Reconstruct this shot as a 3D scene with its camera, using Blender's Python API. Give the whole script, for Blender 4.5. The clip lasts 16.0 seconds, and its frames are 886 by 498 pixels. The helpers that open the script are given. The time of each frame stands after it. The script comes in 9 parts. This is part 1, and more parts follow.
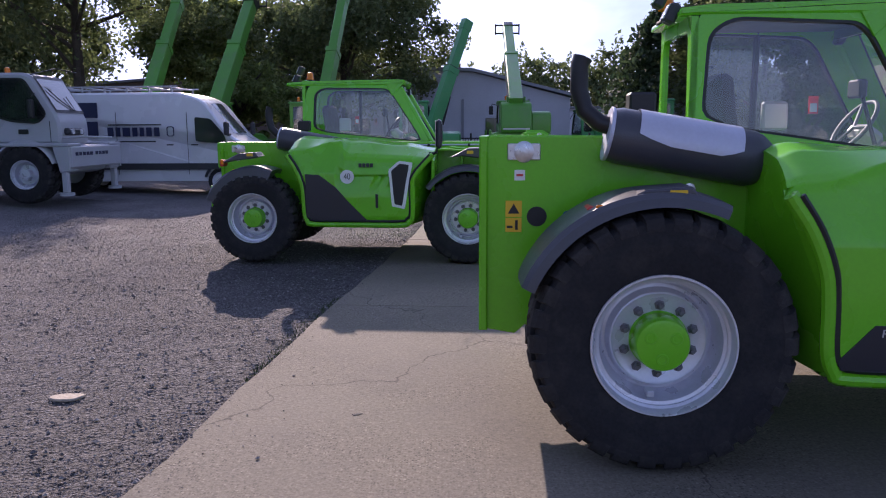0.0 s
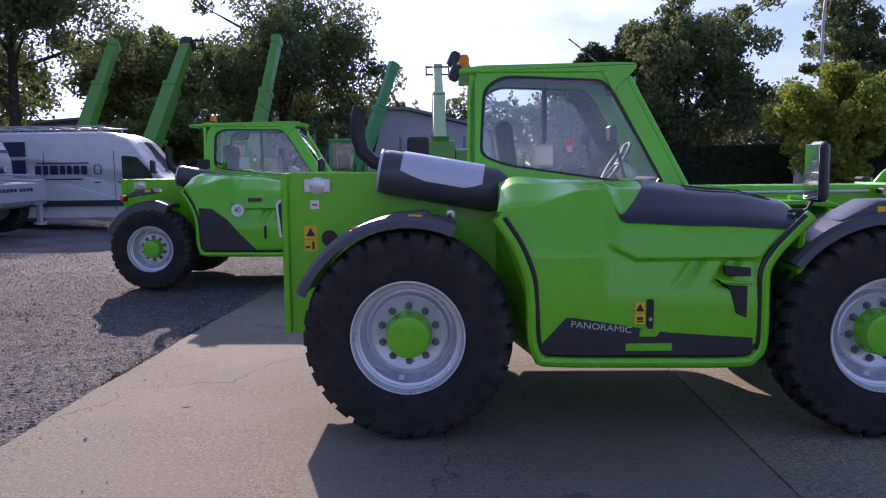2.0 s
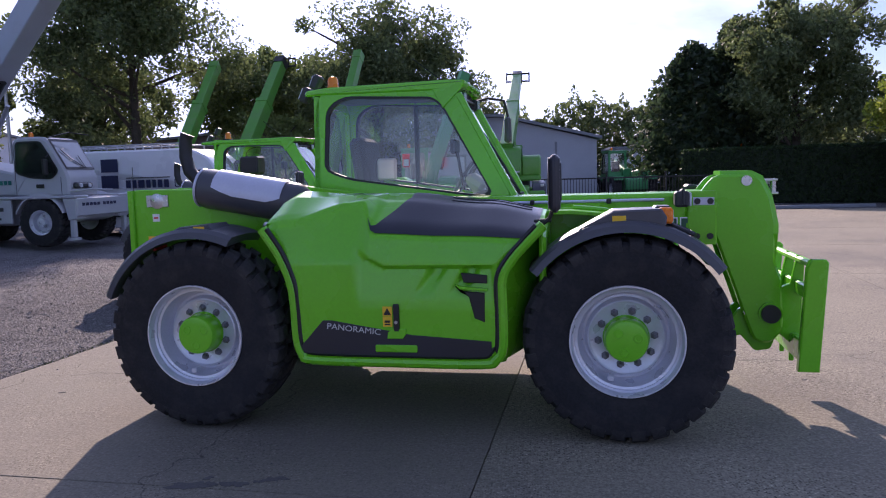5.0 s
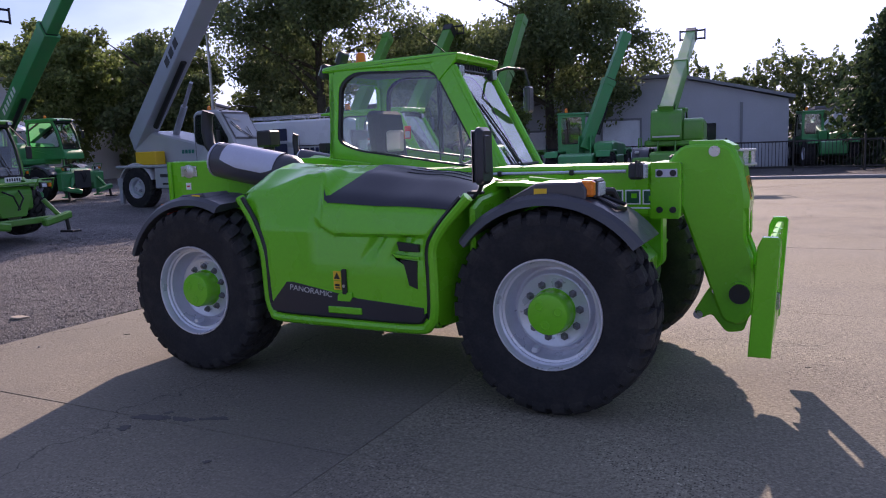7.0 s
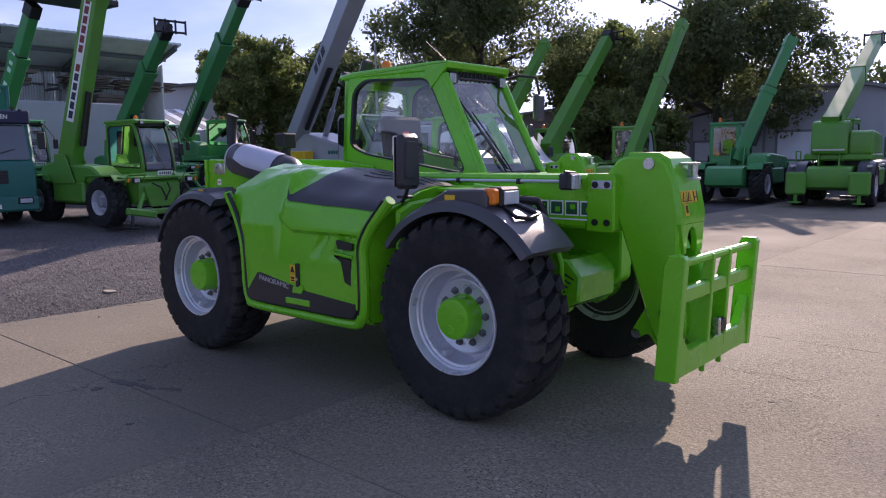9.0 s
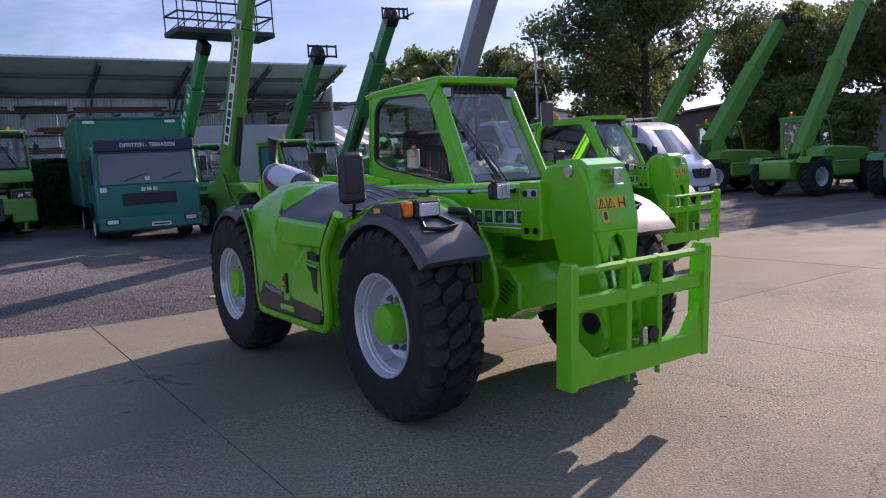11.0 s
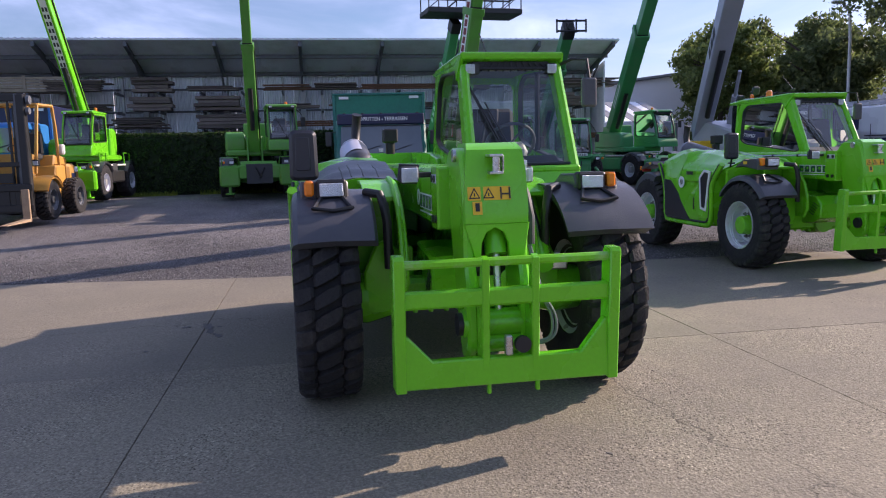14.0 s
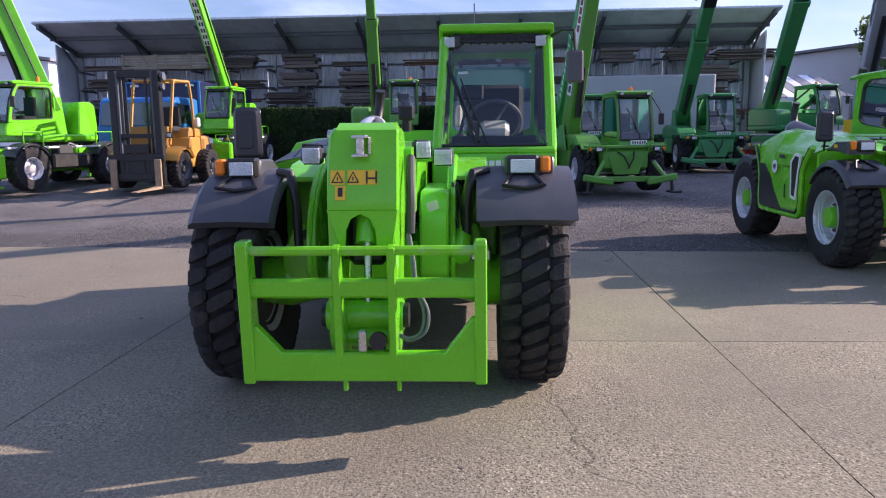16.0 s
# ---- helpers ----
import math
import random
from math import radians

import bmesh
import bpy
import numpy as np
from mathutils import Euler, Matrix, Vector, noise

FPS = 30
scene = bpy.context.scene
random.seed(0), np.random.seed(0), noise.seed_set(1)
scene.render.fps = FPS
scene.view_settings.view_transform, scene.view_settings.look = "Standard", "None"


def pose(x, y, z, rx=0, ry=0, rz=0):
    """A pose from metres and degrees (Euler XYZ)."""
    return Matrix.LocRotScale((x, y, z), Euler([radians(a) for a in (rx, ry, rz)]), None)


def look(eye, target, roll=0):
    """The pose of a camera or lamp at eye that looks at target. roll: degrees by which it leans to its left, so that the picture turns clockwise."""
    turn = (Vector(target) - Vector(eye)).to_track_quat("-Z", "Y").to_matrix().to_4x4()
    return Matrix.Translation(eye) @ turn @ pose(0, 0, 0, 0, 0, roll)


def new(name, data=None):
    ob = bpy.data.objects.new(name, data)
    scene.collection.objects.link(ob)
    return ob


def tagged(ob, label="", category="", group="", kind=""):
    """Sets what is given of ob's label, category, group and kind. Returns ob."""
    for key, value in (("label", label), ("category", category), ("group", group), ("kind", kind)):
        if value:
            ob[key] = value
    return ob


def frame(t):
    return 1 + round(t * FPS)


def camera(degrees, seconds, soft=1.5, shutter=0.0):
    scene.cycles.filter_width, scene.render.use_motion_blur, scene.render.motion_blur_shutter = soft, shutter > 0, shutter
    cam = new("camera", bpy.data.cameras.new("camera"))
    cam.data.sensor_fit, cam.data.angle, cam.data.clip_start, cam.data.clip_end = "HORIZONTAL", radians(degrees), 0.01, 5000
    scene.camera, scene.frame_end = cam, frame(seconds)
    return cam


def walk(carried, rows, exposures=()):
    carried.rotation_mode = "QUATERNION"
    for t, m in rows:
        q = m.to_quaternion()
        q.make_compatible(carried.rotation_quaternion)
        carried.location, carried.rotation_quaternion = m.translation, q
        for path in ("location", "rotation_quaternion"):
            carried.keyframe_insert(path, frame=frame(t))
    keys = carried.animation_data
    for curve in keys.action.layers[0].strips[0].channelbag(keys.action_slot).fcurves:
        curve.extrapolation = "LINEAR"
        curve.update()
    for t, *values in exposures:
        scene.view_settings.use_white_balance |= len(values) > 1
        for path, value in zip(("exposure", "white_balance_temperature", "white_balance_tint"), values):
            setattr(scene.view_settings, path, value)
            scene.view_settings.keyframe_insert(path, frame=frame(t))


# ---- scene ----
cam = camera(61.1, 16.0, 1.1)
METRES, EYE, TILT, LEAN, TURN = 12.30, 1.55, 0.0, 0.0, 0.0
ROWS = [
    (0.0, 0.0, 0.0, 0.0, -0.05, -9.04, 0.29),
    (0.5, 0.023, -0.0209, 0.0012, -1.26, -8.28, -0.34),
    (1.0, 0.0407, -0.0391, 0.0012, -3.15, -6.82, 0.59),
    (1.5, 0.0525, -0.0582, 0.0037, -2.17, -6.37, 2.07),
    (2.0, 0.0766, -0.0736, 0.0003, -3.28, -6.34, 0.53),
    (2.5, 0.0992, -0.0848, 0.0013, -5.04, -6.76, 1.63),
    (3.0, 0.1291, -0.0879, 0.0015, -3.23, -5.56, 1.2),
    (3.5, 0.1625, -0.098, 0.0001, -0.8, -5.57, 1.47),
    (4.0, 0.1927, -0.1021, 0.0025, 1.55, -5.65, 1.93),
    (6.5, 0.3493, -0.0909, 0.001, 17.99, -6.97, 1.73),
    (7.0, 0.3802, -0.0838, 0.002, 22.17, -7.92, 2.17),
    (7.5, 0.408, -0.0692, 0.0006, 25.34, -8.11, 0.45),
    (8.0, 0.4397, -0.0606, -0.0005, 30.88, -7.11, 1.58),
    (8.5, 0.4706, -0.0529, 0.0008, 32.45, -7.28, 1.36),
    (9.0, 0.495, -0.0331, -0.0011, 36.33, -7.14, 0.63),
    (11.5, 0.6205, 0.0688, -0.0002, 54.55, -5.94, 1.64),
    (12.0, 0.6357, 0.0999, -0.0025, 58.09, -5.57, -0.95),
    (12.5, 0.6499, 0.1281, -0.003, 62.57, -5.78, 1.54),
    (13.0, 0.6664, 0.156, -0.0024, 66.31, -7.04, 1.81),
    (13.5, 0.6696, 0.1902, -0.0055, 72.35, -8.3, 0.93),
    (14.0, 0.6736, 0.2229, -0.0056, 75.34, -7.15, 1.43),
    (14.5, 0.6767, 0.2582, -0.0038, 79.89, -7.33, 1.16),
    (15.0, 0.6689, 0.2906, -0.0064, 82.6, -7.27, 0.2),
    (15.5, 0.6653, 0.3168, -0.0063, 85.08, -8.11, 1.21),
    (16.0, 0.6686, 0.3458, -0.0054, 88.47, -8.78, 0.74),
]
LIGHT = [(0.0, 0.66, 5800, 35), (4.0, 0.82, 5800, 35), (7.0, 0.64, 6000, 35), (9.0, 0.66, 6100, 34), (12.5, 0.67, 6120, 30), (14.0, 0.87, 6080, 29), (16.0, 1.05, 5950, 31)]
walk(cam, [(t, pose(0, 0, EYE, TILT, LEAN, TURN) @ pose(METRES * x, METRES * y, METRES * z, 90 + pitch, roll, yaw)) for t, x, y, z, yaw, pitch, roll in ROWS], LIGHT)

# ---------------------------------------------------------------- light
SUN_AZ, SUN_EL = 14.0, 26.0          # degrees left of +y, degrees above the horizon
sun_dir = Vector((-math.sin(radians(SUN_AZ)) * math.cos(radians(SUN_EL)), math.cos(radians(SUN_AZ)) * math.cos(radians(SUN_EL)), math.sin(radians(SUN_EL))))
world = bpy.data.worlds.new("sky")
scene.world = world
world.use_nodes = True
wn, wl = world.node_tree.nodes, world.node_tree.links
wn.clear()
sky = wn.new("ShaderNodeTexSky")
sky.sky_type, sky.sun_disc = "NISHITA", False
sky.sun_elevation, sky.sun_rotation = radians(SUN_EL), radians(-SUN_AZ)
sky.air_density, sky.dust_density, sky.ozone_density = 1.0, 0.6, 3.0
wco = wn.new("ShaderNodeTexCoord")
wmap = wn.new("ShaderNodeMapping")
wmap.inputs["Scale"].default_value = (1.6, 1.6, 6.5)
wl.new(wco.outputs["Generated"], wmap.inputs["Vector"])
cloud = wn.new("ShaderNodeTexNoise")
cloud.inputs["Scale"].default_value, cloud.inputs["Detail"].default_value, cloud.inputs["Roughness"].default_value = 1.7, 8.0, 0.55
cloud.inputs["Distortion"].default_value = 0.6
wl.new(wmap.outputs[0], cloud.inputs["Vector"])
ramp = wn.new("ShaderNodeValToRGB")
ramp.color_ramp.elements[0].position, ramp.color_ramp.elements[1].position = 0.32, 0.70
wl.new(cloud.outputs["Fac"], ramp.inputs["Fac"])
cmix = wn.new("ShaderNodeMix")
cmix.data_type = "RGBA"
sdot = wn.new("ShaderNodeVectorMath")
sdot.operation = "DOT_PRODUCT"
sdot.inputs[1].default_value = sun_dir
wl.new(wco.outputs["Generated"], sdot.inputs[0])
spos, spow, sgain = (wn.new("ShaderNodeMath") for k in range(3))
spos.operation, spow.operation, sgain.operation = "MAXIMUM", "POWER", "MULTIPLY_ADD"
spos.inputs[1].default_value, spow.inputs[1].default_value = 0.0, 7.0
sgain.inputs[1].default_value, sgain.inputs[2].default_value = 1.38, 1.0
wl.new(sdot.outputs["Value"], spos.inputs[0])
wl.new(spos.outputs[0], spow.inputs[0])
wl.new(spow.outputs[0], sgain.inputs[0])
chaze = wn.new("ShaderNodeVectorMath")        # thin cloud scatters the sun forwards
chaze.operation = "SCALE"
chaze.inputs[0].default_value = (6.8, 8.0, 10.8)
thick = wn.new("ShaderNodeMapRange")          # darker and lighter bellies of the cloud
thick.inputs["From Min"].default_value, thick.inputs["From Max"].default_value, thick.inputs["To Min"].default_value, thick.inputs["To Max"].default_value = 0.35, 0.65, 0.62, 1.12
wl.new(cloud.outputs["Fac"], thick.inputs["Value"])
lit = wn.new("ShaderNodeMath")
lit.operation = "MULTIPLY"
wl.new(sgain.outputs[0], lit.inputs[0])
wl.new(thick.outputs[0], lit.inputs[1])
wl.new(lit.outputs[0], chaze.inputs["Scale"])
wl.new(chaze.outputs[0], cmix.inputs["B"])
wsep = wn.new("ShaderNodeSeparateXYZ")
wl.new(wco.outputs["Generated"], wsep.inputs[0])
thin = wn.new("ShaderNodeMapRange")
thin.inputs["From Min"].default_value, thin.inputs["From Max"].default_value = 0.20, 0.70
thin.inputs["To Min"].default_value, thin.inputs["To Max"].default_value = 1.0, 0.55
wl.new(wsep.outputs["Z"], thin.inputs["Value"])
cover = wn.new("ShaderNodeMath")
cover.operation = "MULTIPLY"
wl.new(ramp.outputs["Color"], cover.inputs[0])
wl.new(thin.outputs[0], cover.inputs[1])
away = wn.new("ShaderNodeMapRange")           # the veil of cloud is thickest towards the sun
away.inputs["From Min"].default_value, away.inputs["From Max"].default_value = 0.1, 0.75
away.inputs["To Min"].default_value, away.inputs["To Max"].default_value = 0.68, 1.0
wl.new(sdot.outputs["Value"], away.inputs["Value"])
cover2 = wn.new("ShaderNodeMath")
cover2.operation = "MULTIPLY"
wl.new(cover.outputs[0], cover2.inputs[0])
wl.new(away.outputs[0], cover2.inputs[1])
near = wn.new("ShaderNodeMapRange")           # haze closes up round the sun
near.interpolation_type = "SMOOTHSTEP"
near.inputs["From Min"].default_value, near.inputs["From Max"].default_value, near.inputs["To Max"].default_value = 0.72, 0.97, 0.95
wl.new(sdot.outputs["Value"], near.inputs["Value"])
cover3 = wn.new("ShaderNodeMath")
cover3.operation = "MAXIMUM"
wl.new(cover2.outputs[0], cover3.inputs[0])
wl.new(near.outputs[0], cover3.inputs[1])
wl.new(cover3.outputs[0], cmix.inputs["Factor"])
wl.new(sky.outputs[0], cmix.inputs["A"])
wbg = wn.new("ShaderNodeBackground")
wbg.inputs["Strength"].default_value = 0.073
wout = wn.new("ShaderNodeOutputWorld")
wl.new(cmix.outputs["Result"], wbg.inputs["Color"])
wl.new(wbg.outputs[0], wout.inputs["Surface"])

sun_lamp = bpy.data.lights.new("sun", "SUN")
sun_lamp.energy, sun_lamp.angle, sun_lamp.color = 4.3, radians(0.55), (1.0, 0.85, 0.62)
sun = new("sun", sun_lamp)
sun.matrix_world = look(sun_dir * 60, (0, 0, 0))


# ---------------------------------------------------------------- materials
def mat(name, base, rough=0.5, metal=0.0, var=0.12, scale=6.0, fine=60.0, bump=0.0, coat=0.0, dirt=None, dirt_amount=0.0, spec=0.5, piece=0.0, world_space=False, cracks=0.0, speck=0.0, grit=0.0, pits=0.0, relief=0.02):
    """A surface with variation at two scales, grain as bump, dirt in patches and a tone of its own for each piece."""
    m = bpy.data.materials.new(name)
    m.use_nodes = True
    n, l = m.node_tree.nodes, m.node_tree.links
    b = n["Principled BSDF"]
    b.inputs["Metallic"].default_value = metal
    b.inputs["Specular IOR Level"].default_value = spec
    b.inputs["Coat Weight"].default_value = coat
    b.inputs["Coat Roughness"].default_value = 0.12
    co = n.new("ShaderNodeNewGeometry" if world_space else "ShaderNodeTexCoord")
    where = co.outputs["Position" if world_space else "Object"]
    big = n.new("ShaderNodeTexNoise")
    big.inputs["Scale"].default_value, big.inputs["Detail"].default_value = scale, 5.0
    small = n.new("ShaderNodeTexNoise")
    small.inputs["Scale"].default_value, small.inputs["Detail"].default_value = fine, 4.0
    l.new(where, big.inputs["Vector"])
    l.new(where, small.inputs["Vector"])
    add = n.new("ShaderNodeMath")
    add.operation = "ADD"
    l.new(big.outputs["Fac"], add.inputs[0])
    l.new(small.outputs["Fac"], add.inputs[1])
    mr = n.new("ShaderNodeMapRange")
    mr.inputs["From Min"].default_value, mr.inputs["From Max"].default_value = 0.65, 1.35
    mr.inputs["To Min"].default_value, mr.inputs["To Max"].default_value = 1 - var, 1 + var
    l.new(add.outputs[0], mr.inputs["Value"])
    val = mr.outputs[0]
    if piece:
        info = n.new("ShaderNodeObjectInfo")
        pr = n.new("ShaderNodeMapRange")
        pr.inputs["To Min"].default_value, pr.inputs["To Max"].default_value = 1 - piece, 1 + piece
        l.new(info.outputs["Random"], pr.inputs["Value"])
        mul = n.new("ShaderNodeMath")
        mul.operation = "MULTIPLY"
        l.new(val, mul.inputs[0])
        l.new(pr.outputs[0], mul.inputs[1])
        val = mul.outputs[0]
    col = n.new("ShaderNodeVectorMath")
    col.operation = "SCALE"
    col.inputs[0].default_value = base
    l.new(val, col.inputs["Scale"])
    out = col.outputs[0]
    if dirt:
        dn = n.new("ShaderNodeTexNoise")
        dn.inputs["Scale"].default_value, dn.inputs["Detail"].default_value, dn.inputs["Roughness"].default_value = scale * 0.7, 9.0, 0.68
        l.new(where, dn.inputs["Vector"])
        dr = n.new("ShaderNodeMapRange")
        dr.inputs["From Min"].default_value, dr.inputs["From Max"].default_value = 0.48, 0.72
        dr.inputs["To Max"].default_value = dirt_amount
        l.new(dn.outputs["Fac"], dr.inputs["Value"])
        dm = n.new("ShaderNodeMix")
        dm.data_type = "RGBA"
        dm.inputs["B"].default_value = (*dirt, 1)
        l.new(dr.outputs[0], dm.inputs["Factor"])
        l.new(out, dm.inputs["A"])
        out = dm.outputs["Result"]
    if speck:
        sp = n.new("ShaderNodeTexVoronoi")
        sp.inputs["Scale"].default_value = 85.0
        l.new(where, sp.inputs["Vector"])
        sm = n.new("ShaderNodeMapRange")
        sm.inputs["To Min"].default_value, sm.inputs["To Max"].default_value = 1 - speck, 1 + speck
        l.new(sp.outputs["Color"], sm.inputs["Value"])
        sv = n.new("ShaderNodeVectorMath")
        sv.operation = "SCALE"
        l.new(out, sv.inputs[0])
        l.new(sm.outputs[0], sv.inputs["Scale"])
        out = sv.outputs[0]
    if pits:
        pv = n.new("ShaderNodeTexVoronoi")
        pv.inputs["Scale"].default_value = 74.0
        l.new(where, pv.inputs["Vector"])
        pn = n.new("ShaderNodeTexNoise")
        pn.inputs["Scale"].default_value, pn.inputs["Detail"].default_value = 1.1, 5.0
        l.new(where, pn.inputs["Vector"])
        pc = n.new("ShaderNodeSeparateColor")
        l.new(pv.outputs["Color"], pc.inputs[0])
        spot = n.new("ShaderNodeMapRange")            # round spot in each cell
        spot.inputs["From Min"].default_value, spot.inputs["From Max"].default_value = 0.52, 0.36
        l.new(pv.outputs["Distance"], spot.inputs["Value"])
        worn = n.new("ShaderNodeMapRange")            # worn patches show more of the aggregate
        worn.inputs["From Min"].default_value, worn.inputs["From Max"].default_value = 0.42, 0.62
        worn.inputs["To Min"].default_value, worn.inputs["To Max"].default_value = 0.22, 1.0
        l.new(pn.outputs["Fac"], worn.inputs["Value"])
        tone = n.new("ShaderNodeValToRGB")
        tone.color_ramp.interpolation = "CONSTANT"
        tone.color_ramp.elements[0].color = (0.14, 0.13, 0.13, 1)
        tone.color_ramp.elements[1].position, tone.color_ramp.elements[1].color = 0.24, (0.45, 0.43, 0.41, 1)
        for q, c in ((0.46, 0.95), (0.78, 1.3), (0.91, 1.9)):
            e = tone.color_ramp.elements.new(q)
            e.color = (c, c, c, 1)
        l.new(pc.outputs[0], tone.inputs["Fac"])
        pm = n.new("ShaderNodeMath")
        pm.operation = "MULTIPLY"
        l.new(spot.outputs[0], pm.inputs[0])
        l.new(worn.outputs[0], pm.inputs[1])
        ps = n.new("ShaderNodeMath")
        ps.operation = "MULTIPLY"
        ps.inputs[1].default_value = pits
        l.new(pm.outputs[0], ps.inputs[0])
        px = n.new("ShaderNodeMix")
        px.data_type = "RGBA"
        px.inputs["A"].default_value = (1, 1, 1, 1)
        l.new(ps.outputs[0], px.inputs["Factor"])
        l.new(tone.outputs["Color"], px.inputs["B"])
        pv2 = n.new("ShaderNodeVectorMath")
        pv2.operation = "MULTIPLY"
        l.new(out, pv2.inputs[0])
        l.new(px.outputs["Result"], pv2.inputs[1])
        out = pv2.outputs[0]
    if grit:
        gn = n.new("ShaderNodeTexNoise")
        gn.inputs["Scale"].default_value, gn.inputs["Detail"].default_value, gn.inputs["Roughness"].default_value = 34.0, 7.0, 0.78
        l.new(where, gn.inputs["Vector"])
        gm = n.new("ShaderNodeMapRange")
        gm.inputs["From Min"].default_value, gm.inputs["From Max"].default_value = 0.34, 0.66
        gm.inputs["To Min"].default_value, gm.inputs["To Max"].default_value = 1 - grit, 1 + grit
        l.new(gn.outputs["Fac"], gm.inputs["Value"])
        gv = n.new("ShaderNodeVectorMath")
        gv.operation = "SCALE"
        l.new(out, gv.inputs[0])
        l.new(gm.outputs[0], gv.inputs["Scale"])
        out = gv.outputs[0]
    if cracks:
        wob = n.new("ShaderNodeTexNoise")
        wob.inputs["Scale"].default_value, wob.inputs["Detail"].default_value = 1.3, 6.0
        l.new(where, wob.inputs["Vector"])
        wm = n.new("ShaderNodeVectorMath")
        wm.operation = "MULTIPLY_ADD"
        wm.inputs[1].default_value = (1.1, 1.1, 0.0)
        l.new(wob.outputs["Color"], wm.inputs[0])
        l.new(where, wm.inputs[2])
        vo = n.new("ShaderNodeTexVoronoi")
        vo.feature = "DISTANCE_TO_EDGE"
        vo.inputs["Scale"].default_value = 0.13
        l.new(wm.outputs[0], vo.inputs["Vector"])
        cr = n.new("ShaderNodeMapRange")
        cr.inputs["From Min"].default_value, cr.inputs["From Max"].default_value = 0.0004, 0.0011
        cr.inputs["To Min"].default_value, cr.inputs["To Max"].default_value = 1 - cracks, 1.0
        l.new(vo.outputs["Distance"], cr.inputs["Value"])
        cv = n.new("ShaderNodeVectorMath")
        cv.operation = "SCALE"
        l.new(out, cv.inputs[0])
        l.new(cr.outputs[0], cv.inputs["Scale"])
        out = cv.outputs[0]
    l.new(out, b.inputs["Base Color"])
    rr = n.new("ShaderNodeMapRange")
    rr.inputs["From Min"].default_value, rr.inputs["From Max"].default_value = 0.3, 0.7
    rr.inputs["To Min"].default_value, rr.inputs["To Max"].default_value = max(0.03, rough - 0.08), min(1.0, rough + 0.08)
    l.new(big.outputs["Fac"], rr.inputs["Value"])
    l.new(rr.outputs[0], b.inputs["Roughness"])
    if bump:
        bp = n.new("ShaderNodeBump")
        bp.inputs["Strength"].default_value, bp.inputs["Distance"].default_value = bump, relief
        if pits:                                      # the aggregate stands proud or has fallen out
            ph = n.new("ShaderNodeMath")
            ph.operation = "MULTIPLY"
            l.new(px.outputs["Result"], ph.inputs[0])
            ph.inputs[1].default_value = 0.5
            pa = n.new("ShaderNodeMath")
            pa.operation = "ADD"
            l.new(ph.outputs[0], pa.inputs[0])
            l.new(small.outputs["Fac"], pa.inputs[1])
            l.new(pa.outputs[0], bp.inputs["Height"])
        else:
            l.new(small.outputs["Fac"], bp.inputs["Height"])
        l.new(bp.outputs[0], b.inputs["Normal"])
    return m


def glass(name, tint=(0.93, 0.965, 0.955), alpha=0.24):
    """Thin window glass: mostly clear with a mirror-like surface."""
    m = bpy.data.materials.new(name)
    m.use_nodes = True
    n, l = m.node_tree.nodes, m.node_tree.links
    n.clear()
    tr, gl, mx, fr, out = (n.new("ShaderNode" + k) for k in ("BsdfTransparent", "BsdfGlossy", "MixShader", "Fresnel", "OutputMaterial"))
    tr.inputs["Color"].default_value = (*tint, 1)
    gl.inputs["Roughness"].default_value = 0.02
    fr.inputs["IOR"].default_value = 1.5
    ad = n.new("ShaderNodeMath")
    ad.operation = "ADD"
    ad.inputs[1].default_value = alpha * 0.12
    two = n.new("ShaderNodeMath")              # both faces of the pane mirror
    two.operation = "MULTIPLY"
    two.inputs[1].default_value = 1.7
    l.new(fr.outputs[0], two.inputs[0])
    l.new(two.outputs[0], ad.inputs[0])
    l.new(ad.outputs[0], mx.inputs[0])
    l.new(tr.outputs[0], mx.inputs[1])
    l.new(gl.outputs[0], mx.inputs[2])
    l.new(mx.outputs[0], out.inputs["Surface"])
    return m


GREEN = mat("green_paint", (0.130, 0.530, 0.008), 0.27, var=0.06, scale=2.5, coat=0.35, dirt=(0.18, 0.36, 0.04), dirt_amount=0.12, spec=0.38)
GREEN_W = mat("green_paint_scuffed", (0.150, 0.54, 0.006), 0.40, var=0.08, scale=9, fine=70, dirt=(0.42, 0.44, 0.34), dirt_amount=0.75, spec=0.38)
GREEN_B = mat("green_paint_worn", (0.078, 0.29, 0.028), 0.44, var=0.14, scale=2.0, coat=0.10, dirt=(0.15, 0.22, 0.09), dirt_amount=0.50)
GREEN_D = mat("green_paint_dark", (0.040, 0.27, 0.085), 0.42, var=0.12, scale=2.0, dirt=(0.14, 0.22, 0.12), dirt_amount=0.35)
GREEN_N = mat("deep_green_print", (0.010, 0.085, 0.035), 0.4, var=0.05)
TEAL = mat("teal_paint", (0.014, 0.170, 0.140), 0.4, var=0.08, scale=1.5, dirt=(0.10, 0.14, 0.12), dirt_amount=0.25)
TEAL_L = mat("teal_tarpaulin", (0.014, 0.19, 0.115), 0.55, var=0.12, scale=1.2, fine=12, bump=0.1)
RUBBER = mat("tyre_rubber", (0.022, 0.022, 0.024), 0.82, var=0.25, scale=7, bump=0.25, dirt=(0.10, 0.09, 0.08), dirt_amount=0.30, spec=0.25)
PLASTIC = mat("dark_plastic", (0.062, 0.063, 0.074), 0.36, var=0.12, scale=4, fine=180, bump=0.10, dirt=(0.11, 0.11, 0.115), dirt_amount=0.30)
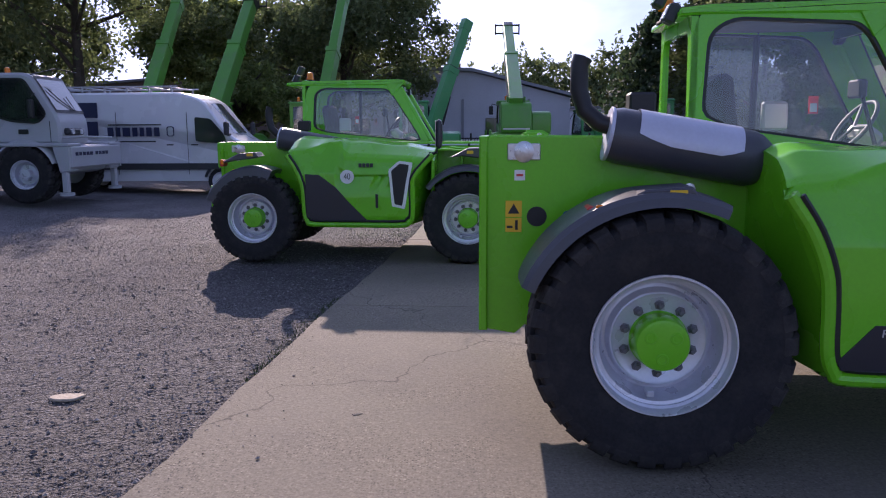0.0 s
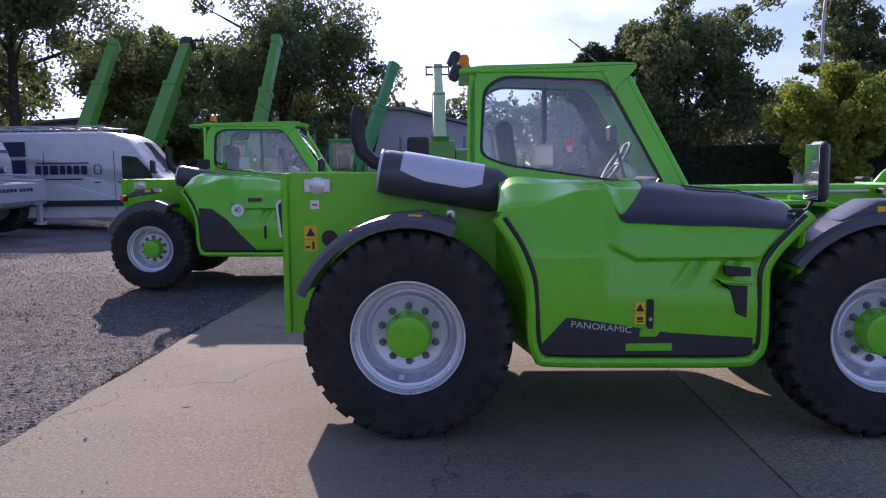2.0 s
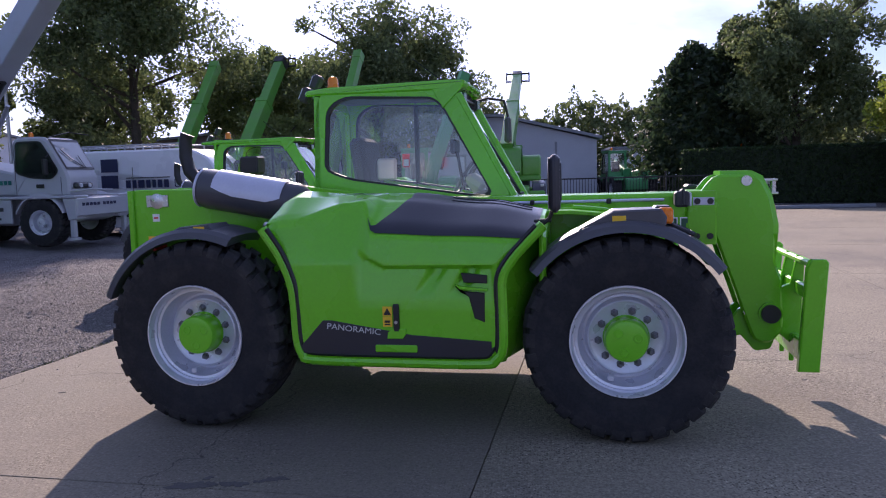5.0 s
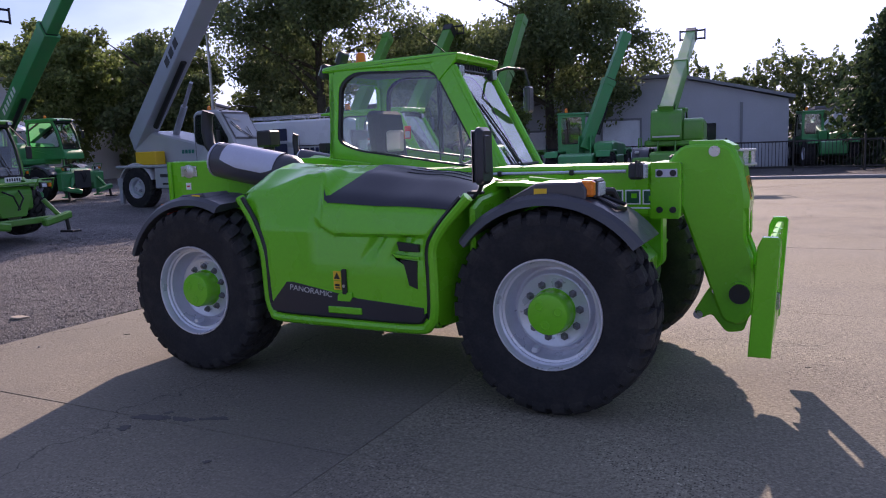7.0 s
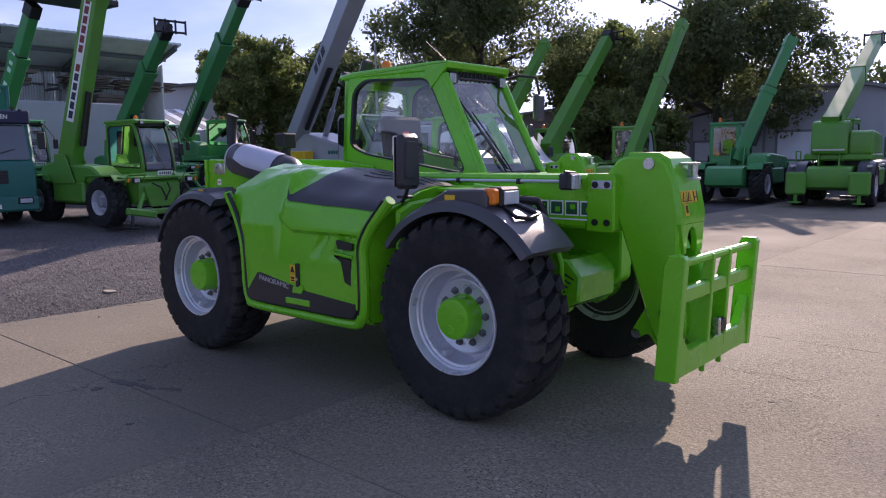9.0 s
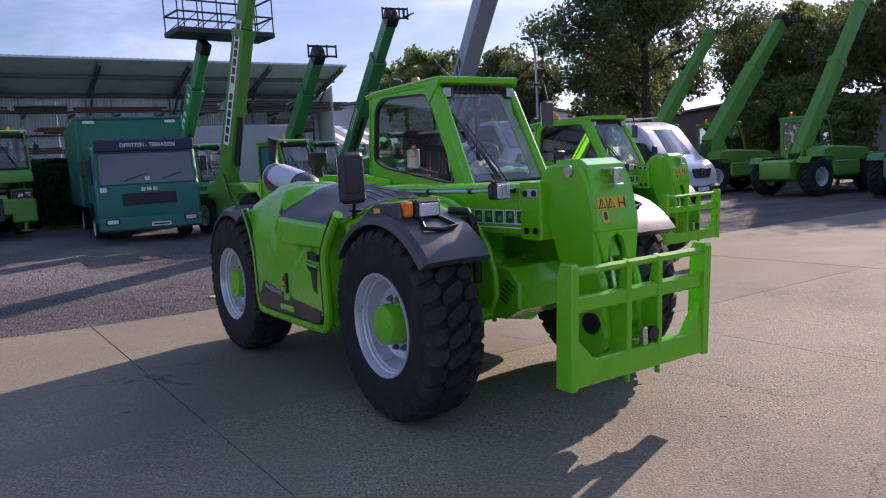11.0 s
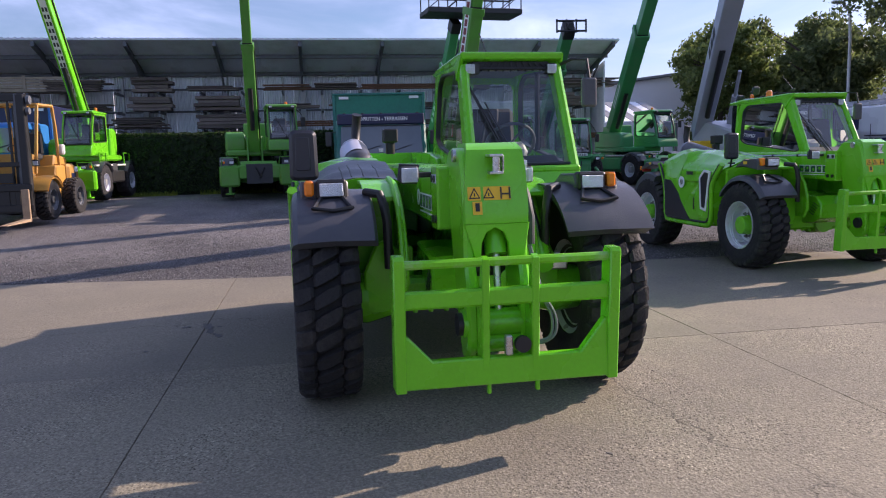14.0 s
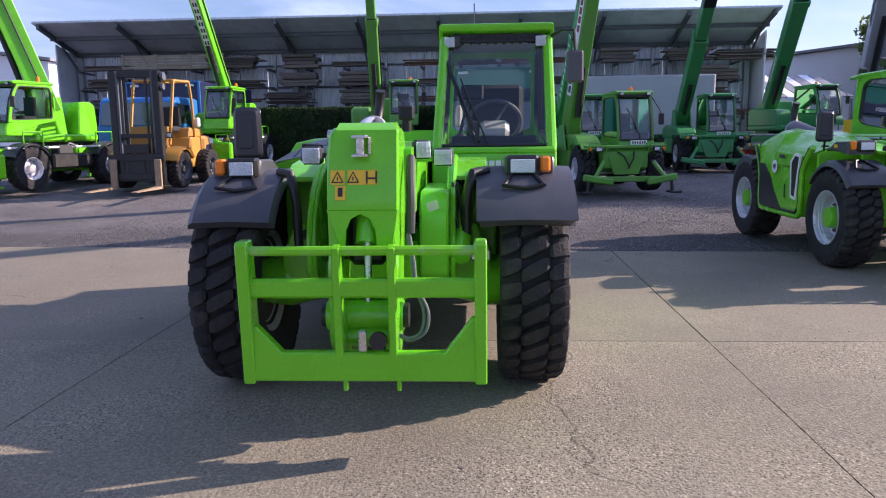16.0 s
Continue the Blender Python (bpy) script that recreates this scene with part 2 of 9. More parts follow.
BONNET = mat("satin_black_panel", (0.024, 0.024, 0.032), 0.34, var=0.10, scale=3, fine=120, bump=0.05)
BLACK = mat("black_paint", (0.012, 0.012, 0.013), 0.45, var=0.2)
DARK = mat("dark_cab_trim", (0.035, 0.037, 0.040), 0.6, var=0.15)
RIM = mat("silver_rim_paint", (0.66, 0.67, 0.73), 0.32, metal=0.35, var=0.06, scale=8, dirt=(0.42, 0.40, 0.38), dirt_amount=0.35)
STEEL = mat("bare_steel", (0.55, 0.55, 0.56), 0.30, metal=0.9, var=0.12, scale=15)
HEAT = mat("aluminium_heat_shield", (0.56, 0.57, 0.66), 0.42, metal=0.25, var=0.05, scale=8)
GALV = mat("galvanised_steel", (0.42, 0.43, 0.45), 0.5, metal=0.6, var=0.2, scale=5)
BOLT = mat("dull_bolt_steel", (0.16, 0.16, 0.17), 0.5, metal=0.5, var=0.2, scale=20)
TREAD = mat("dusty_tread_rubber", (0.025, 0.024, 0.025), 0.78, var=0.28, scale=7, bump=0.3, dirt=(0.095, 0.085, 0.076), dirt_amount=0.55, spec=0.3)
FORK = mat("tan_rusted_steel", (0.34, 0.24, 0.15), 0.8, var=0.3, scale=6, fine=80, bump=0.15)
RUST = mat("rusty_steel", (0.16, 0.08, 0.045), 0.85, var=0.35, scale=9, fine=90, bump=0.2)
ORANGE = mat("orange_lens", (0.85, 0.22, 0.01), 0.25, var=0.05)
RED_D = mat("dull_red_print", (0.22, 0.03, 0.035), 0.5, var=0.1)
RED = mat("red_plastic", (0.60, 0.04, 0.03), 0.4, var=0.06)
YELLOW = mat("yellow_sticker", (0.80, 0.50, 0.015), 0.45, var=0.04)
WHITE = mat("white_print", (0.80, 0.80, 0.78), 0.45, var=0.04)
CREAM = mat("pale_plastic", (0.55, 0.55, 0.53), 0.5, var=0.06)
BLUE_S = mat("blue_sticker", (0.03, 0.12, 0.45), 0.4, var=0.05)
NAVY = mat("navy_board", (0.012, 0.016, 0.060), 0.4, var=0.08)
LAMP = mat("lamp_lens", (0.74, 0.77, 0.82), 0.14, metal=0.45, var=0.15, fine=220, bump=0.6)
MIRROR = mat("mirror_glass", (0.85, 0.86, 0.88), 0.03, metal=1.0, var=0.01)
GLASS = glass("cab_glass", (0.84, 0.89, 0.88), 0.4)
GLASS_D = glass("tinted_glass", (0.72, 0.80, 0.78), 0.5)
VANW = mat("white_van_paint", (0.64, 0.65, 0.68), 0.28, var=0.03, scale=1.5, coat=0.5, dirt=(0.45, 0.43, 0.40), dirt_amount=0.18)
CRANEW = mat("white_crane_paint", (0.42, 0.43, 0.46), 0.4, var=0.06, scale=1.5, dirt=(0.34, 0.33, 0.32), dirt_amount=0.35)
CRANEB = mat("grey_boom_paint", (0.36, 0.39, 0.46), 0.42, var=0.06, scale=1.5, dirt=(0.25, 0.25, 0.26), dirt_amount=0.3)
OCHRE = mat("ochre_forklift_paint", (0.52, 0.26, 0.040), 0.5, var=0.14, scale=2, dirt=(0.24, 0.17, 0.10), dirt_amount=0.60)
BLUE = mat("blue_truck_paint", (0.02, 0.16, 0.46), 0.4, var=0.08, scale=2)
CONCRETE = mat("concrete_slab", (0.206, 0.184, 0.140), 0.92, var=0.30, scale=0.55, fine=62, bump=0.20, dirt=(0.135, 0.120, 0.104), dirt_amount=0.75, piece=0.06, world_space=True, cracks=0.45, spec=0.28, grit=0.18, pits=0.55)
CONCRETE_W = mat("worn_concrete_slab", (0.246, 0.220, 0.160), 0.90, var=0.34, scale=0.55, fine=62, bump=0.36, dirt=(0.135, 0.118, 0.102), dirt_amount=0.75, piece=0.06, world_space=True, cracks=0.45, spec=0.32, grit=0.26, pits=0.80, speck=0.20)
JOINT = mat("joint_filler", (0.10, 0.092, 0.083), 0.9, var=0.3, scale=5)
GRAVEL = mat("gravel_ground", (0.096, 0.089, 0.088), 0.94, var=0.55, scale=0.45, fine=42, bump=1.0, dirt=(0.050, 0.045, 0.047), dirt_amount=0.80, world_space=True, speck=0.8, grit=0.5, pits=1.0, relief=0.03)
gn_, gl_ = GRAVEL.node_tree.nodes, GRAVEL.node_tree.links
tread_in = gn_["Principled BSDF"].inputs["Base Color"]
west_bright = gn_.new("ShaderNodeVectorMath")               # brightened westward: packed pale yard, and its fuller side light put into the colour
west_bright.operation = "SCALE"
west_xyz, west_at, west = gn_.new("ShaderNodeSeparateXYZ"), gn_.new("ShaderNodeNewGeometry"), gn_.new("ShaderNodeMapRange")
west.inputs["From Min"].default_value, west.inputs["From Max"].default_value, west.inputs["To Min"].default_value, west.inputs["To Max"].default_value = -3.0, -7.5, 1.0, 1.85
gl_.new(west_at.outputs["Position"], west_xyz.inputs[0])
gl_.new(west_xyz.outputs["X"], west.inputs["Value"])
gl_.new(west.outputs[0], west_bright.inputs["Scale"])
gl_.new(tread_in.links[0].from_socket, west_bright.inputs[0])
gl_.new(west_bright.outputs[0], tread_in)
BRICKW = mat("dull_brick_wall", (0.26, 0.21, 0.20), 0.9, var=0.2, scale=1.2, fine=14, bump=0.2, dirt=(0.15, 0.13, 0.12), dirt_amount=0.5)
MOSS = mat("moss", (0.05, 0.08, 0.025), 0.95, var=0.4, scale=8, bump=0.5)
SHEET = mat("corrugated_sheet", (0.78, 0.81, 0.87), 0.55, metal=0.1, var=0.14, scale=0.8, dirt=(0.36, 0.37, 0.38), dirt_amount=0.45, piece=0.08)
FASCIA = mat("weathered_roof_fascia", (0.76, 0.80, 0.88), 0.6, metal=0.1, var=0.12, scale=0.8, dirt=(0.34, 0.35, 0.37), dirt_amount=0.5, piece=0.08)
TIMBER = mat("grey_timber", (0.155, 0.125, 0.105), 0.85, var=0.35, scale=2.0, fine=40, bump=0.3, piece=0.35)
TIMBER_L = mat("pale_timber", (0.38, 0.32, 0.24), 0.8, var=0.25, scale=2.0, fine=40, bump=0.3)
RACK = mat("rack_steel", (0.13, 0.14, 0.155), 0.6, metal=0.4, var=0.2)
RENDERW = mat("pale_render_wall", (0.44, 0.455, 0.49), 0.85, var=0.10, scale=0.4, fine=20, bump=0.1, dirt=(0.28, 0.28, 0.28), dirt_amount=0.35)
HALLW = mat("white_hall_cladding", (0.80, 0.82, 0.86), 0.6, var=0.06, scale=0.4, fine=20, dirt=(0.60, 0.61, 0.62), dirt_amount=0.3)
ROOFG = mat("grey_roof", (0.22, 0.23, 0.25), 0.6, var=0.15, scale=0.8)
mat_dark_glass = mat("dark_glass", (0.020, 0.024, 0.028), 0.06, var=0.05, spec=0.8)
GLASS_M = mat("screen_glass", (0.10, 0.12, 0.13), 0.05, metal=0.25, var=0.05, spec=1.0, coat=0.6)
BARK = mat("bark", (0.075, 0.060, 0.045), 0.95, var=0.4, scale=4, fine=30, bump=0.7)
SEAT = mat("black_seat_cloth", (0.030, 0.030, 0.033), 0.9, var=0.2)


def leaf_mat(name, a, b):
    """Leaves: each clump has its own tone between a and b, and light passes through."""
    m = bpy.data.materials.new(name)
    m.use_nodes = True
    n, l = m.node_tree.nodes, m.node_tree.links
    p = n["Principled BSDF"]
    g = n.new("ShaderNodeNewGeometry")
    mx = n.new("ShaderNodeMix")
    mx.data_type = "RGBA"
    mx.inputs["A"].default_value, mx.inputs["B"].default_value = (*a, 1), (*b, 1)
    l.new(g.outputs["Random Per Island"], mx.inputs["Factor"])
    l.new(mx.outputs["Result"], p.inputs["Base Color"])
    p.inputs["Roughness"].default_value = 0.6
    tl, ms = n.new("ShaderNodeBsdfTranslucent"), n.new("ShaderNodeMixShader")
    l.new(mx.outputs["Result"], tl.inputs["Color"])
    ms.inputs[0].default_value = 0.45
    l.new(p.outputs[0], ms.inputs[1])
    l.new(tl.outputs[0], ms.inputs[2])
    l.new(ms.outputs[0], n["Material Output"].inputs["Surface"])
    return m


def stone_mat(name, a, b):
    """Loose stones, each with its own tone between a and b."""
    m = mat(name, a, 0.85, var=0.2, scale=30, bump=0.2)
    n, l = m.node_tree.nodes, m.node_tree.links
    g, mx = n.new("ShaderNodeNewGeometry"), n.new("ShaderNodeMix")
    mx.data_type = "RGBA"
    mx.inputs["A"].default_value, mx.inputs["B"].default_value = (*a, 1), (*b, 1)
    l.new(g.outputs["Random Per Island"], mx.inputs["Factor"])
    l.new(mx.outputs["Result"], n["Principled BSDF"].inputs["Base Color"])
    return m


PEBBLE = stone_mat("gravel_pebbles", (0.055, 0.050, 0.052), (0.26, 0.245, 0.235))
LEAF = leaf_mat("oak_leaves", (0.075, 0.108, 0.042), (0.19, 0.235, 0.085))
LEAF_L = leaf_mat("light_leaves", (0.095, 0.14, 0.034), (0.22, 0.27, 0.075))
LEAF_Y = leaf_mat("yellow_green_leaves", (0.13, 0.20, 0.02), (0.34, 0.39, 0.05))
LEAF_C = leaf_mat("conifer_needles", (0.020, 0.042, 0.018), (0.055, 0.085, 0.034))
HEDGE = leaf_mat("hedge_leaves", (0.016, 0.040, 0.010), (0.045, 0.085, 0.020))
# solid core; the shade between the leaves is put into its dark colour
HEDGE_SHADE = mat("hedge_inner_shade", (0.010, 0.022, 0.007), 0.9, var=0.4, scale=12, fine=70, bump=0.5)


# ---------------------------------------------------------------- mesh building
class Geo:
    """Collects vertices and faces of one mesh."""

    def __init__(self):
        self.v, self.f = [], []

    def add(self, verts, faces):
        k = len(self.v)
        self.v += [tuple(p) for p in verts]
        self.f += [tuple(k + i for i in f) for f in faces]
        return self

    def box(self, c, s, bev=0.01, rot=(0, 0, 0)):
        """A box with chamfered edges."""
        hx, hy, hz = (max(a / 2, 1e-4) for a in s)
        b = min(bev, hx * 0.6, hy * 0.6, hz * 0.6)
        m = Euler([radians(a) for a in rot]).to_matrix()
        vs, ix = [], {}
        for sx in (-1, 1):
            for sy in (-1, 1):
                for sz in (-1, 1):
                    for ax in range(3):
                        p = [sx * (hx - b), sy * (hy - b), sz * (hz - b)]
                        p[ax] = (sx * hx, sy * hy, sz * hz)[ax]
                        ix[sx, sy, sz, ax] = len(vs)
                        vs.append(m @ Vector(p) + Vector(c))
        fs = []
        for ax in range(3):
            o = [a for a in range(3) if a != ax]
            for s0 in (-1, 1):
                q = []
                for a, bb in ((-1, -1), (1, -1), (1, 1), (-1, 1)):
                    k = [0, 0, 0]
                    k[ax], k[o[0]], k[o[1]] = s0, a, bb
                    q.append(ix[(*k, ax)])
                fs.append(q if (s0 > 0) == (ax != 1) else q[::-1])
            for a in (-1, 1):
                for bb in (-1, 1):
                    k0, k1 = [0, 0, 0], [0, 0, 0]
                    k0[ax], k1[ax] = -1, 1
                    k0[o[0]] = k1[o[0]] = a
                    k0[o[1]] = k1[o[1]] = bb
                    q = [ix[(*k0, o[0])], ix[(*k1, o[0])], ix[(*k1, o[1])], ix[(*k0, o[1])]]
                    fs.append(q)
        for sx in (-1, 1):
            for sy in (-1, 1):
                for sz in (-1, 1):
                    fs.append([ix[sx, sy, sz, i] for i in range(3)])
        return self.add(vs, fs)

    def prism(self, poly, axis, a, b, bev=0.006):
        """A polygon in the plane across axis, drawn out from a to b, with chamfered rims. Plane axes: x: (y, z), y: (x, z), z: (x, y)."""
        a, b = min(a, b), max(a, b)
        bev = min(bev, (b - a) * 0.4)

        def at(p, d):
            return {"x": (d, p[0], p[1]), "y": (p[0], d, p[1]), "z": (p[0], p[1], d)}[axis]

        ins = inset(poly, bev) if bev > 0 else poly
        rings = [(ins, a), (poly, a + bev), (poly, b - bev), (ins, b)] if bev > 0 else [(poly, a), (poly, b)]
        n, vs, fs = len(poly), [], []
        for r, d in rings:
            vs += [at(p, d) for p in r]
        for k in range(len(rings) - 1):
            for i in range(n):
                j = (i + 1) % n
                fs.append((k * n + i, k * n + j, (k + 1) * n + j, (k + 1) * n + i))
        fs.append(tuple(range(n))[::-1])
        fs.append(tuple(range((len(rings) - 1) * n, len(rings) * n)))
        return self.add(vs, fs)

    def ring(self, outer, inner, axis, a, b, centre, n=72):
        """A plate with an opening: star-shaped outer and inner outlines about centre."""
        def at(p, d):
            return {"x": (d, p[0], p[1]), "y": (p[0], d, p[1]), "z": (p[0], p[1], d)}[axis]

        o, i = radial(outer, centre, n), radial(inner, centre, n)
        vs = [at(p, d) for d in (a, b) for r in (o, i) for p in r]
        fs = []
        for k in range(n):
            j = (k + 1) % n
            fs += [(k, j, n + j, n + k), (2 * n + k, 3 * n + k, 3 * n + j, 2 * n + j), (k, 2 * n + k, 2 * n + j, j), (n + k, n + j, 3 * n + j, 3 * n + k)]
        return self.add(vs, fs)

    def cyl(self, p0, p1, r0, r1=None, seg=16, cap=True):
        return self.tube([p0, p1], [r0, r0 if r1 is None else r1], seg, cap)

    def tube(self, pts, r, seg=8, cap=True):
        pts = [Vector(p) for p in pts]
        rs = r if isinstance(r, (list, tuple)) else [r] * len(pts)
        t0 = (pts[1] - pts[0]).normalized()
        side = t0.orthogonal().normalized()
        vs, fs = [], []
        for k, p in enumerate(pts):
            t = (pts[min(k + 1, len(pts) - 1)] - pts[max(k - 1, 0)]).normalized()
            side = (side - t * side.dot(t)).normalized()
            up = t.cross(side)
            for i in range(seg):
                q = 2 * math.pi * i / seg
                vs.append(p + (side * math.cos(q) + up * math.sin(q)) * rs[k])
        for k in range(len(pts) - 1):
            for i in range(seg):
                j = (i + 1) % seg
                fs.append((k * seg + i, k * seg + j, (k + 1) * seg + j, (k + 1) * seg + i))
        if cap:
            fs.append(tuple(range(seg))[::-1])
            fs.append(tuple(range((len(pts) - 1) * seg, len(pts) * seg)))
        return self.add(vs, fs)

    def lathe(self, prof, origin, axis, seg=48, closed=False):
        """prof: (along, radius) pairs turned about axis through origin."""
        ax = Vector(axis).normalized()
        s = ax.orthogonal().normalized()
        u = ax.cross(s)
        o, n, vs, fs = Vector(origin), len(prof), [], []
        for i in range(seg):
            q = 2 * math.pi * i / seg
            d = s * math.cos(q) + u * math.sin(q)
            vs += [o + ax * a + d * max(r, 1e-4) for a, r in prof]
        for i in range(seg):
            j = (i + 1) % seg
            for k in range(n if closed else n - 1):
                m = (k + 1) % n
                fs.append((i * n + k, i * n + m, j * n + m, j * n + k))
        return self.add(vs, fs)

    def sheet(self, fn, nu, nv, close=False):
        vs = [fn(i / nu, j / nv) for i in range(nu + 1) for j in range(nv + 1)]
        fs = [(i * (nv + 1) + j, (i + 1) * (nv + 1) + j, (i + 1) * (nv + 1) + j + 1, i * (nv + 1) + j + 1) for i in range(nu) for j in range(nv)]
        return self.add(vs, fs)

    def quad(self, a, b, c, d):
        return self.add((a, b, c, d), [(0, 1, 2, 3)])

    def mesh(self, name, material, smooth=35):
        me = bpy.data.meshes.new(name)
        me.from_pydata(self.v, [], self.f)
        if smooth:
            bm = bmesh.new()
            bm.from_mesh(me)
            bmesh.ops.recalc_face_normals(bm, faces=bm.faces)
            bm.to_mesh(me)
            bm.free()
            me.polygons.foreach_set("use_smooth", [True] * len(me.polygons))
            me.set_sharp_from_angle(angle=radians(smooth))
        me.materials.append(material)
        me.update()
        return me


def inset(poly, d):
    n = len(poly)
    area = sum(poly[i][0] * poly[(i + 1) % n][1] - poly[(i + 1) % n][0] * poly[i][1] for i in range(n))
    sgn = 1 if area > 0 else -1
    out = []
    for i in range(n):
        p, q, r = Vector(poly[i - 1]), Vector(poly[i]), Vector(poly[(i + 1) % n])
        e, f = (q - p).normalized(), (r - q).normalized()
        ne, nf = Vector((-e.y, e.x)) * sgn, Vector((-f.y, f.x)) * sgn
        k = 1 + ne.dot(nf)
        mv = (ne + nf) / max(k, 0.5)
        out.append(tuple(q + mv * d))
    return out


def rounded(poly, r, n=5):
    """A polygon with its corners rounded; r is one radius or one for each corner."""
    out, m = [], len(poly)
    for i in range(m):
        p, q, s = Vector(poly[i - 1]), Vector(poly[i]), Vector(poly[(i + 1) % m])
        rr = r[i] if isinstance(r, (list, tuple)) else r
        a, b = (p - q), (s - q)
        d = min(rr, a.length * 0.45, b.length * 0.45)
        a, b = q + a.normalized() * d, q + b.normalized() * d
        for k in range(n + 1):
            t = k / n
            out.append(tuple(a * (1 - t) ** 2 + q * 2 * t * (1 - t) + b * t * t))
    return out


def radial(poly, c, n):
    """n points of a star-shaped outline about c, at even angles."""
    out, m = [], len(poly)
    for k in range(n):
        q = 2 * math.pi * k / n
        dx, dy = math.cos(q), math.sin(q)
        best = 0.0
        for i in range(m):
            ax, ay = poly[i][0] - c[0], poly[i][1] - c[1]
            bx, by = poly[(i + 1) % m][0] - c[0], poly[(i + 1) % m][1] - c[1]
            ex, ey = bx - ax, by - ay
            den = dx * ey - dy * ex
            if abs(den) < 1e-9:
                continue
            t, u = (ax * ey - ay * ex) / den, (ax * dy - ay * dx) / den
            if t > 0 and -1e-6 <= u <= 1 + 1e-6:
                best = max(best, t)
        out.append((c[0] + dx * best, c[1] + dy * best))
    return out


def thing(name, m, label, category, group="", kind=""):
    """An empty at the base of a thing."""
    e = new(name)
    e.empty_display_size = 0.2
    e.matrix_world = m
    return tagged(e, label, category, group, kind)


def part(name, geo, material, parent=None, label="", smooth=35):
    ob = new(name, geo.mesh(name, material, smooth) if isinstance(geo, Geo) else geo)
    ob.parent = parent
    return tagged(ob, label)


def solid(name, geo, material, label, category, group="", kind="", smooth=35):
    return tagged(new(name, geo.mesh(name, material, smooth)), label, category, group, kind)


def words(text, size, material, parent, m, name="lettering", depth=0.003, label="", bold=0.0, stretch=1.0):
    """Lettering in the built-in font, as a mesh, reading along the local x of m."""
    cu = bpy.data.curves.new("text", "FONT")
    cu.body, cu.size, cu.extrude, cu.offset, cu.align_x, cu.align_y = text, size, depth, bold, "CENTER", "CENTER"
    tmp = new("text", cu)
    me = bpy.data.meshes.new_from_object(tmp.evaluated_get(bpy.context.evaluated_depsgraph_get()))
    bpy.data.objects.remove(tmp)
    bpy.data.curves.remove(cu)
    me.materials.clear()
    me.materials.append(material)
    ob = new(name, me)
    ob.parent = parent
    ob.matrix_local = m @ Matrix.Diagonal((stretch, 1, 1, 1))
    return tagged(ob, label)


def pl(x, pts):
    """A line through points, clamped at its ends."""
    if x <= pts[0][0]:
        return pts[0][1]
    for (a, fa), (b, fb) in zip(pts, pts[1:]):
        if x <= b:
            t = (x - a) / (b - a)
            t = t * t * (3 - 2 * t)
            return fa + (fb - fa) * t
    return pts[-1][1]


# ---------------------------------------------------------------- ground
def rise(x, y):
    """The yard climbs gently towards the storage shed, a little less on its far side."""
    step = lambda k: max(0.0, min(1.0, k)) ** 2 * (3 - 2 * max(0.0, min(1.0, k)))
    return 0.5 * step((-x - 5.0) / 9.0) * (1 - 0.5 * step((y - 2.0) / 10.0))


def standing(x, y, turn=0.0, size=1.0):
    """A place on the ground, turned about the upright."""
    return pose(x, y, rise(x, y), 0, 0, turn) @ Matrix.Scale(size, 4)


def ground_sheet():
    """One sheet to the horizon; the gravel beside the slabs is rough in itself."""
    def steps(lo, hi, d):
        far = [0.5, 1.2, 1.9, 2.7, 3.6, 4.5, 5.5, 7, 9, 11, 13, 16, 20, 28, 50, 90, 160, 300, 600, 900]
        return [lo - q for q in far[::-1]] + [lo + (hi - lo) * k / int((hi - lo) / d) for k in range(int((hi - lo) / d) + 1)] + [hi + q for q in far]
    xs, ys = steps(-9.5, -0.6, 0.042), steps(0.8, 11.5, 0.042)
    vs = []
    for x in xs:
        for y in ys:
            z = -0.024 + rise(x, y)
            m = min((x + 9.5) / 1.5, (-0.7 - x) / 0.3, (y - 0.8) / 0.6, (11.5 - y) / 1.5, 1.0)
            if m > 0:
                q = 0.55 * noise.noise(Vector((x * 9.0, y * 9.0, 3.0))) + 0.55 * noise.noise(Vector((x * 23.0, y * 23.0, 7.0))) + 0.35 * noise.noise(Vector((x * 2.1, y * 2.1, 1.0)))
                z += min(0.016, 0.016 * m * q)
            vs.append((x, y, z))
    n = len(ys)
    fs = [(i * n + j, (i + 1) * n + j, (i + 1) * n + j + 1, i * n + j + 1) for i in range(len(xs) - 1) for j in range(n - 1)]
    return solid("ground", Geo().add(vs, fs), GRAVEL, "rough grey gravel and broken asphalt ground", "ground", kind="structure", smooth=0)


ground_sheet()
SLAB, TILT_S = 4.07, -4.7
S0 = pose(-1.28, 2.53, 0, 0, 0, TILT_S)


def slab_edge(v):
    """How far the ragged outer edge of the concrete lies from the first joint line."""
    return pl(v, [(-14.0, -1.5), (-3.5, -0.62), (1.0, -0.12), (9.5, 0.14), (26.0, 0.4)]) + 0.02 * noise.noise(Vector((v * 2.3, 0.5, 0)))


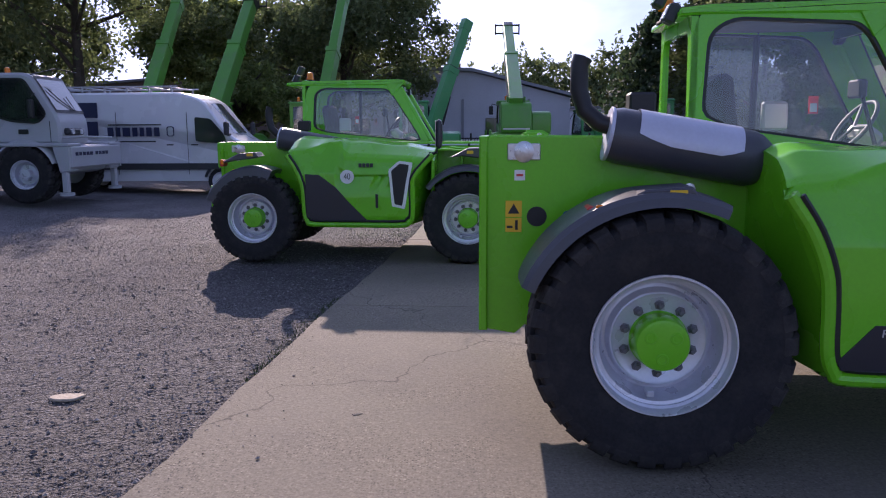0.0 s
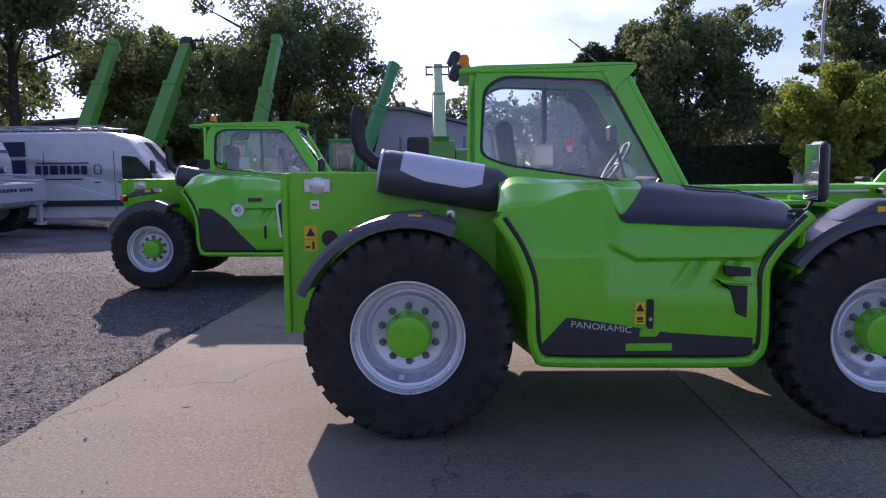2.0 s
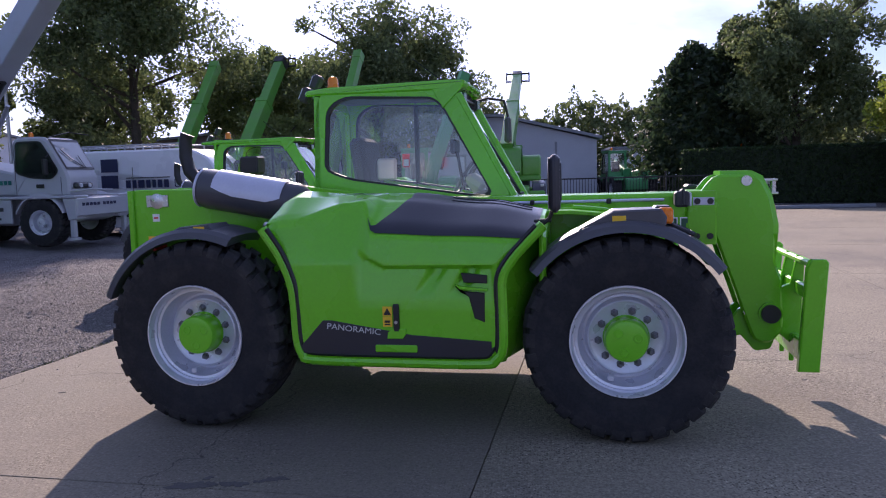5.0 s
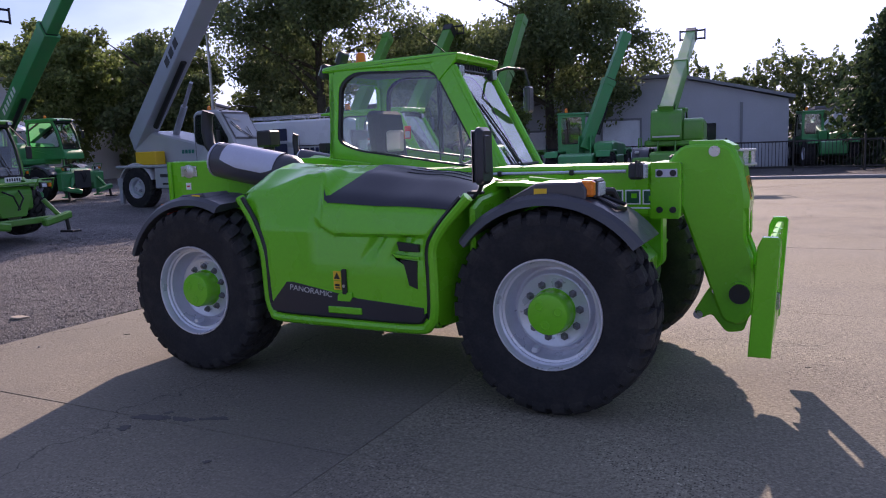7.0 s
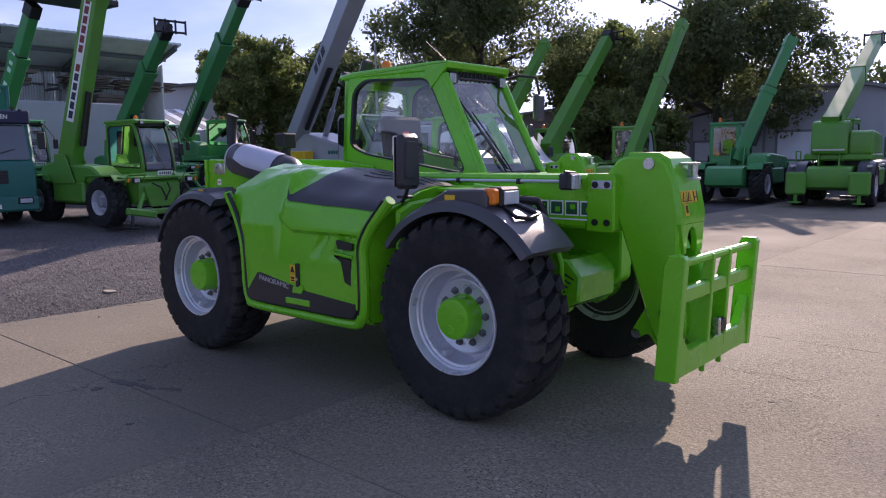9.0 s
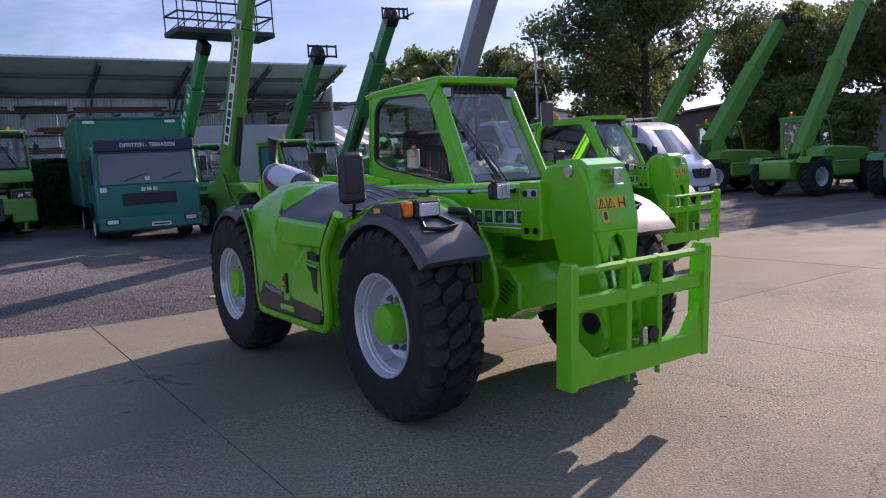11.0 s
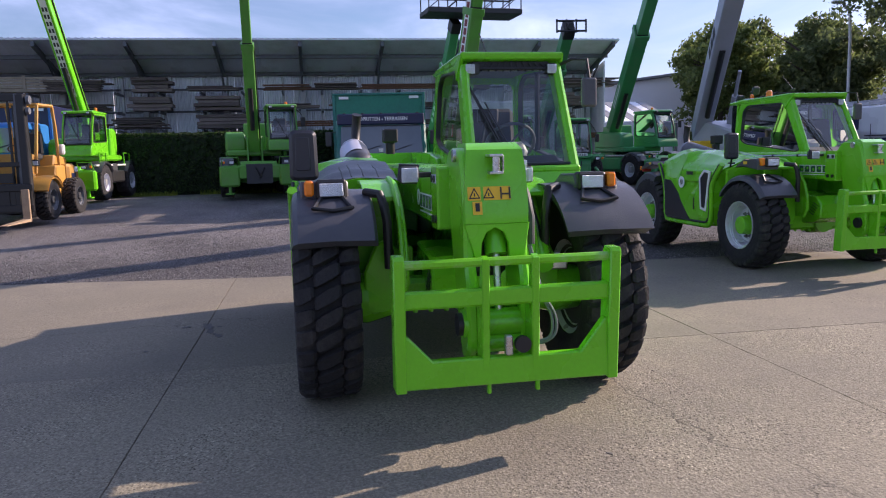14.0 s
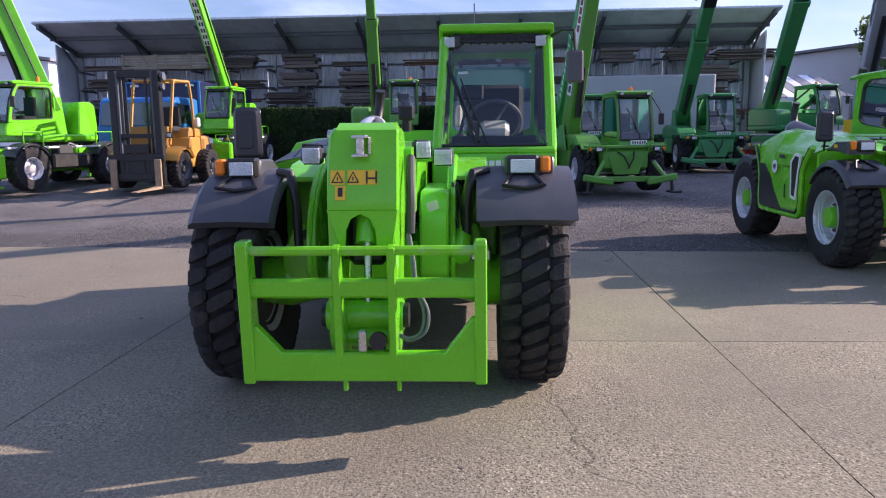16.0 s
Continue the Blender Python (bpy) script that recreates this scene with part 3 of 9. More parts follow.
def slabs():
    pav = thing("pavement", S0, "worn pale concrete slabs with dark joints", "pavement", kind="structure")
    rim, lo, hi = [], 0.0028, SLAB - 0.0028          # edges crumbled along the joints
    chip = lambda k: max(0.0, 0.008 * noise.noise(Vector((k * 0.83, 4.0, 0))) + 0.006 * noise.noise(Vector((k * 3.1, 9.0, 0))))
    for k in range(56):
        d = lo + (hi - lo) * k / 56
        rim.append((d, lo + chip(k)))
    for k in range(56):
        d = lo + (hi - lo) * k / 56
        rim.append((hi - chip(k + 70), d))
    for k in range(56):
        d = hi - (hi - lo) * k / 56
        rim.append((d, hi - chip(k + 140)))
    for k in range(56):
        d = hi - (hi - lo) * k / 56
        rim.append((lo + chip(k + 210), d))
    g = Geo().prism(rim, "z", -0.09, 0.0, 0.0)
    me = g.mesh("slab", CONCRETE_W, 0)
    for i in range(6):
        for j in range(-4, 6):
            if i == 0:
                n = 24
                left = [(slab_edge(j * SLAB + 0.0035 + (SLAB - 0.007) * k / n), 0.0035 + (SLAB - 0.007) * k / n) for k in range(n + 1)]
                poly = [(SLAB - 0.0035, 0.0035), (SLAB - 0.0035, SLAB - 0.0035)] + left[::-1]
                s = part("slab", Geo().prism(poly, "z", -0.09, 0.0, 0.003), CONCRETE, pav, "", 0)
            else:
                s = part("slab", me, None, pav)
            s.location = (i * SLAB, j * SLAB, random.uniform(-0.003, 0.0))
    part("joint_bed", Geo().box((SLAB * 3 + 0.3, SLAB, -0.06), (SLAB * 6 - 0.6, SLAB * 10, 0.06), 0), JOINT, pav)


slabs()


# ---------------------------------------------------------------- telehandlers
def wheel_meshes(R, W, rr, lugs=30, hub_paint=None):
    """Meshes of one wheel about its centre, outer side towards -y: rim, tyre, tread, hub, bolt."""
    h = W / 2
    rim = Geo().lathe([(-h * 0.70, rr * 1.02), (-h * 0.93, rr * 1.085), (-h * 0.98, rr * 1.078), (-h * 0.98, rr * 1.052), (-h * 0.90, rr * 1.030), (-h * 0.74, rr * 1.012), (-h * 0.70, rr * 0.975), (-h * 0.62, rr * 0.975), (-h * 0.60, rr * 0.925), (-h * 0.34, rr * 0.905), (-h * 0.08, rr * 0.875), (h * 0.0, rr * 0.84),
                       (-h * 0.02, rr * 0.79), (-h * 0.20, rr * 0.755), (-h * 0.29, rr * 0.74), (-h * 0.31, rr * 0.715), (-h * 0.27, rr * 0.68), (-h * 0.25, rr * 0.05), (h * 0.20, rr * 0.05), (h * 0.22, rr * 0.5), (h * 0.34, rr * 0.76), (h * 0.6, rr * 0.94), (h * 0.72, rr * 1.045), (h * 0.6, rr)],
                      (0, 0, 0), (0, 1, 0), 64, closed=True)
    q = math.radians(100)
    rim.cyl((math.cos(-q) * rr * 0.82, -h * 0.30, math.sin(-q) * rr * 0.82), (math.cos(-q) * rr * 0.80, -h * 0.70, math.sin(-q) * rr * 0.78), 0.009, seg=6)
    rim.box((math.cos(-q) * rr * 0.80, -h * 0.55, math.sin(-q) * rr * 0.80), (0.035, 0.07, 0.03), 0.005)
    tyre = Geo().lathe([(-h * 0.64, rr * 1.03), (-h * 0.90, rr * 1.075), (-h * 0.94, rr * 1.12), (-h * 0.965, rr * 1.10 + (R - rr) * 0.22), (-h * 0.985, rr + (R - rr) * 0.45), (-h * 1.0, rr + (R - rr) * 0.50), (-h * 1.0, rr + (R - rr) * 0.60), (-h * 0.98, rr + (R - rr) * 0.65), (-h * 0.985, rr + (R - rr) * 0.70), (-h * 0.962, rr + (R - rr) * 0.82), (-h * 0.90, R - 0.046), (-h * 0.80, R - 0.038), (-h * 0.5, R - 0.040), (0, R - 0.048),
                        (h * 0.5, R - 0.050), (h * 0.84, R - 0.058), (h * 0.96, rr + (R - rr) * 0.80), (h * 1.0, rr + (R - rr) * 0.55), (h * 0.96, rr * 1.10 + (R - rr) * 0.22), (h * 0.80, rr * 1.10), (h * 0.64, rr * 0.99)], (0, 0, 0), (0, 1, 0), 64)
    tread = Geo()
    pitch = 2 * math.pi / lugs

    def block(rows):
        """One lug: rows of (across, top radius, foot radius, angle of its middle, half width)."""
        vs = []
        for y, ra, rb, am, wd in rows:
            for da, r in ((-wd, rb), (-wd * 0.85, ra), (wd * 0.85, ra), (wd, rb)):
                vs.append((math.cos(am + da) * r, y, math.sin(am + da) * r))
        n = len(rows)
        fs = [(i * 4 + j, (i + 1) * 4 + j, (i + 1) * 4 + j + 1, i * 4 + j + 1) for i in range(n - 1) for j in range(3)]
        fs += [(0, 1, 2, 3), tuple(n * 4 - 4 + j for j in (3, 2, 1, 0))]
        tread.add(vs, fs)
    for k in range(lugs):
        # a slanted middle block between two rows of shoulder blocks that slant the other way and run down the sides
        a0 = pitch * k + random.uniform(-0.006, 0.006)
        dw = random.uniform(-0.004, 0.002)
        deep = 0.046 if R > 0.5 else 0.03
        block([(-h * 0.40, R - 0.018, R - deep, a0 - 0.30 * pitch, 0.25 * pitch), (-h * 0.32, R - 0.005 + dw, R - deep, a0 - 0.24 * pitch, 0.33 * pitch), (-h * 0.12, R + dw, R - deep, a0 - 0.09 * pitch, 0.37 * pitch),
               (h * 0.12, R + dw, R - deep, a0 + 0.09 * pitch, 0.37 * pitch), (h * 0.32, R - 0.005 + dw, R - deep, a0 + 0.24 * pitch, 0.33 * pitch), (h * 0.40, R - 0.018, R - deep, a0 + 0.30 * pitch, 0.25 * pitch)])
        for s in (-1, 1):
            a1 = a0 + 0.5 * pitch + s * 0.36 * pitch + random.uniform(-0.006, 0.006)
            dw = random.uniform(-0.004, 0.002)
            block([(s * h * 0.40, R - 0.018, R - deep, a1 - s * 0.12 * pitch, 0.20 * pitch), (s * h * 0.50, R - 0.005 + dw, R - deep, a1 - s * 0.06 * pitch, 0.33 * pitch), (s * h * 0.80, R - 0.012 + dw, R - deep - 0.006, a1 + s * 0.08 * pitch, 0.40 * pitch),
                   (s * h * 0.95, R - 0.032, R - 0.075, a1 + s * 0.12 * pitch, 0.39 * pitch), (s * h * 0.998, R - 0.052, R - 0.085, a1 + s * 0.12 * pitch, 0.36 * pitch), (s * h * 1.000, R - 0.076, R - 0.088, a1 + s * 0.12 * pitch, 0.30 * pitch)])
    hub = Geo().lathe([(-h * 0.2, rr * 0.45), (-h * 0.32, rr * 0.445), (-h * 0.36, rr * 0.425), (-h * 0.60, rr * 0.42), (-h * 0.82, rr * 0.405), (-h * 0.87, rr * 0.385), (-h * 0.885, rr * 0.34), (-h * 0.89, 0.0)], (0, 0, 0), (0, 1, 0), 32)
    for k in range(3):
        q = 2 * math.pi * k / 3 + 0.5
        hub.lathe([(-h * 0.88, 0.030), (-h * 0.908, 0.026), (-h * 0.908, 0.018), (-h * 0.894, 0.016), (-h * 0.894, 0.0)], (math.cos(q) * rr * 0.22, 0, math.sin(q) * rr * 0.22), (0, 1, 0), 12)
    bolt = Geo().lathe([(-h * 0.26, 0.024), (-h * 0.30, 0.024), (-h * 0.305, 0.018), (-h * 0.38, 0.018), (-h * 0.40, 0.012), (-h * 0.45, 0.010), (-h * 0.45, 0.0)], (0, 0, 0), (0, 1, 0), 6)
    # dark dished ring, added to give the wheel's inner hollow its shade
    back = Geo().lathe([(h * 0.30, rr * 0.30), (h * 0.42, rr * 0.50), (h * 0.46, rr * 0.86), (h * 0.60, rr * 0.90), (h * 0.58, rr * 0.93), (h * 0.30, rr * 0.80)], (0, 0, 0), (0, 1, 0), 40, closed=True)
    return dict(back=back.mesh("hollow_shade", DARK), rim=rim.mesh("rim", RIM), tyre=tyre.mesh("tyre", RUBBER), tread=tread.mesh("tread", TREAD, 25), hub=hub.mesh("hub", hub_paint or GREEN), bolt=bolt.mesh("bolt", BOLT), rr=rr)


def add_wheel(parent, ms, x, y, z, steer=0.0, hub_mat=None, nb=10, spin=0.0):
    """A wheel with tyre, hub and bolts; its outer side faces away from the machine's middle."""
    w = part("wheel", ms["rim"], None, parent, "silver painted steel wheel")
    w.matrix_local = pose(x, y, z, 0, 0, steer + (0 if y < 0 else 180)) @ pose(0, 0, 0, 0, spin, 0)
    for k, lab in (("tyre", "black rubber tyre"), ("tread", "chunky rubber tread blocks"), ("hub", "green hub reduction cap"), ("back", "dark dished ring for the shaded hollow of the wheel")):
        if k not in ms:
            continue
        part("wheel_backing" if k == "back" else k, ms[k], None, w, lab)
    for k in range(nb):
        q = 2 * math.pi * (k + 0.5) / nb
        b = part("bolt", ms["bolt"], None, w)
        b.location = (math.cos(q) * ms["rr"] * 0.535, 0, math.sin(q) * ms["rr"] * 0.535)
    return w


def pod_x(z, u):
    xl = pl(z, [(0.56, -0.625), (0.92, -0.645), (1.27, -0.83), (1.4, -0.80)])
    xr = pl(z, [(0.56, 0.635), (1.02, 0.625), (1.28, 0.865), (1.4, 0.87)])
    return xl + (xr - xl) * u


def pod_top(x):
    return pl(x, [(-0.85, 1.38), (-0.62, 1.485), (-0.40, 1.465), (0.0, 1.455), (0.45, 1.40), (0.80, 1.335), (0.95, 1.28)])


def pod_point(u, v, off=0.0):
    """A point of the engine cover: u from rear to front, v from the sill up the face and over the top."""
    x0 = -0.72 + 1.5 * u
    top = pod_top(x0)
    sh = pl(x0, [(-0.8, 1.275), (-0.62, 1.315), (-0.28, 1.415), (-0.20, 1.425), (-0.10, 1.245), (0.3, 1.225), (0.9, 1.20)])
    ysh = -1.01 + max(0.0, sh - 1.25) * 0.55
    prof = [(0.0, -0.55, 0.47), (0.05, -0.98, 0.455), (0.10, -1.045, 0.49), (0.16, -1.06, 0.56), (0.36, -1.062, 0.84), (0.52, -1.055, 1.06), (0.62, ysh - 0.022, sh - 0.04), (0.66, ysh + 0.006, sh),
            (0.70, ysh + 0.05, sh + (top - sh) * 0.20), (0.84, -0.76, sh + (top - sh) * 0.80), (0.92, -0.60, top), (1.0, -0.32, top - 0.02)]
    for (a, ya, za), (b, yb, zb) in zip(prof, prof[1:]):
        if v <= b:
            t = (v - a) / (b - a)
            y, z = ya + (yb - ya) * t, za + (zb - za) * t
            break
    x = pod_x(z, u)
    # pressed ledge with three slanted channels under it
    if v < 0.60:
        lap = lambda q: max(0.0, min(1.0, q))
        ledge = 1.040 + 0.085 * lap((-0.07 - x) / 0.17)
        inn = 0.026 * lap((ledge - z) / 0.014) * lap((z - 0.78) / 0.28) * lap((x + 0.27) / 0.06) * lap((0.60 - x) / 0.03)
        xs = x + (1.040 - z) * 0.62
        for c in (0.27, 0.47):
            inn += 0.030 * lap(1.7 - abs(xs - c) / 0.034) * lap((ledge - z) / 0.014) * lap((z - 0.86) / 0.12)
        y += inn
    # the ends of the cover round off inwards
    e = min(u, 1 - u) * 1.4
    r = 0.05
    if e < r:
        y += (r - math.sqrt(max(r * r - (r - e) ** 2, 0))) * 0.8 * (1 if v < 0.66 else 0)
    if off:
        p0 = Vector((x, y, z))
        ny, nz = (-1, 0) if v < 0.62 else ((-0.75, 0.66) if v < 0.80 else (-0.25, 0.97))
        return (x, y + ny * off, z + nz * off)
    return (x, y, z)


def arc_fender(x0, z0, r, a0, a1, y0, y1, thick=0.03, drop=0.05, n=22):
    """A mudguard: an arc about the axle from angle a0 to a1, with a rolled outer lip."""
    def f(u, v):
        a = radians(a0 + (a1 - a0) * u)
        sec = [(y0, -drop), (y0 + 0.012, -0.01), (y0 + 0.04, 0.012), (y0 + (y1 - y0) * 0.5, 0.022), (y1 - 0.02, 0.012), (y1, -0.02), (y1, -0.02 - thick), (y0 + (y1 - y0) * 0.5, -thick), (y0 + 0.03, -drop), (y0, -drop)]
        k = min(int(v * 9 + 1e-6), 8)
        t = v * 9 - k
        y = sec[k][0] + (sec[k + 1][0] - sec[k][0]) * t
        rad = r + sec[k][1] + (sec[k + 1][1] - sec[k][1]) * t
        return (x0 + math.cos(a) * rad, y, z0 + math.sin(a) * rad)
    g = Geo().sheet(f, n, 9)
    k = len(g.v)
    m = 10
    g.f.append(tuple(range(0, 9)))
    g.f.append(tuple(range(k - m, k - 1))[::-1])
    return g


def sticker(parent, x, y, z, w, h, material, name="sticker", face="right", label="", t=0.003):
    g = Geo()
    if face == "right":
        g.box((x, y, z), (w, t, h), 0.001)
    elif face == "front":
        g.box((x, y, z), (t, w, h), 0.001)
    return part(name, g, material, parent, label)


def block_letters(parent, m, n, h, material, name="emblem_bars", label="", gap=0.22, aspect=0.8):
    """A maker's mark as plain upright bars of its size and colour."""
    g = Geo()
    w = h * aspect
    x = -(n * w + (n - 1) * w * gap) / 2
    for k in range(n):
        g.box((x + w / 2, 0, 0), (w, h, 0.004), 0.001)
        x += w * (1 + gap)
    ob = part(name, g, material, parent, label)
    ob.matrix_local = m
    return ob


def lamp_unit(parent, x, y, z, w=0.15, h=0.10, d=0.09, yaw=0.0, name="headlight", lens=None, shell=None):
    hl = part(name, Geo().box((-d * 0.5, 0, 0), (d, w, h), 0.014), shell or BLACK, parent, "black lamp housing")
    hl.matrix_local = pose(x, y, z, 0, 0, yaw)
    part("lens", Geo().box((0.004, 0, -h * 0.02), (0.012, w * (0.86 if shell else 0.76), h * (0.84 if shell else 0.66)), 0.004), lens or LAMP, hl, "clear ribbed lens")
    if shell:
        for k in (-1, 1):
            part("lens_bar", Geo().box((0.011, k * w * 0.14, -h * 0.02), (0.004, 0.004, h * 0.80), 0), GALV, hl)
            part("lens_bar", Geo().box((0.0115, 0, -h * 0.02 + k * h * 0.14), (0.004, w * 0.82, 0.004), 0), GALV, hl)
    return hl


def telehandler(m, label, variant=1, R=0.615, base=1.328, rr=0.298):
    """A compact telehandler with the boom lowered: cab on its left, engine cover on its right. x ahead, y left."""
    root = thing("telehandler", m, label, "telehandler", "compact telehandlers with lowered boom")
    hub_z = R - 0.015
    W = 0.375
    ms = wheel_meshes(R - 0.013, W, rr)
    spins = {(1, -1): 12, (-1, -1): 0, (1, 1): 40, (-1, 1): 65}
    for sx in (1, -1):
        for sy in (-1, 1):
            add_wheel(root, ms, sx * base, sy * 0.853, hub_z, spin=spins[sx, sy])
        ax = Geo().cyl((sx * base, -0.68, hub_z), (sx * base, 0.68, hub_z), 0.085, seg=14)
        for sy in (-1, 1):
            ax.cyl((sx * base, sy * 0.40, hub_z), (sx * base, sy * 0.60, hub_z), 0.11, 0.16, seg=18)
            ax.cyl((sx * base, sy * 0.60, hub_z), (sx * base, sy * 0.79, hub_z), 0.16, 0.14, seg=18)
        ax.cyl((sx * base - 0.13, 0.05, hub_z), (sx * base + 0.13, 0.05, hub_z), 0.15, 0.12, seg=16)
        for sy in (-1, 1):
            ax.box((sx * base, sy * 0.22, hub_z + 0.02), (0.20, 0.40, 0.20), 0.03)
        axle = part("axle", ax, GREEN, root, "green painted axle")
        for k in range(9):
            part("axle_bolt", Geo().cyl((sx * (base + 0.06), -0.40 + 0.10 * k, hub_z - 0.10), (sx * (base + 0.06), -0.40 + 0.10 * k, hub_z - 0.07), 0.016, seg=6), GREEN, axle)
    # frame
    fr = Geo()
    for ya, yb in ((-0.34, -0.28), (0.28, 0.34)):
        fr.prism([(-2.02, 0.56), (-1.78, 0.45), (1.10, 0.45), (1.22, 0.52), (1.22, 0.90), (-2.02, 0.86)], "y", ya, yb, 0.01)
    fr.box((-0.3, 0, 0.56), (2.9, 0.6, 0.10), 0.02)
    fr.prism([(1.1, 0.52), (1.1, 0.92), (1.62, 0.88), (1.71, 0.78), (1.70, 0.62), (1.56, 0.55)], "y", -0.24, 0.22, 0.015)
    part("chassis_frame", fr, GREEN, root, "green welded chassis frame")
    for k in range(5):
        part("cooling_slot", Geo().box((1.62 - 0.02 * k, -0.243, 0.78 - 0.028 * k), (0.10, 0.006, 0.010), 0.002, (0, 25, 0)), BLACK, root)
    for sy in (-1, 1):
        kn = part("steering_knuckle", Geo().prism([(sy * 0.42, 0.53), (sy * 0.40, 0.62), (sy * 0.40, 0.90), (sy * 0.47, 0.98), (sy * 0.54, 0.95), (sy * 0.62, 0.78), (sy * 0.62, 0.56), (sy * 0.58, 0.52)], "x", 1.40, 1.47, 0.012), GREEN, root, "green steering knuckle")
        part("knuckle_hole", Geo().cyl((1.47, sy * 0.465, 0.90), (1.474, sy * 0.465, 0.90), 0.032, seg=16), BLACK, kn)
    un = Geo()
    un.box((0.1, -0.62, 0.62), (1.0, 0.6, 0.28), 0.04)
    un.box((-0.2, 0.62, 0.60), (1.3, 0.5, 0.24), 0.04)
    part("underbody", un, BLACK, root, "black tanks and underbody")
    # inner wheel-arch walls
    for sy in (-1, 1):
        edge = [(1.02, 1.335), (1.22, 1.315), (1.38, 1.255), (1.52, 1.155), (1.62, 1.03), (1.675, 0.88), (1.68, 0.74), (1.62, 0.64)]
        g = Geo().prism([(0.80, 0.62), (0.80, 1.335)] + edge, "y", sy * 0.37, sy * 0.40, 0.008)
        pl_ = part("inner_arch", g, GREEN, root, "green inner wheel arch plate")
        part("arch_panel", Geo().prism([(sy * 0.40, 0.68), (sy * 0.40, 1.315), (sy * 0.655, 1.275), (sy * 0.655, 0.68)], "x", 1.16, 1.19, 0.01), GREEN, root, "green panel inside the wheel arch")
        part("arch_roof", Geo().prism([(0.84, 1.325), (1.02, 1.325), (1.22, 1.305), (1.40, 1.235), (1.40, 1.21), (1.22, 1.28), (1.02, 1.30), (0.84, 1.30)], "y", sy * 0.405, sy * 0.600, 0.004), GREEN, root, "green roof of the wheel arch")
        part("arch_lip", Geo().tube([(x, sy * 0.405, z) for x, z in edge], 0.018, 8), GREEN, pl_)
    # rear boom tower, both cheeks
    cheek = [(-2.13, 0.495), (-2.13, 1.50), (-2.10, 1.52), (-1.0, 1.505), (-0.55, 1.45), (-0.5, 0.80), (-0.9, 0.60), (-1.80, 0.62), (-1.97, 0.47)]
    for ya, yb in ((-0.372, -0.335), (0.20, 0.237)):
        part("boom_tower_cheek", Geo().prism(cheek, "y", ya, yb, 0.008), GREEN, root, "green plate of the boom tower")
    part("rear_edge_plate", Geo().prism([(-2.16, 0.49), (-2.16, 1.515), (-2.115, 1.515), (-2.115, 0.49)], "y", -0.395, 0.26, 0.008), GREEN, root, "green upright rear plate")
    part("counterweight", Geo().prism([(-2.11, 0.52), (-2.11, 1.25), (-1.75, 1.30), (-1.70, 0.62)], "y", -0.33, 0.195, 0.02), GREEN, root, "green rear counterweight")
    pin = Geo().lathe([(0, 0.055), (-0.012, 0.055), (-0.016, 0.045), (-0.016, 0.0)], (-1.93, -0.372, 1.435), (0, 1, 0), 20)
    pin.box((-1.99, -0.378, 1.435), (0.05, 0.014, 0.085), 0.004)
    pin.box((-1.87, -0.378, 1.435), (0.05, 0.014, 0.085), 0.004)
    part("boom_pivot_pin", pin, STEEL, root, "steel pivot pin with keeper plates")
    sticker(root, -1.95, -0.374, 1.315, 0.055, 0.055, WHITE, label="round prohibition sticker")
    sticker(root, -1.95, -0.3765, 1.315, 0.035, 0.012, RED)
    ws = sticker(root, -1.98, -0.374, 1.14, 0.085, 0.085, YELLOW, "warning_sticker", label="yellow warning sticker with a triangle")
    part("pictogram", Geo().prism([(-2.01, 1.115), (-1.95, 1.115), (-1.98, 1.168)], "y", -0.378, -0.374, 0.0), BLACK, ws)
    ws = sticker(root, -1.98, -0.374, 1.055, 0.085, 0.075, YELLOW, "warning_sticker", label="yellow warning sticker")
    part("pictogram", Geo().box((-2.0, -0.377, 1.045), (0.03, 0.002, 0.012), 0).box((-1.965, -0.377, 1.055), (0.014, 0.002, 0.05), 0), BLACK, ws)
    part("tower_hole", Geo().cyl((-1.86, -0.3735, 1.10), (-1.86, -0.377, 1.10), 0.052, seg=24), BLACK, root, "round black access hole")
    part("blue_disc", Geo().cyl((-1.70, -0.372, 1.105), (-1.70, -0.3755, 1.105), 0.026, seg=20), BLUE_S, root, "round blue sticker")
    part("lifting_eye", Geo().lathe([(0, 0.03), (-0.02, 0.03), (-0.022, 0.012), (-0.015, 0.0)], (-1.09, -0.372, 1.245), (0, 1, 0), 18), STEEL, root, "steel ring on the tower")
    if variant == 2:                                  # the older machine's tower is shorter and lower
        for ob in root.children:
            if ob.name.split(".")[0] in ("boom_tower_cheek", "rear_edge_plate", "counterweight", "boom_pivot_pin", "sticker", "warning_sticker", "tower_hole", "blue_disc", "lifting_eye"):
                ob.location += Vector((0.31, 0, -0.11))
    # engine cover
    part("engine_cover", Geo().sheet(pod_point, 132, 110), GREEN, root, "glossy green engine cover", 40)
    for u in (0.0, 1.0):
        pts = [pod_point(u, v / 24) for v in range(25)]
        pts += [(pts[-1][0], -0.32, 0.5)]
        part("cover_end", Geo().add(pts, [tuple(range(len(pts)))]), GREEN, root)
    if variant == 1:
        def dark(s, t):
            v = 0.645 + 0.355 * t
            x0 = -0.17 + 0.20 * min(t * 1.6, 1.0) ** 0.8
            u0 = (x0 + 0.80) / 1.66
            return pod_point(u0 + (0.985 - u0) * s, v, 0.006)
        part("bonnet_panel", Geo().sheet(dark, 30, 16), BONNET, root, "satin black bonnet panel", 40)
        grooves = Geo()
        for k in range(4):
            v = 0.875 + 0.03 * k
            grooves.tube([pod_point(u / 20, v, 0.006) for u in range(13, 20)], 0.005, 5)
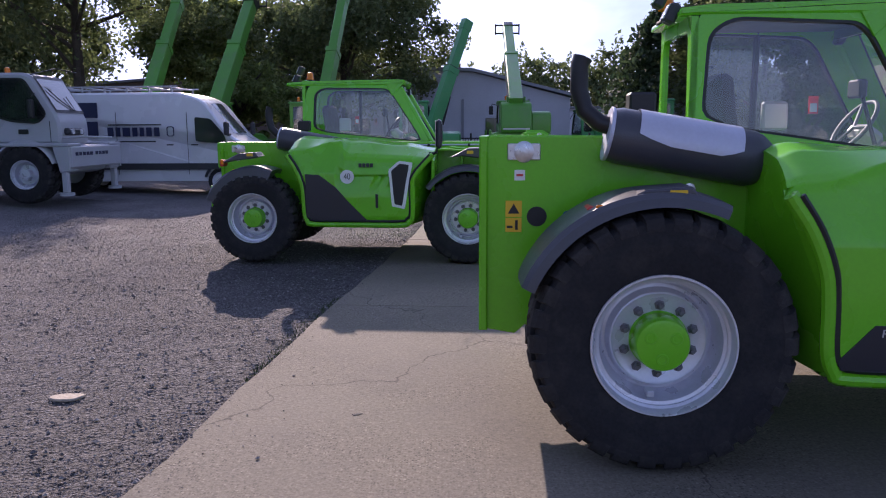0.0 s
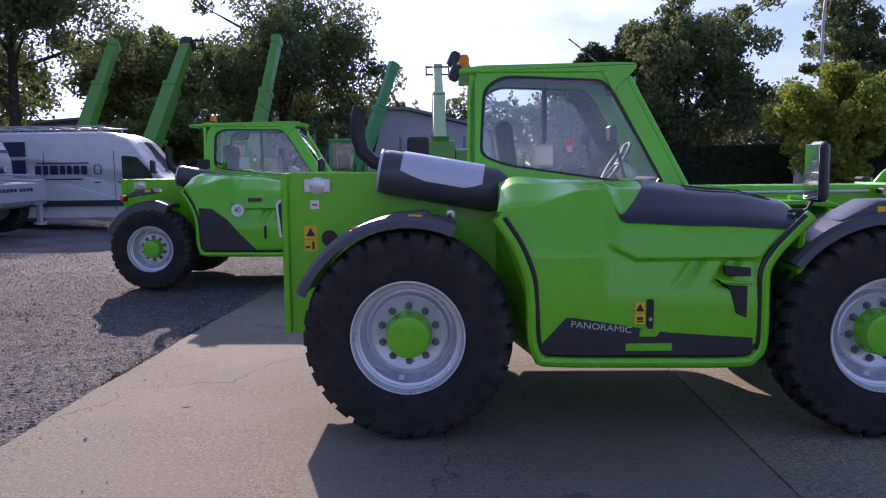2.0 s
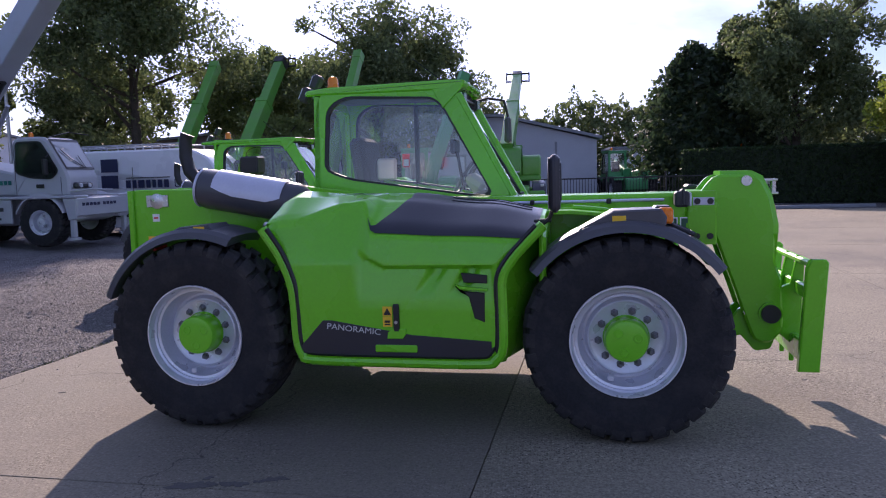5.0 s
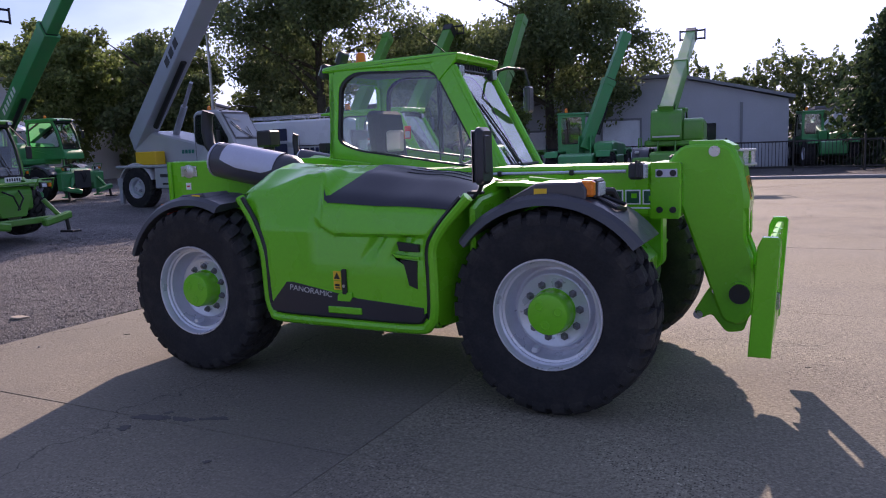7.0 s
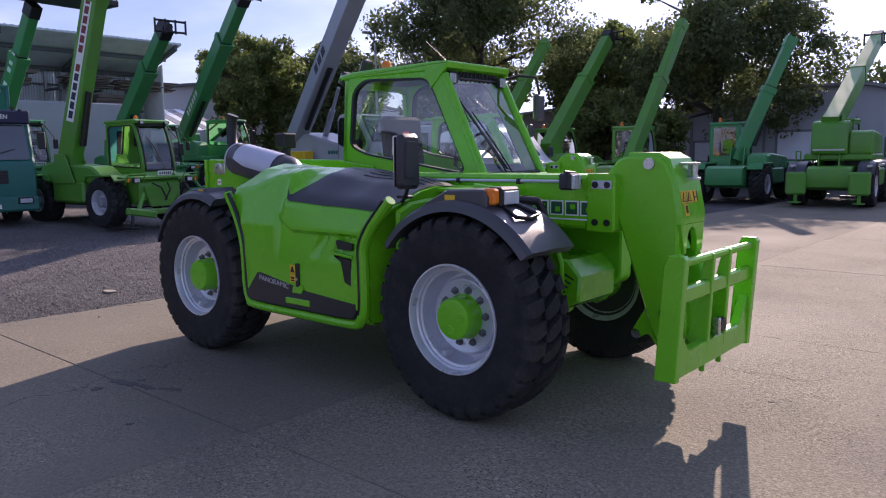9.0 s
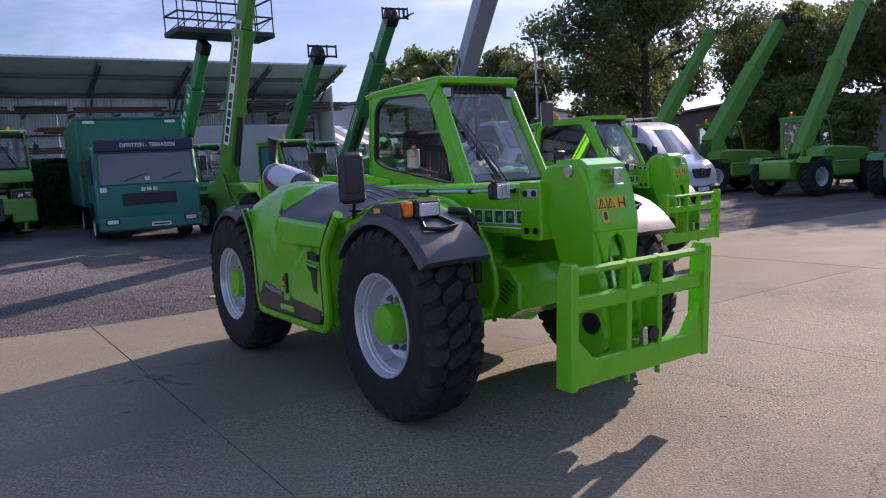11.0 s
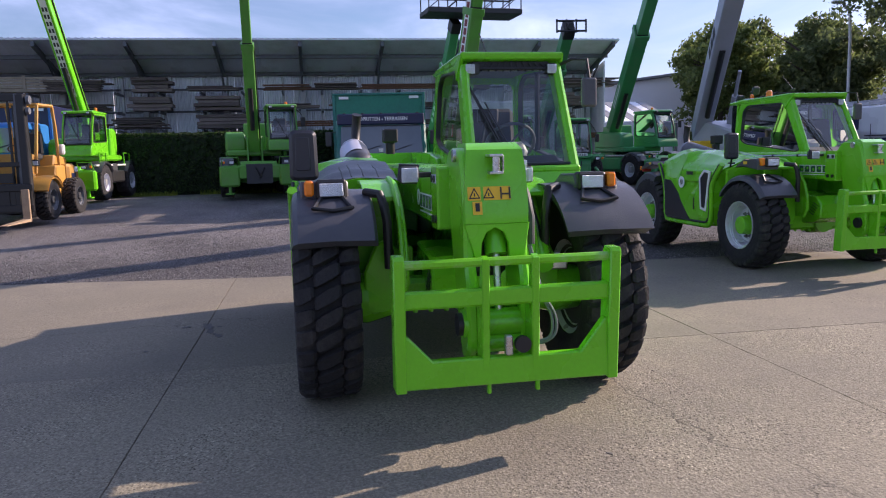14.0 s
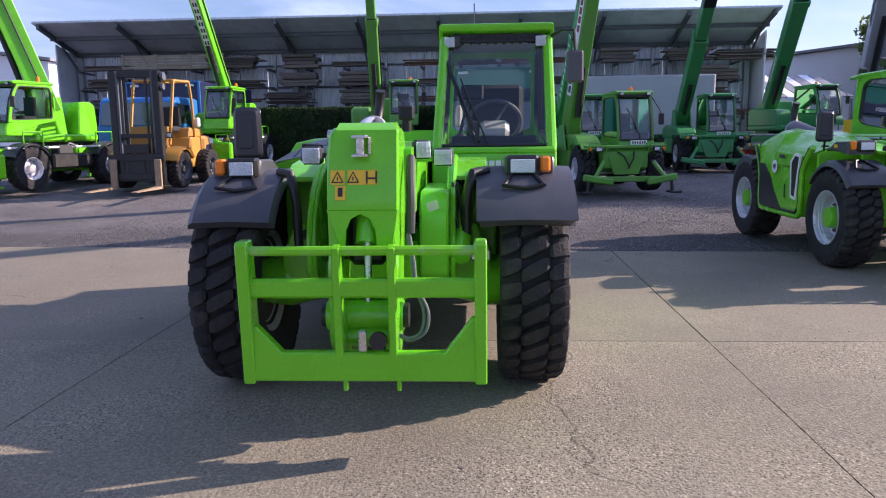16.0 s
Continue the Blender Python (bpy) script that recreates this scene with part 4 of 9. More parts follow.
        part("bonnet_ribs", grooves, BLACK, root)
    # raised frame round the cover and its black seal
    path = [(-0.83, 1.27), (-0.73, 1.12), (-0.66, 0.95), (-0.640, 0.80), (-0.632, 0.60), (-0.60, 0.50), (-0.53, 0.468), (0.0, 0.462), (0.50, 0.462), (0.585, 0.49), (0.625, 0.57), (0.628, 0.80), (0.63, 0.97), (0.69, 1.08), (0.78, 1.18), (0.87, 1.27)]
    fine = []
    for k in range(len(path) - 1):
        p0, p1, p2, p3 = (Vector(path[max(0, min(len(path) - 1, k + d))]) for d in (-1, 0, 1, 2))
        for t in (0, 0.25, 0.5, 0.75):
            fine.append(0.5 * ((2 * p1) + (p2 - p0) * t + (2 * p0 - 5 * p1 + 4 * p2 - p3) * t * t + (3 * p1 - p0 - 3 * p2 + p3) * t ** 3))
    fine.append(Vector(path[-1]))
    part("cover_frame", Geo().tube([(p.x, -1.035, p.y) for p in fine], 0.034, 10), GREEN, root, "rounded green frame of the engine cover")
    inner = [Vector((p.x * 0.955 if abs(p.x) > 0.3 else p.x, 0.045 + p.y if p.y < 0.52 else p.y)) for p in fine]
    part("seal", Geo().tube([(p.x, -1.052, p.y) for p in inner], 0.016, 6), BLACK, root, "black rubber seal")
    Y = -1.0635
    if variant == 1:
        wedge = [(-0.585, 0.515), (-0.60, 0.555), (-0.455, 0.715), (-0.40, 0.715), (0.10, 0.632), (0.565, 0.60), (0.565, 0.535), (0.53, 0.505)]
        part("sill_panel", Geo().prism(wedge, "y", Y - 0.004, Y + 0.02, 0.002), BONNET, root, "black lower sill panel")
        t = words("PANORAMIC", 0.050, CREAM, root, pose(-0.262, Y - 0.006, 0.664, 90, 6, 0), "lettering", 0.001, "pale thin word on the sill", stretch=1.17)
        part("sill_step", Geo().box((-0.002, Y - 0.004, 0.551), (0.256, 0.02, 0.044), 0.008), GREEN, root, "green raised grip in the sill")
        lv = part("door_latch", Geo().box((0.003, Y - 0.004, 0.735), (0.036, 0.016, 0.165), 0.006), BLACK, root, "black latch recess")
        part("latch_knob", Geo().cyl((0.003, Y - 0.012, 0.71), (0.003, Y - 0.018, 0.71), 0.010, seg=10), STEEL, lv)
        part("latch_base", Geo().prism([(-0.055, 0.61), (-0.05, 0.65), (-0.02, 0.668), (0.06, 0.668), (0.06, 0.64), (0.04, 0.61)], "y", Y - 0.01, Y + 0.01, 0.003), GREEN, root)
        ws = sticker(root, -0.052, Y - 0.001, 0.772, 0.058, 0.06, YELLOW, "warning_sticker", label="yellow warning sticker")
        part("pictogram", Geo().prism([(-0.075, 0.752), (-0.029, 0.752), (-0.052, 0.794)], "y", Y - 0.0055, Y - 0.002, 0), BLACK, ws)
        ws = sticker(root, -0.052, Y - 0.001, 0.710, 0.058, 0.058, YELLOW, "warning_sticker", label="yellow warning sticker")
        part("pictogram", Geo().box((-0.052, Y - 0.004, 0.712), (0.034, 0.002, 0.014), 0).box((-0.052, Y - 0.004, 0.695), (0.034, 0.002, 0.008), 0), BLACK, ws)
        for poly in ([(0.395, 1.0), (0.545, 0.985), (0.545, 0.94), (0.41, 0.945)], [(0.36, 0.925), (0.39, 0.895), (0.53, 0.885), (0.53, 0.712), (0.47, 0.735), (0.44, 0.86), (0.39, 0.905)]):
            part("air_vent", Geo().prism(poly, "y", Y - 0.002, Y + 0.03, 0.004), BLACK, root, "black air vent in the cover")
        part("vent_lip", Geo().prism([(0.36, 0.935), (0.385, 0.905), (0.55, 0.895), (0.55, 0.91), (0.39, 0.925)], "y", Y - 0.012, Y + 0.01, 0.004), GREEN, root)
    else:
        part("sill_panel", Geo().prism([(-0.61, 1.05), (-0.60, 0.56), (-0.52, 0.52), (0.10, 0.52), (-0.10, 0.72), (-0.26, 0.90), (-0.45, 1.04)], "y", Y - 0.004, Y + 0.02, 0.002), BONNET, root, "black lower corner panel")
        part("vent_border", Geo().ring([(0.36, 1.10), (0.48, 1.20), (0.64, 1.18), (0.60, 1.0), (0.545, 0.65), (0.395, 0.68)], [(0.39, 1.085), (0.49, 1.17), (0.60, 1.155), (0.565, 0.99), (0.515, 0.685), (0.425, 0.705)], "y", Y - 0.008, Y + 0.01, (0.49, 0.93)), WHITE, root, "pale border of the air vent")
        part("air_vent", Geo().prism([(0.39, 1.085), (0.49, 1.17), (0.60, 1.155), (0.565, 0.99), (0.515, 0.685), (0.425, 0.705)], "y", Y - 0.004, Y + 0.02, 0.002), BLACK, root, "black air vent")
        part("speed_disc", Geo().cyl((-0.12, Y, 1.02), (-0.12, Y - 0.004, 1.02), 0.080, seg=28), WHITE, root, "round white speed sticker")
        words("40", 0.10, BLACK, root, pose(-0.12, Y - 0.007, 1.02, 90, 0, 0), "lettering", 0.001, "black number on the speed sticker", stretch=0.8)
        block_letters(root, pose(0.10, Y - 0.002, 1.15, 90, 0, 0), 4, 0.045, DARK, "model_bars")
        part("door_latch", Geo().box((0.22, Y, 0.74), (0.03, 0.012, 0.16), 0.004), BLACK, root)
    # exhaust silencer
    sl = part("silencer", Geo().lathe([(0, 0.0), (0, 0.10), (0.012, 0.128), (0.05, 0.138), (0.70, 0.138), (0.74, 0.125), (0.80, 0.085), (0.83, 0.05), (0.83, 0.0)], (-1.52, -0.46, 1.525), (0.975, 0.0, -0.175), 32), PLASTIC, root, "black exhaust silencer")
    part("end_plate", Geo().lathe([(-0.006, 0.0), (-0.006, 0.132), (0.0, 0.136), (0.012, 0.132)], (-1.52, -0.46, 1.525), (0.975, 0.0, -0.175), 32), HEAT, sl, "pale metal end plate of the silencer")
    def shield(u, v):
        q = radians(-5 + 110 * v)
        a = 0.13 + 0.50 * u
        ax = Vector((0.975, 0, -0.175)).normalized()
        up = Vector((0.175, 0, 0.975)).normalized()
        d = up * math.sin(q) + Vector((0, -1, 0)) * math.cos(q)
        if v < 0.12:
            a = 0.13 + 0.16 * (0.12 - v) / 0.12 * (1 - u) + (0.50 - 0.10 * (0.12 - v) / 0.12) * u
        return tuple(Vector((-1.52, -0.46, 1.525)) + ax * a + d * 0.146)
    if variant == 1:
        part("heat_shield", Geo().sheet(shield, 10, 14), HEAT, sl, "bright aluminium heat shield")
    part("silencer_clamp", Geo().tube([(-0.72, -0.46, 1.39), (-0.66, -0.46, 1.37), (-0.62, -0.44, 1.30)], 0.055, 10), BLACK, sl)
    part("exhaust_pipe", Geo().tube([(-1.50, -0.46, 1.56), (-1.56, -0.45, 1.58), (-1.63, -0.43, 1.64), (-1.66, -0.42, 1.74), (-1.66, -0.41, 1.86), (-1.645, -0.405, 1.90)], [0.045, 0.045, 0.045, 0.045, 0.045, 0.05], 14), BLACK, root, "black curved exhaust pipe")
    part("intake_box", Geo().box((-1.30, -0.12, 1.675), (0.14, 0.14, 0.13), 0.012).cyl((-1.30, -0.12, 1.5), (-1.30, -0.12, 1.63), 0.045), BLACK, root, "black air intake")
    if variant == 2:
        for ob in root.children:
            if ob.name.split(".")[0] in ("silencer", "exhaust_pipe", "intake_box"):
                ob.location += Vector((0.46, 0, -0.07))
    # boom
    YB = -0.228
    part("boom", Geo().prism([(YB, 1.10), (YB + 0.02, 1.08), (0.185, 1.08), (0.205, 1.10), (0.205, 1.385), (0.185, 1.405), (YB + 0.02, 1.405), (YB, 1.385)], "x", -1.95, 1.74, 0.01), GREEN, root, "green box-section boom")
    part("boom_collar", Geo().prism([(YB - 0.010, 1.07), (0.215, 1.07), (0.215, 1.415), (YB - 0.010, 1.415)], "x", 1.74, 1.93, 0.012), GREEN, root, "green collar at the boom's end")
    part("inner_boom", Geo().prism([(-0.135, 1.13), (0.155, 1.13), (0.155, 1.37), (-0.135, 1.37)], "x", 1.9, 2.05, 0.01), GREEN, root, "green inner boom section")
    part("collar_plate", Geo().box((1.845, YB - 0.012, 1.35), (0.13, 0.006, 0.05), 0.002), HEAT, root, "pale plate on the collar")
    for x in (1.805, 1.885):
        for z in (1.35, 1.125):
            part("collar_bolt", Geo().cyl((x, YB - 0.008, z), (x, YB - 0.022, z), 0.020, seg=12), BLACK, root)
    pipe = Geo().tube([(0.3, YB - 0.012, 1.362), (0.9, YB - 0.012, 1.364), (1.45, YB - 0.012, 1.366), (1.60, YB - 0.02, 1.366)], 0.010, 8)
    part("hydraulic_pipe", pipe, HEAT, root, "steel hydraulic pipe along the boom")
    for x in (0.75, 1.25):
        part("pipe_clip", Geo().box((x, YB - 0.012, 1.363), (0.03, 0.035, 0.035), 0.006), BLACK, root)
    # maker's mark: pale outlined blocks, a ring and an underline
    for k in range(5):
        xk = 1.315 + 0.108 * k
        bl = part("emblem_block", Geo().box((xk, YB - 0.002, 1.203), (0.095, 0.004, 0.092), 0.001), WHITE, root)
        part("block_fill", Geo().box((xk, YB - 0.004, 1.203), (0.079, 0.004, 0.076), 0.001), GREEN_N, bl)
        part("block_slot", Geo().box((xk + 0.008, YB - 0.006, 1.203 + (0.008 if k % 2 else -0.008)), (0.034, 0.004, 0.030), 0.001), GREEN, bl)
    part("emblem_line", Geo().box((1.53, YB - 0.002, 1.135), (0.53, 0.004, 0.009), 0.001), WHITE, root)
    part("emblem_disc", Geo().lathe([(0, 0.05), (-0.004, 0.05), (-0.004, 0.030), (0, 0.030)], (1.185, YB, 1.215), (0, 1, 0), 24), WHITE, root)
    # boom head: cheeks, sloped front plate with an arch
    before = set(root.children)
    side = rounded([(1.86, 1.40), (1.95, 1.518), (2.180, 1.514), (2.235, 1.487), (2.292, 1.375), (2.330, 1.195), (2.325, 0.95), (2.37, 0.84), (2.385, 0.50), (2.30, 0.40), (2.20, 0.43), (2.13, 0.62), (2.08, 0.77), (1.965, 1.09)], [0.02, 0.06, 0.04, 0.03, 0.04, 0.05, 0.05, 0.03, 0.04, 0.04, 0.04, 0.05, 0.06, 0.06], 3)
    for ya, yb in ((-0.170, -0.110), (0.115, 0.168)):
        part("head_cheek", Geo().prism(side, "y", ya, yb, 0.016), GREEN, root, "green side plate of the boom head")
    for y in (-0.09, 0.12):
        part("tilt_link", Geo().prism(rounded([(2.02, 0.46), (2.06, 0.42), (2.13, 0.46), (2.22, 0.345), (2.32, 0.36), (2.37, 0.52), (2.20, 0.68), (2.11, 0.62)], 0.025, 3), "y", y - 0.02, y + 0.02, 0.006), GREEN, root, "green tilt link")
    part("link_pin", Geo().cyl((2.165, -0.15, 0.62), (2.165, -0.165, 0.62), 0.028, seg=16).cyl((2.05, -0.11, 0.45), (2.05, 0.14, 0.45), 0.03, seg=14), STEEL, root)
    fp = Geo()
    prof = [(1.99, 1.540, 1.99, 1.510, -0.129, 0.150), (2.185, 1.538, 2.175, 1.508, -0.129, 0.155), (2.250, 1.503, 2.220, 1.482, -0.140, 0.170), (2.305, 1.385, 2.272, 1.372, -0.160, 0.174), (2.345, 1.195, 2.312, 1.190, -0.171, 0.174), (2.345, 1.13, 2.312, 1.13, -0.171, 0.172)]
    rows = []
    for xo, zo, xi, zi, lf, rt in prof:
        rows += [(xo, lf + 0.008, zo), (xo, rt - 0.008, zo), (xi, rt, zi), (xi, lf, zi)]
    fp.add(rows, [(4 * k + j, 4 * k + (j + 1) % 4, 4 * k + 4 + (j + 1) % 4, 4 * k + 4 + j) for k in range(5) for j in range(4)] + [(3, 2, 1, 0), (20, 21, 22, 23)])
    part("head_front_plate", fp, GREEN, root, "green sloped front plate of the boom head")
    arch = [(-0.171, 1.13), (-0.115, 0.955), (-0.085, 0.955), (-0.08, 1.03), (-0.055, 1.085), (-0.01, 1.108), (0.035, 1.085), (0.06, 1.03), (0.065, 0.955), (0.145, 0.955), (0.172, 1.13)]
    part("head_arch", Geo().prism(arch, "x", 2.307, 2.343, 0.004), GREEN, root, "green plate with an arched opening")
    part("tilt_ram", Geo().cyl((2.26, 0.012, 0.98), (2.31, 0.012, 0.64), 0.020, seg=12), STEEL, root, "steel tilt ram")
    part("ram_body", Geo().cyl((2.15, 0.012, 1.28), (2.27, 0.012, 0.96), 0.06, seg=16), GREEN, root, "green tilt ram body")
    # black filler block, added so the arch opening looks deep in shade
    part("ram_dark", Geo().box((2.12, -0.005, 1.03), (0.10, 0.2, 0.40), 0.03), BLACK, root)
    for k, (yy, zz, w, h) in enumerate(((-0.113, 1.282, 0.068, 0.070), (-0.10, 1.208, 0.050, 0.068), (0.006, 1.282, 0.142, 0.070))):
        ws = sticker(root, 2.380, yy, zz, w, h, YELLOW, "warning_sticker", "front", "yellow warning sticker on the boom head")
        ws.matrix_local = pose(2.3285, 0, 1.285, 0, -12, 0) @ pose(-2.380, 0, -1.285)
        if zz > 1.25:
            part("pictogram", Geo().prism([(yy - 0.03 - (0.045 if w > 0.1 else 0), zz - 0.026), (yy + 0.03 - (0.045 if w > 0.1 else 0), zz - 0.026), (yy - (0.045 if w > 0.1 else 0), zz + 0.03)], "x", 2.3835, 2.385, 0), BLACK, ws)
            yc = yy - (0.045 if w > 0.1 else 0)
            part("pictogram_field", Geo().prism([(yc - 0.020, zz - 0.020), (yc + 0.020, zz - 0.020), (yc, zz + 0.018)], "x", 2.3845, 2.386, 0), YELLOW, ws)
            part("pictogram_mark", Geo().box((2.3862, yc, zz - 0.006), (0.002, 0.006, 0.018), 0), BLACK, ws)
            if w > 0.1:
                part("pictogram", Geo().box((2.384, yy + 0.02, zz), (0.002, 0.008, 0.06), 0).box((2.384, yy + 0.065, zz), (0.002, 0.008, 0.06), 0).box((2.384, yy + 0.043, zz - 0.005), (0.002, 0.04, 0.008), 0), BLACK, ws)
        else:
            part("pictogram", Geo().box((2.384, yy, zz + 0.004), (0.002, 0.022, 0.042), 0), BLACK, ws)
    part("head_valve", Geo().cyl((2.342, 0.0, 1.39), (2.342, 0.0, 1.47), 0.020, seg=12).box((2.325, -0.002, 1.385), (0.09, 0.07, 0.014), 0.003).box((2.315, -0.002, 1.472), (0.10, 0.07, 0.014), 0.003).box((2.31, 0.04, 1.43), (0.05, 0.010, 0.08), 0.003), STEEL, root, "steel grease valve on the boom head")
    part("head_pin", Geo().cyl((2.145, -0.168, 1.474), (2.145, -0.186, 1.474), 0.033, seg=20), STEEL, root, "steel pin cap")
    # quick-hitch carriage
    cx = 2.463
    cg = thing("fork_carriage", Matrix(), "", "")
    cg.parent = root
    cg.scale = (1, 0.98, 1)
    for y in (-0.543, 0.571):
        part("upright", Geo().prism([(cx - 0.085, 0.325), (cx + 0.035, 0.325), (cx + 0.075, 0.985), (cx + 0.06, 1.005), (cx - 0.02, 1.005), (cx - 0.045, 0.95)], "y", y - 0.029, y + 0.029, 0.006), GREEN, cg, "green side upright")
    part("top_bar", Geo().box((cx + 0.025, 0.014, 0.957), (0.045, 1.10, 0.042), 0.012), GREEN_W, cg, "green top bar with worn paint")
    part("middle_bar", Geo().box((cx + 0.015, 0.014, 0.782), (0.05, 1.10, 0.09), 0.012), GREEN, cg, "green middle bar")
    part("bottom_bar", Geo().prism([(-0.54, 0.335), (0.565, 0.335), (0.565, 0.64), (0.53, 0.64), (0.40, 0.475), (0.10, 0.475), (-0.38, 0.475), (-0.50, 0.60), (-0.54, 0.60)], "x", cx - 0.03, cx + 0.03, 0.008), GREEN, cg, "green bottom bar with corner gussets")
    for y in (-0.105, 0.155):
        part("inner_post", Geo().prism([(cx - 0.22, 0.58), (cx - 0.02, 0.40), (cx + 0.03, 0.40), (cx + 0.055, 0.97), (cx + 0.01, 0.985), (cx - 0.03, 0.80), (cx - 0.16, 0.74)], "y", y - 0.02, y + 0.02, 0.006), GREEN, cg, "green inner post")
        part("lug", Geo().box((cx - 0.01, y + 0.02, 0.31), (0.03, 0.02, 0.06), 0.004), GREEN, cg)
    part("hinge_tube", Geo().cyl((2.30, -0.19, 0.61), (2.30, 0.19, 0.61), 0.075, seg=20).cyl((2.22, -0.15, 0.72), (2.22, 0.15, 0.72), 0.06, seg=18).cyl((2.33, -0.14, 0.51), (2.33, 0.14, 0.51), 0.05, seg=16), GREEN, cg, "green hinge tubes")
    for y0, y1 in ((-0.19, -0.215), (0.19, 0.215)):
        part("hinge_cap", Geo().cyl((2.30, y0, 0.61), (2.30, y1, 0.61), 0.06, seg=18), BLACK, cg, "black hinge cap")
    part("locking_plug", Geo().cyl((cx + 0.02, 0.085, 0.535), (cx + 0.05, 0.085, 0.535), 0.042, seg=22), BLACK, cg, "black round plug")
    part("coupling_block", Geo().box((cx + 0.035, 0.01, 0.535), (0.04, 0.038, 0.10), 0.006), STEEL, cg, "steel hydraulic coupling")
    hose = Geo()
    for k in range(2):
        pts = [Vector(q) for q in ((2.22, 0.20 + 0.01 * k, 1.0), (2.26, 0.225 + 0.01 * k, 0.86), (2.30, 0.24 + 0.01 * k, 0.75), (2.34, 0.285 + 0.02 * k, 0.64), (2.37, 0.275 + 0.02 * k, 0.545), (2.38, 0.22, 0.515 - 0.012 * k), (2.38, 0.17, 0.53))]
        bend = []
        for i in range(len(pts) - 1):
            p0, p1, p2, p3 = (pts[max(0, min(len(pts) - 1, i + d))] for d in (-1, 0, 1, 2))
            for q in (0, 0.25, 0.5, 0.75):
                bend.append(tuple(0.5 * ((2 * p1) + (p2 - p0) * q + (2 * p0 - 5 * p1 + 4 * p2 - p3) * q * q + (3 * p1 - p0 - 3 * p2 + p3) * q ** 3)))
        hose.tube(bend + [tuple(pts[-1])], 0.0085, 8)
    part("hydraulic_hose", hose, RACK, root, "grey braided hydraulic hoses")
    part("hose_guard", Geo().tube([(2.0, 0.205, 1.36), (2.14, 0.215, 1.26), (2.20, 0.22, 1.14), (2.21, 0.215, 1.0)], 0.024, 10), DARK, root, "dark sheathed hose beside the boom head")
    for ob in root.children:
        if ob not in before:
            ob.location.x -= 0.03
    # cab
    cab = thing("cab", Matrix(), "", "")
    cab.parent = root
    YR, YL = 0.265, 1.045
    dxf, dzf, dxr = (0.0, 0.0, 0.0) if variant == 1 else (0.17, -0.07, -0.14)
    outer = rounded([(-0.965, 1.36), (-0.945, 2.10), (-0.90, 2.22), (0.155, 2.20), (0.575, 1.36)], [0.02, 0.06, 0.06, 0.03, 0.02])
    hole = rounded([(-0.885, 1.62), (-0.86, 2.10), (-0.72, 2.185), (-0.02, 2.15), (0.06, 2.08), (0.435, 1.40), (0.38, 1.385), (-0.70, 1.545)], [0.06, 0.10, 0.10, 0.06, 0.06, 0.03, 0.05, 0.10])
    cen = (-0.25, 1.82)
    if variant == 2:
        outer = rounded([(-0.93, 1.36), (-0.91, 2.02), (-0.86, 2.14), (0.33, 2.13), (0.735, 1.36)], [0.02, 0.06, 0.06, 0.03, 0.02])
        hole = rounded([(-0.82, 1.58), (-0.80, 2.03), (-0.68, 2.10), (0.15, 2.085), (0.23, 2.02), (0.62, 1.42), (0.54, 1.40), (-0.66, 1.52)], [0.06, 0.10, 0.10, 0.06, 0.06, 0.03, 0.05, 0.10])
        cen = (-0.12, 1.78)
    for ya, yb in ((YR, YR + 0.05), (YL - 0.05, YL)):
        part("side_frame", Geo().ring(outer, hole, "y", ya, yb, cen, 96), GREEN, cab, "green side frame of the cab")
        part("side_seal", Geo().ring(radial(hole, cen, 96), [(cen[0] + (x - cen[0]) * 0.965, cen[1] + (z - cen[1]) * 0.955) for x, z in radial(hole, cen, 96)], "y", ya + 0.005, ya + 0.045, cen, 96), BLACK, cab, "black window seal")
        g = part("side_window", Geo().add([(cen[0] + (x - cen[0]) * 0.975, ya + 0.024, cen[1] + (z - cen[1]) * 0.97) for x, z in hole], [tuple(range(len(hole)))]), GLASS, cab, "curved side window")
        g.visible_shadow = False
    # windscreen frame and pane, sloped
    def on_ws(y, t, d=0.0):
        x, z = 0.585 + dxf - 0.42 * t, 1.37 + (0.79 + dzf) * t
        return (x + d * 0.88, y, z + d * 0.47)
    for y in (YR + 0.03, YL - 0.03):
        part("front_pillar", Geo().tube([on_ws(y, t / 6) for t in range(7)], 0.034, 10), GREEN, cab, "green front pillar")
    part("screen_sill", Geo().box((0.60 + dxf, (YR + YL) / 2, 1.36), (0.07, YL - YR, 0.05), 0.02), GREEN, cab)
    part("front_panel", Geo().prism([(0.56 + dxf, 0.60), (0.64 + dxf, 0.66), (0.645 + dxf, 1.20), (0.62 + dxf, 1.36), (0.57 + dxf, 1.36)], "y", YR, YL, 0.01), GREEN, cab, "green panel under the windscreen")
    g = part("windscreen", Geo().quad(on_ws(YR + 0.04, 0.02), on_ws(YL - 0.04, 0.02), on_ws(YL - 0.04, 0.98), on_ws(YR + 0.04, 0.98)), GLASS, cab, "clear sloped windscreen", 0)
    g.visible_shadow = False
    bd = Geo()
    corners = [(YR + 0.05, 0.03), (YL - 0.05, 0.03), (YL - 0.05, 0.97), (YR + 0.05, 0.97)]
    for (ya, ta), (yb, tb) in zip(corners, corners[1:] + corners[:1]):
        bd.tube([on_ws(ya, ta, 0.006), on_ws(yb, tb, 0.006)], 0.012, 6)
    part("screen_seal", bd, BLACK, cab, "black windscreen seal")
    block_letters(cab, pose(0.650, 0.62, 1.27, 90, 0, 90), 6, 0.04, WHITE, "emblem_bars", "", 0.25, 0.9)
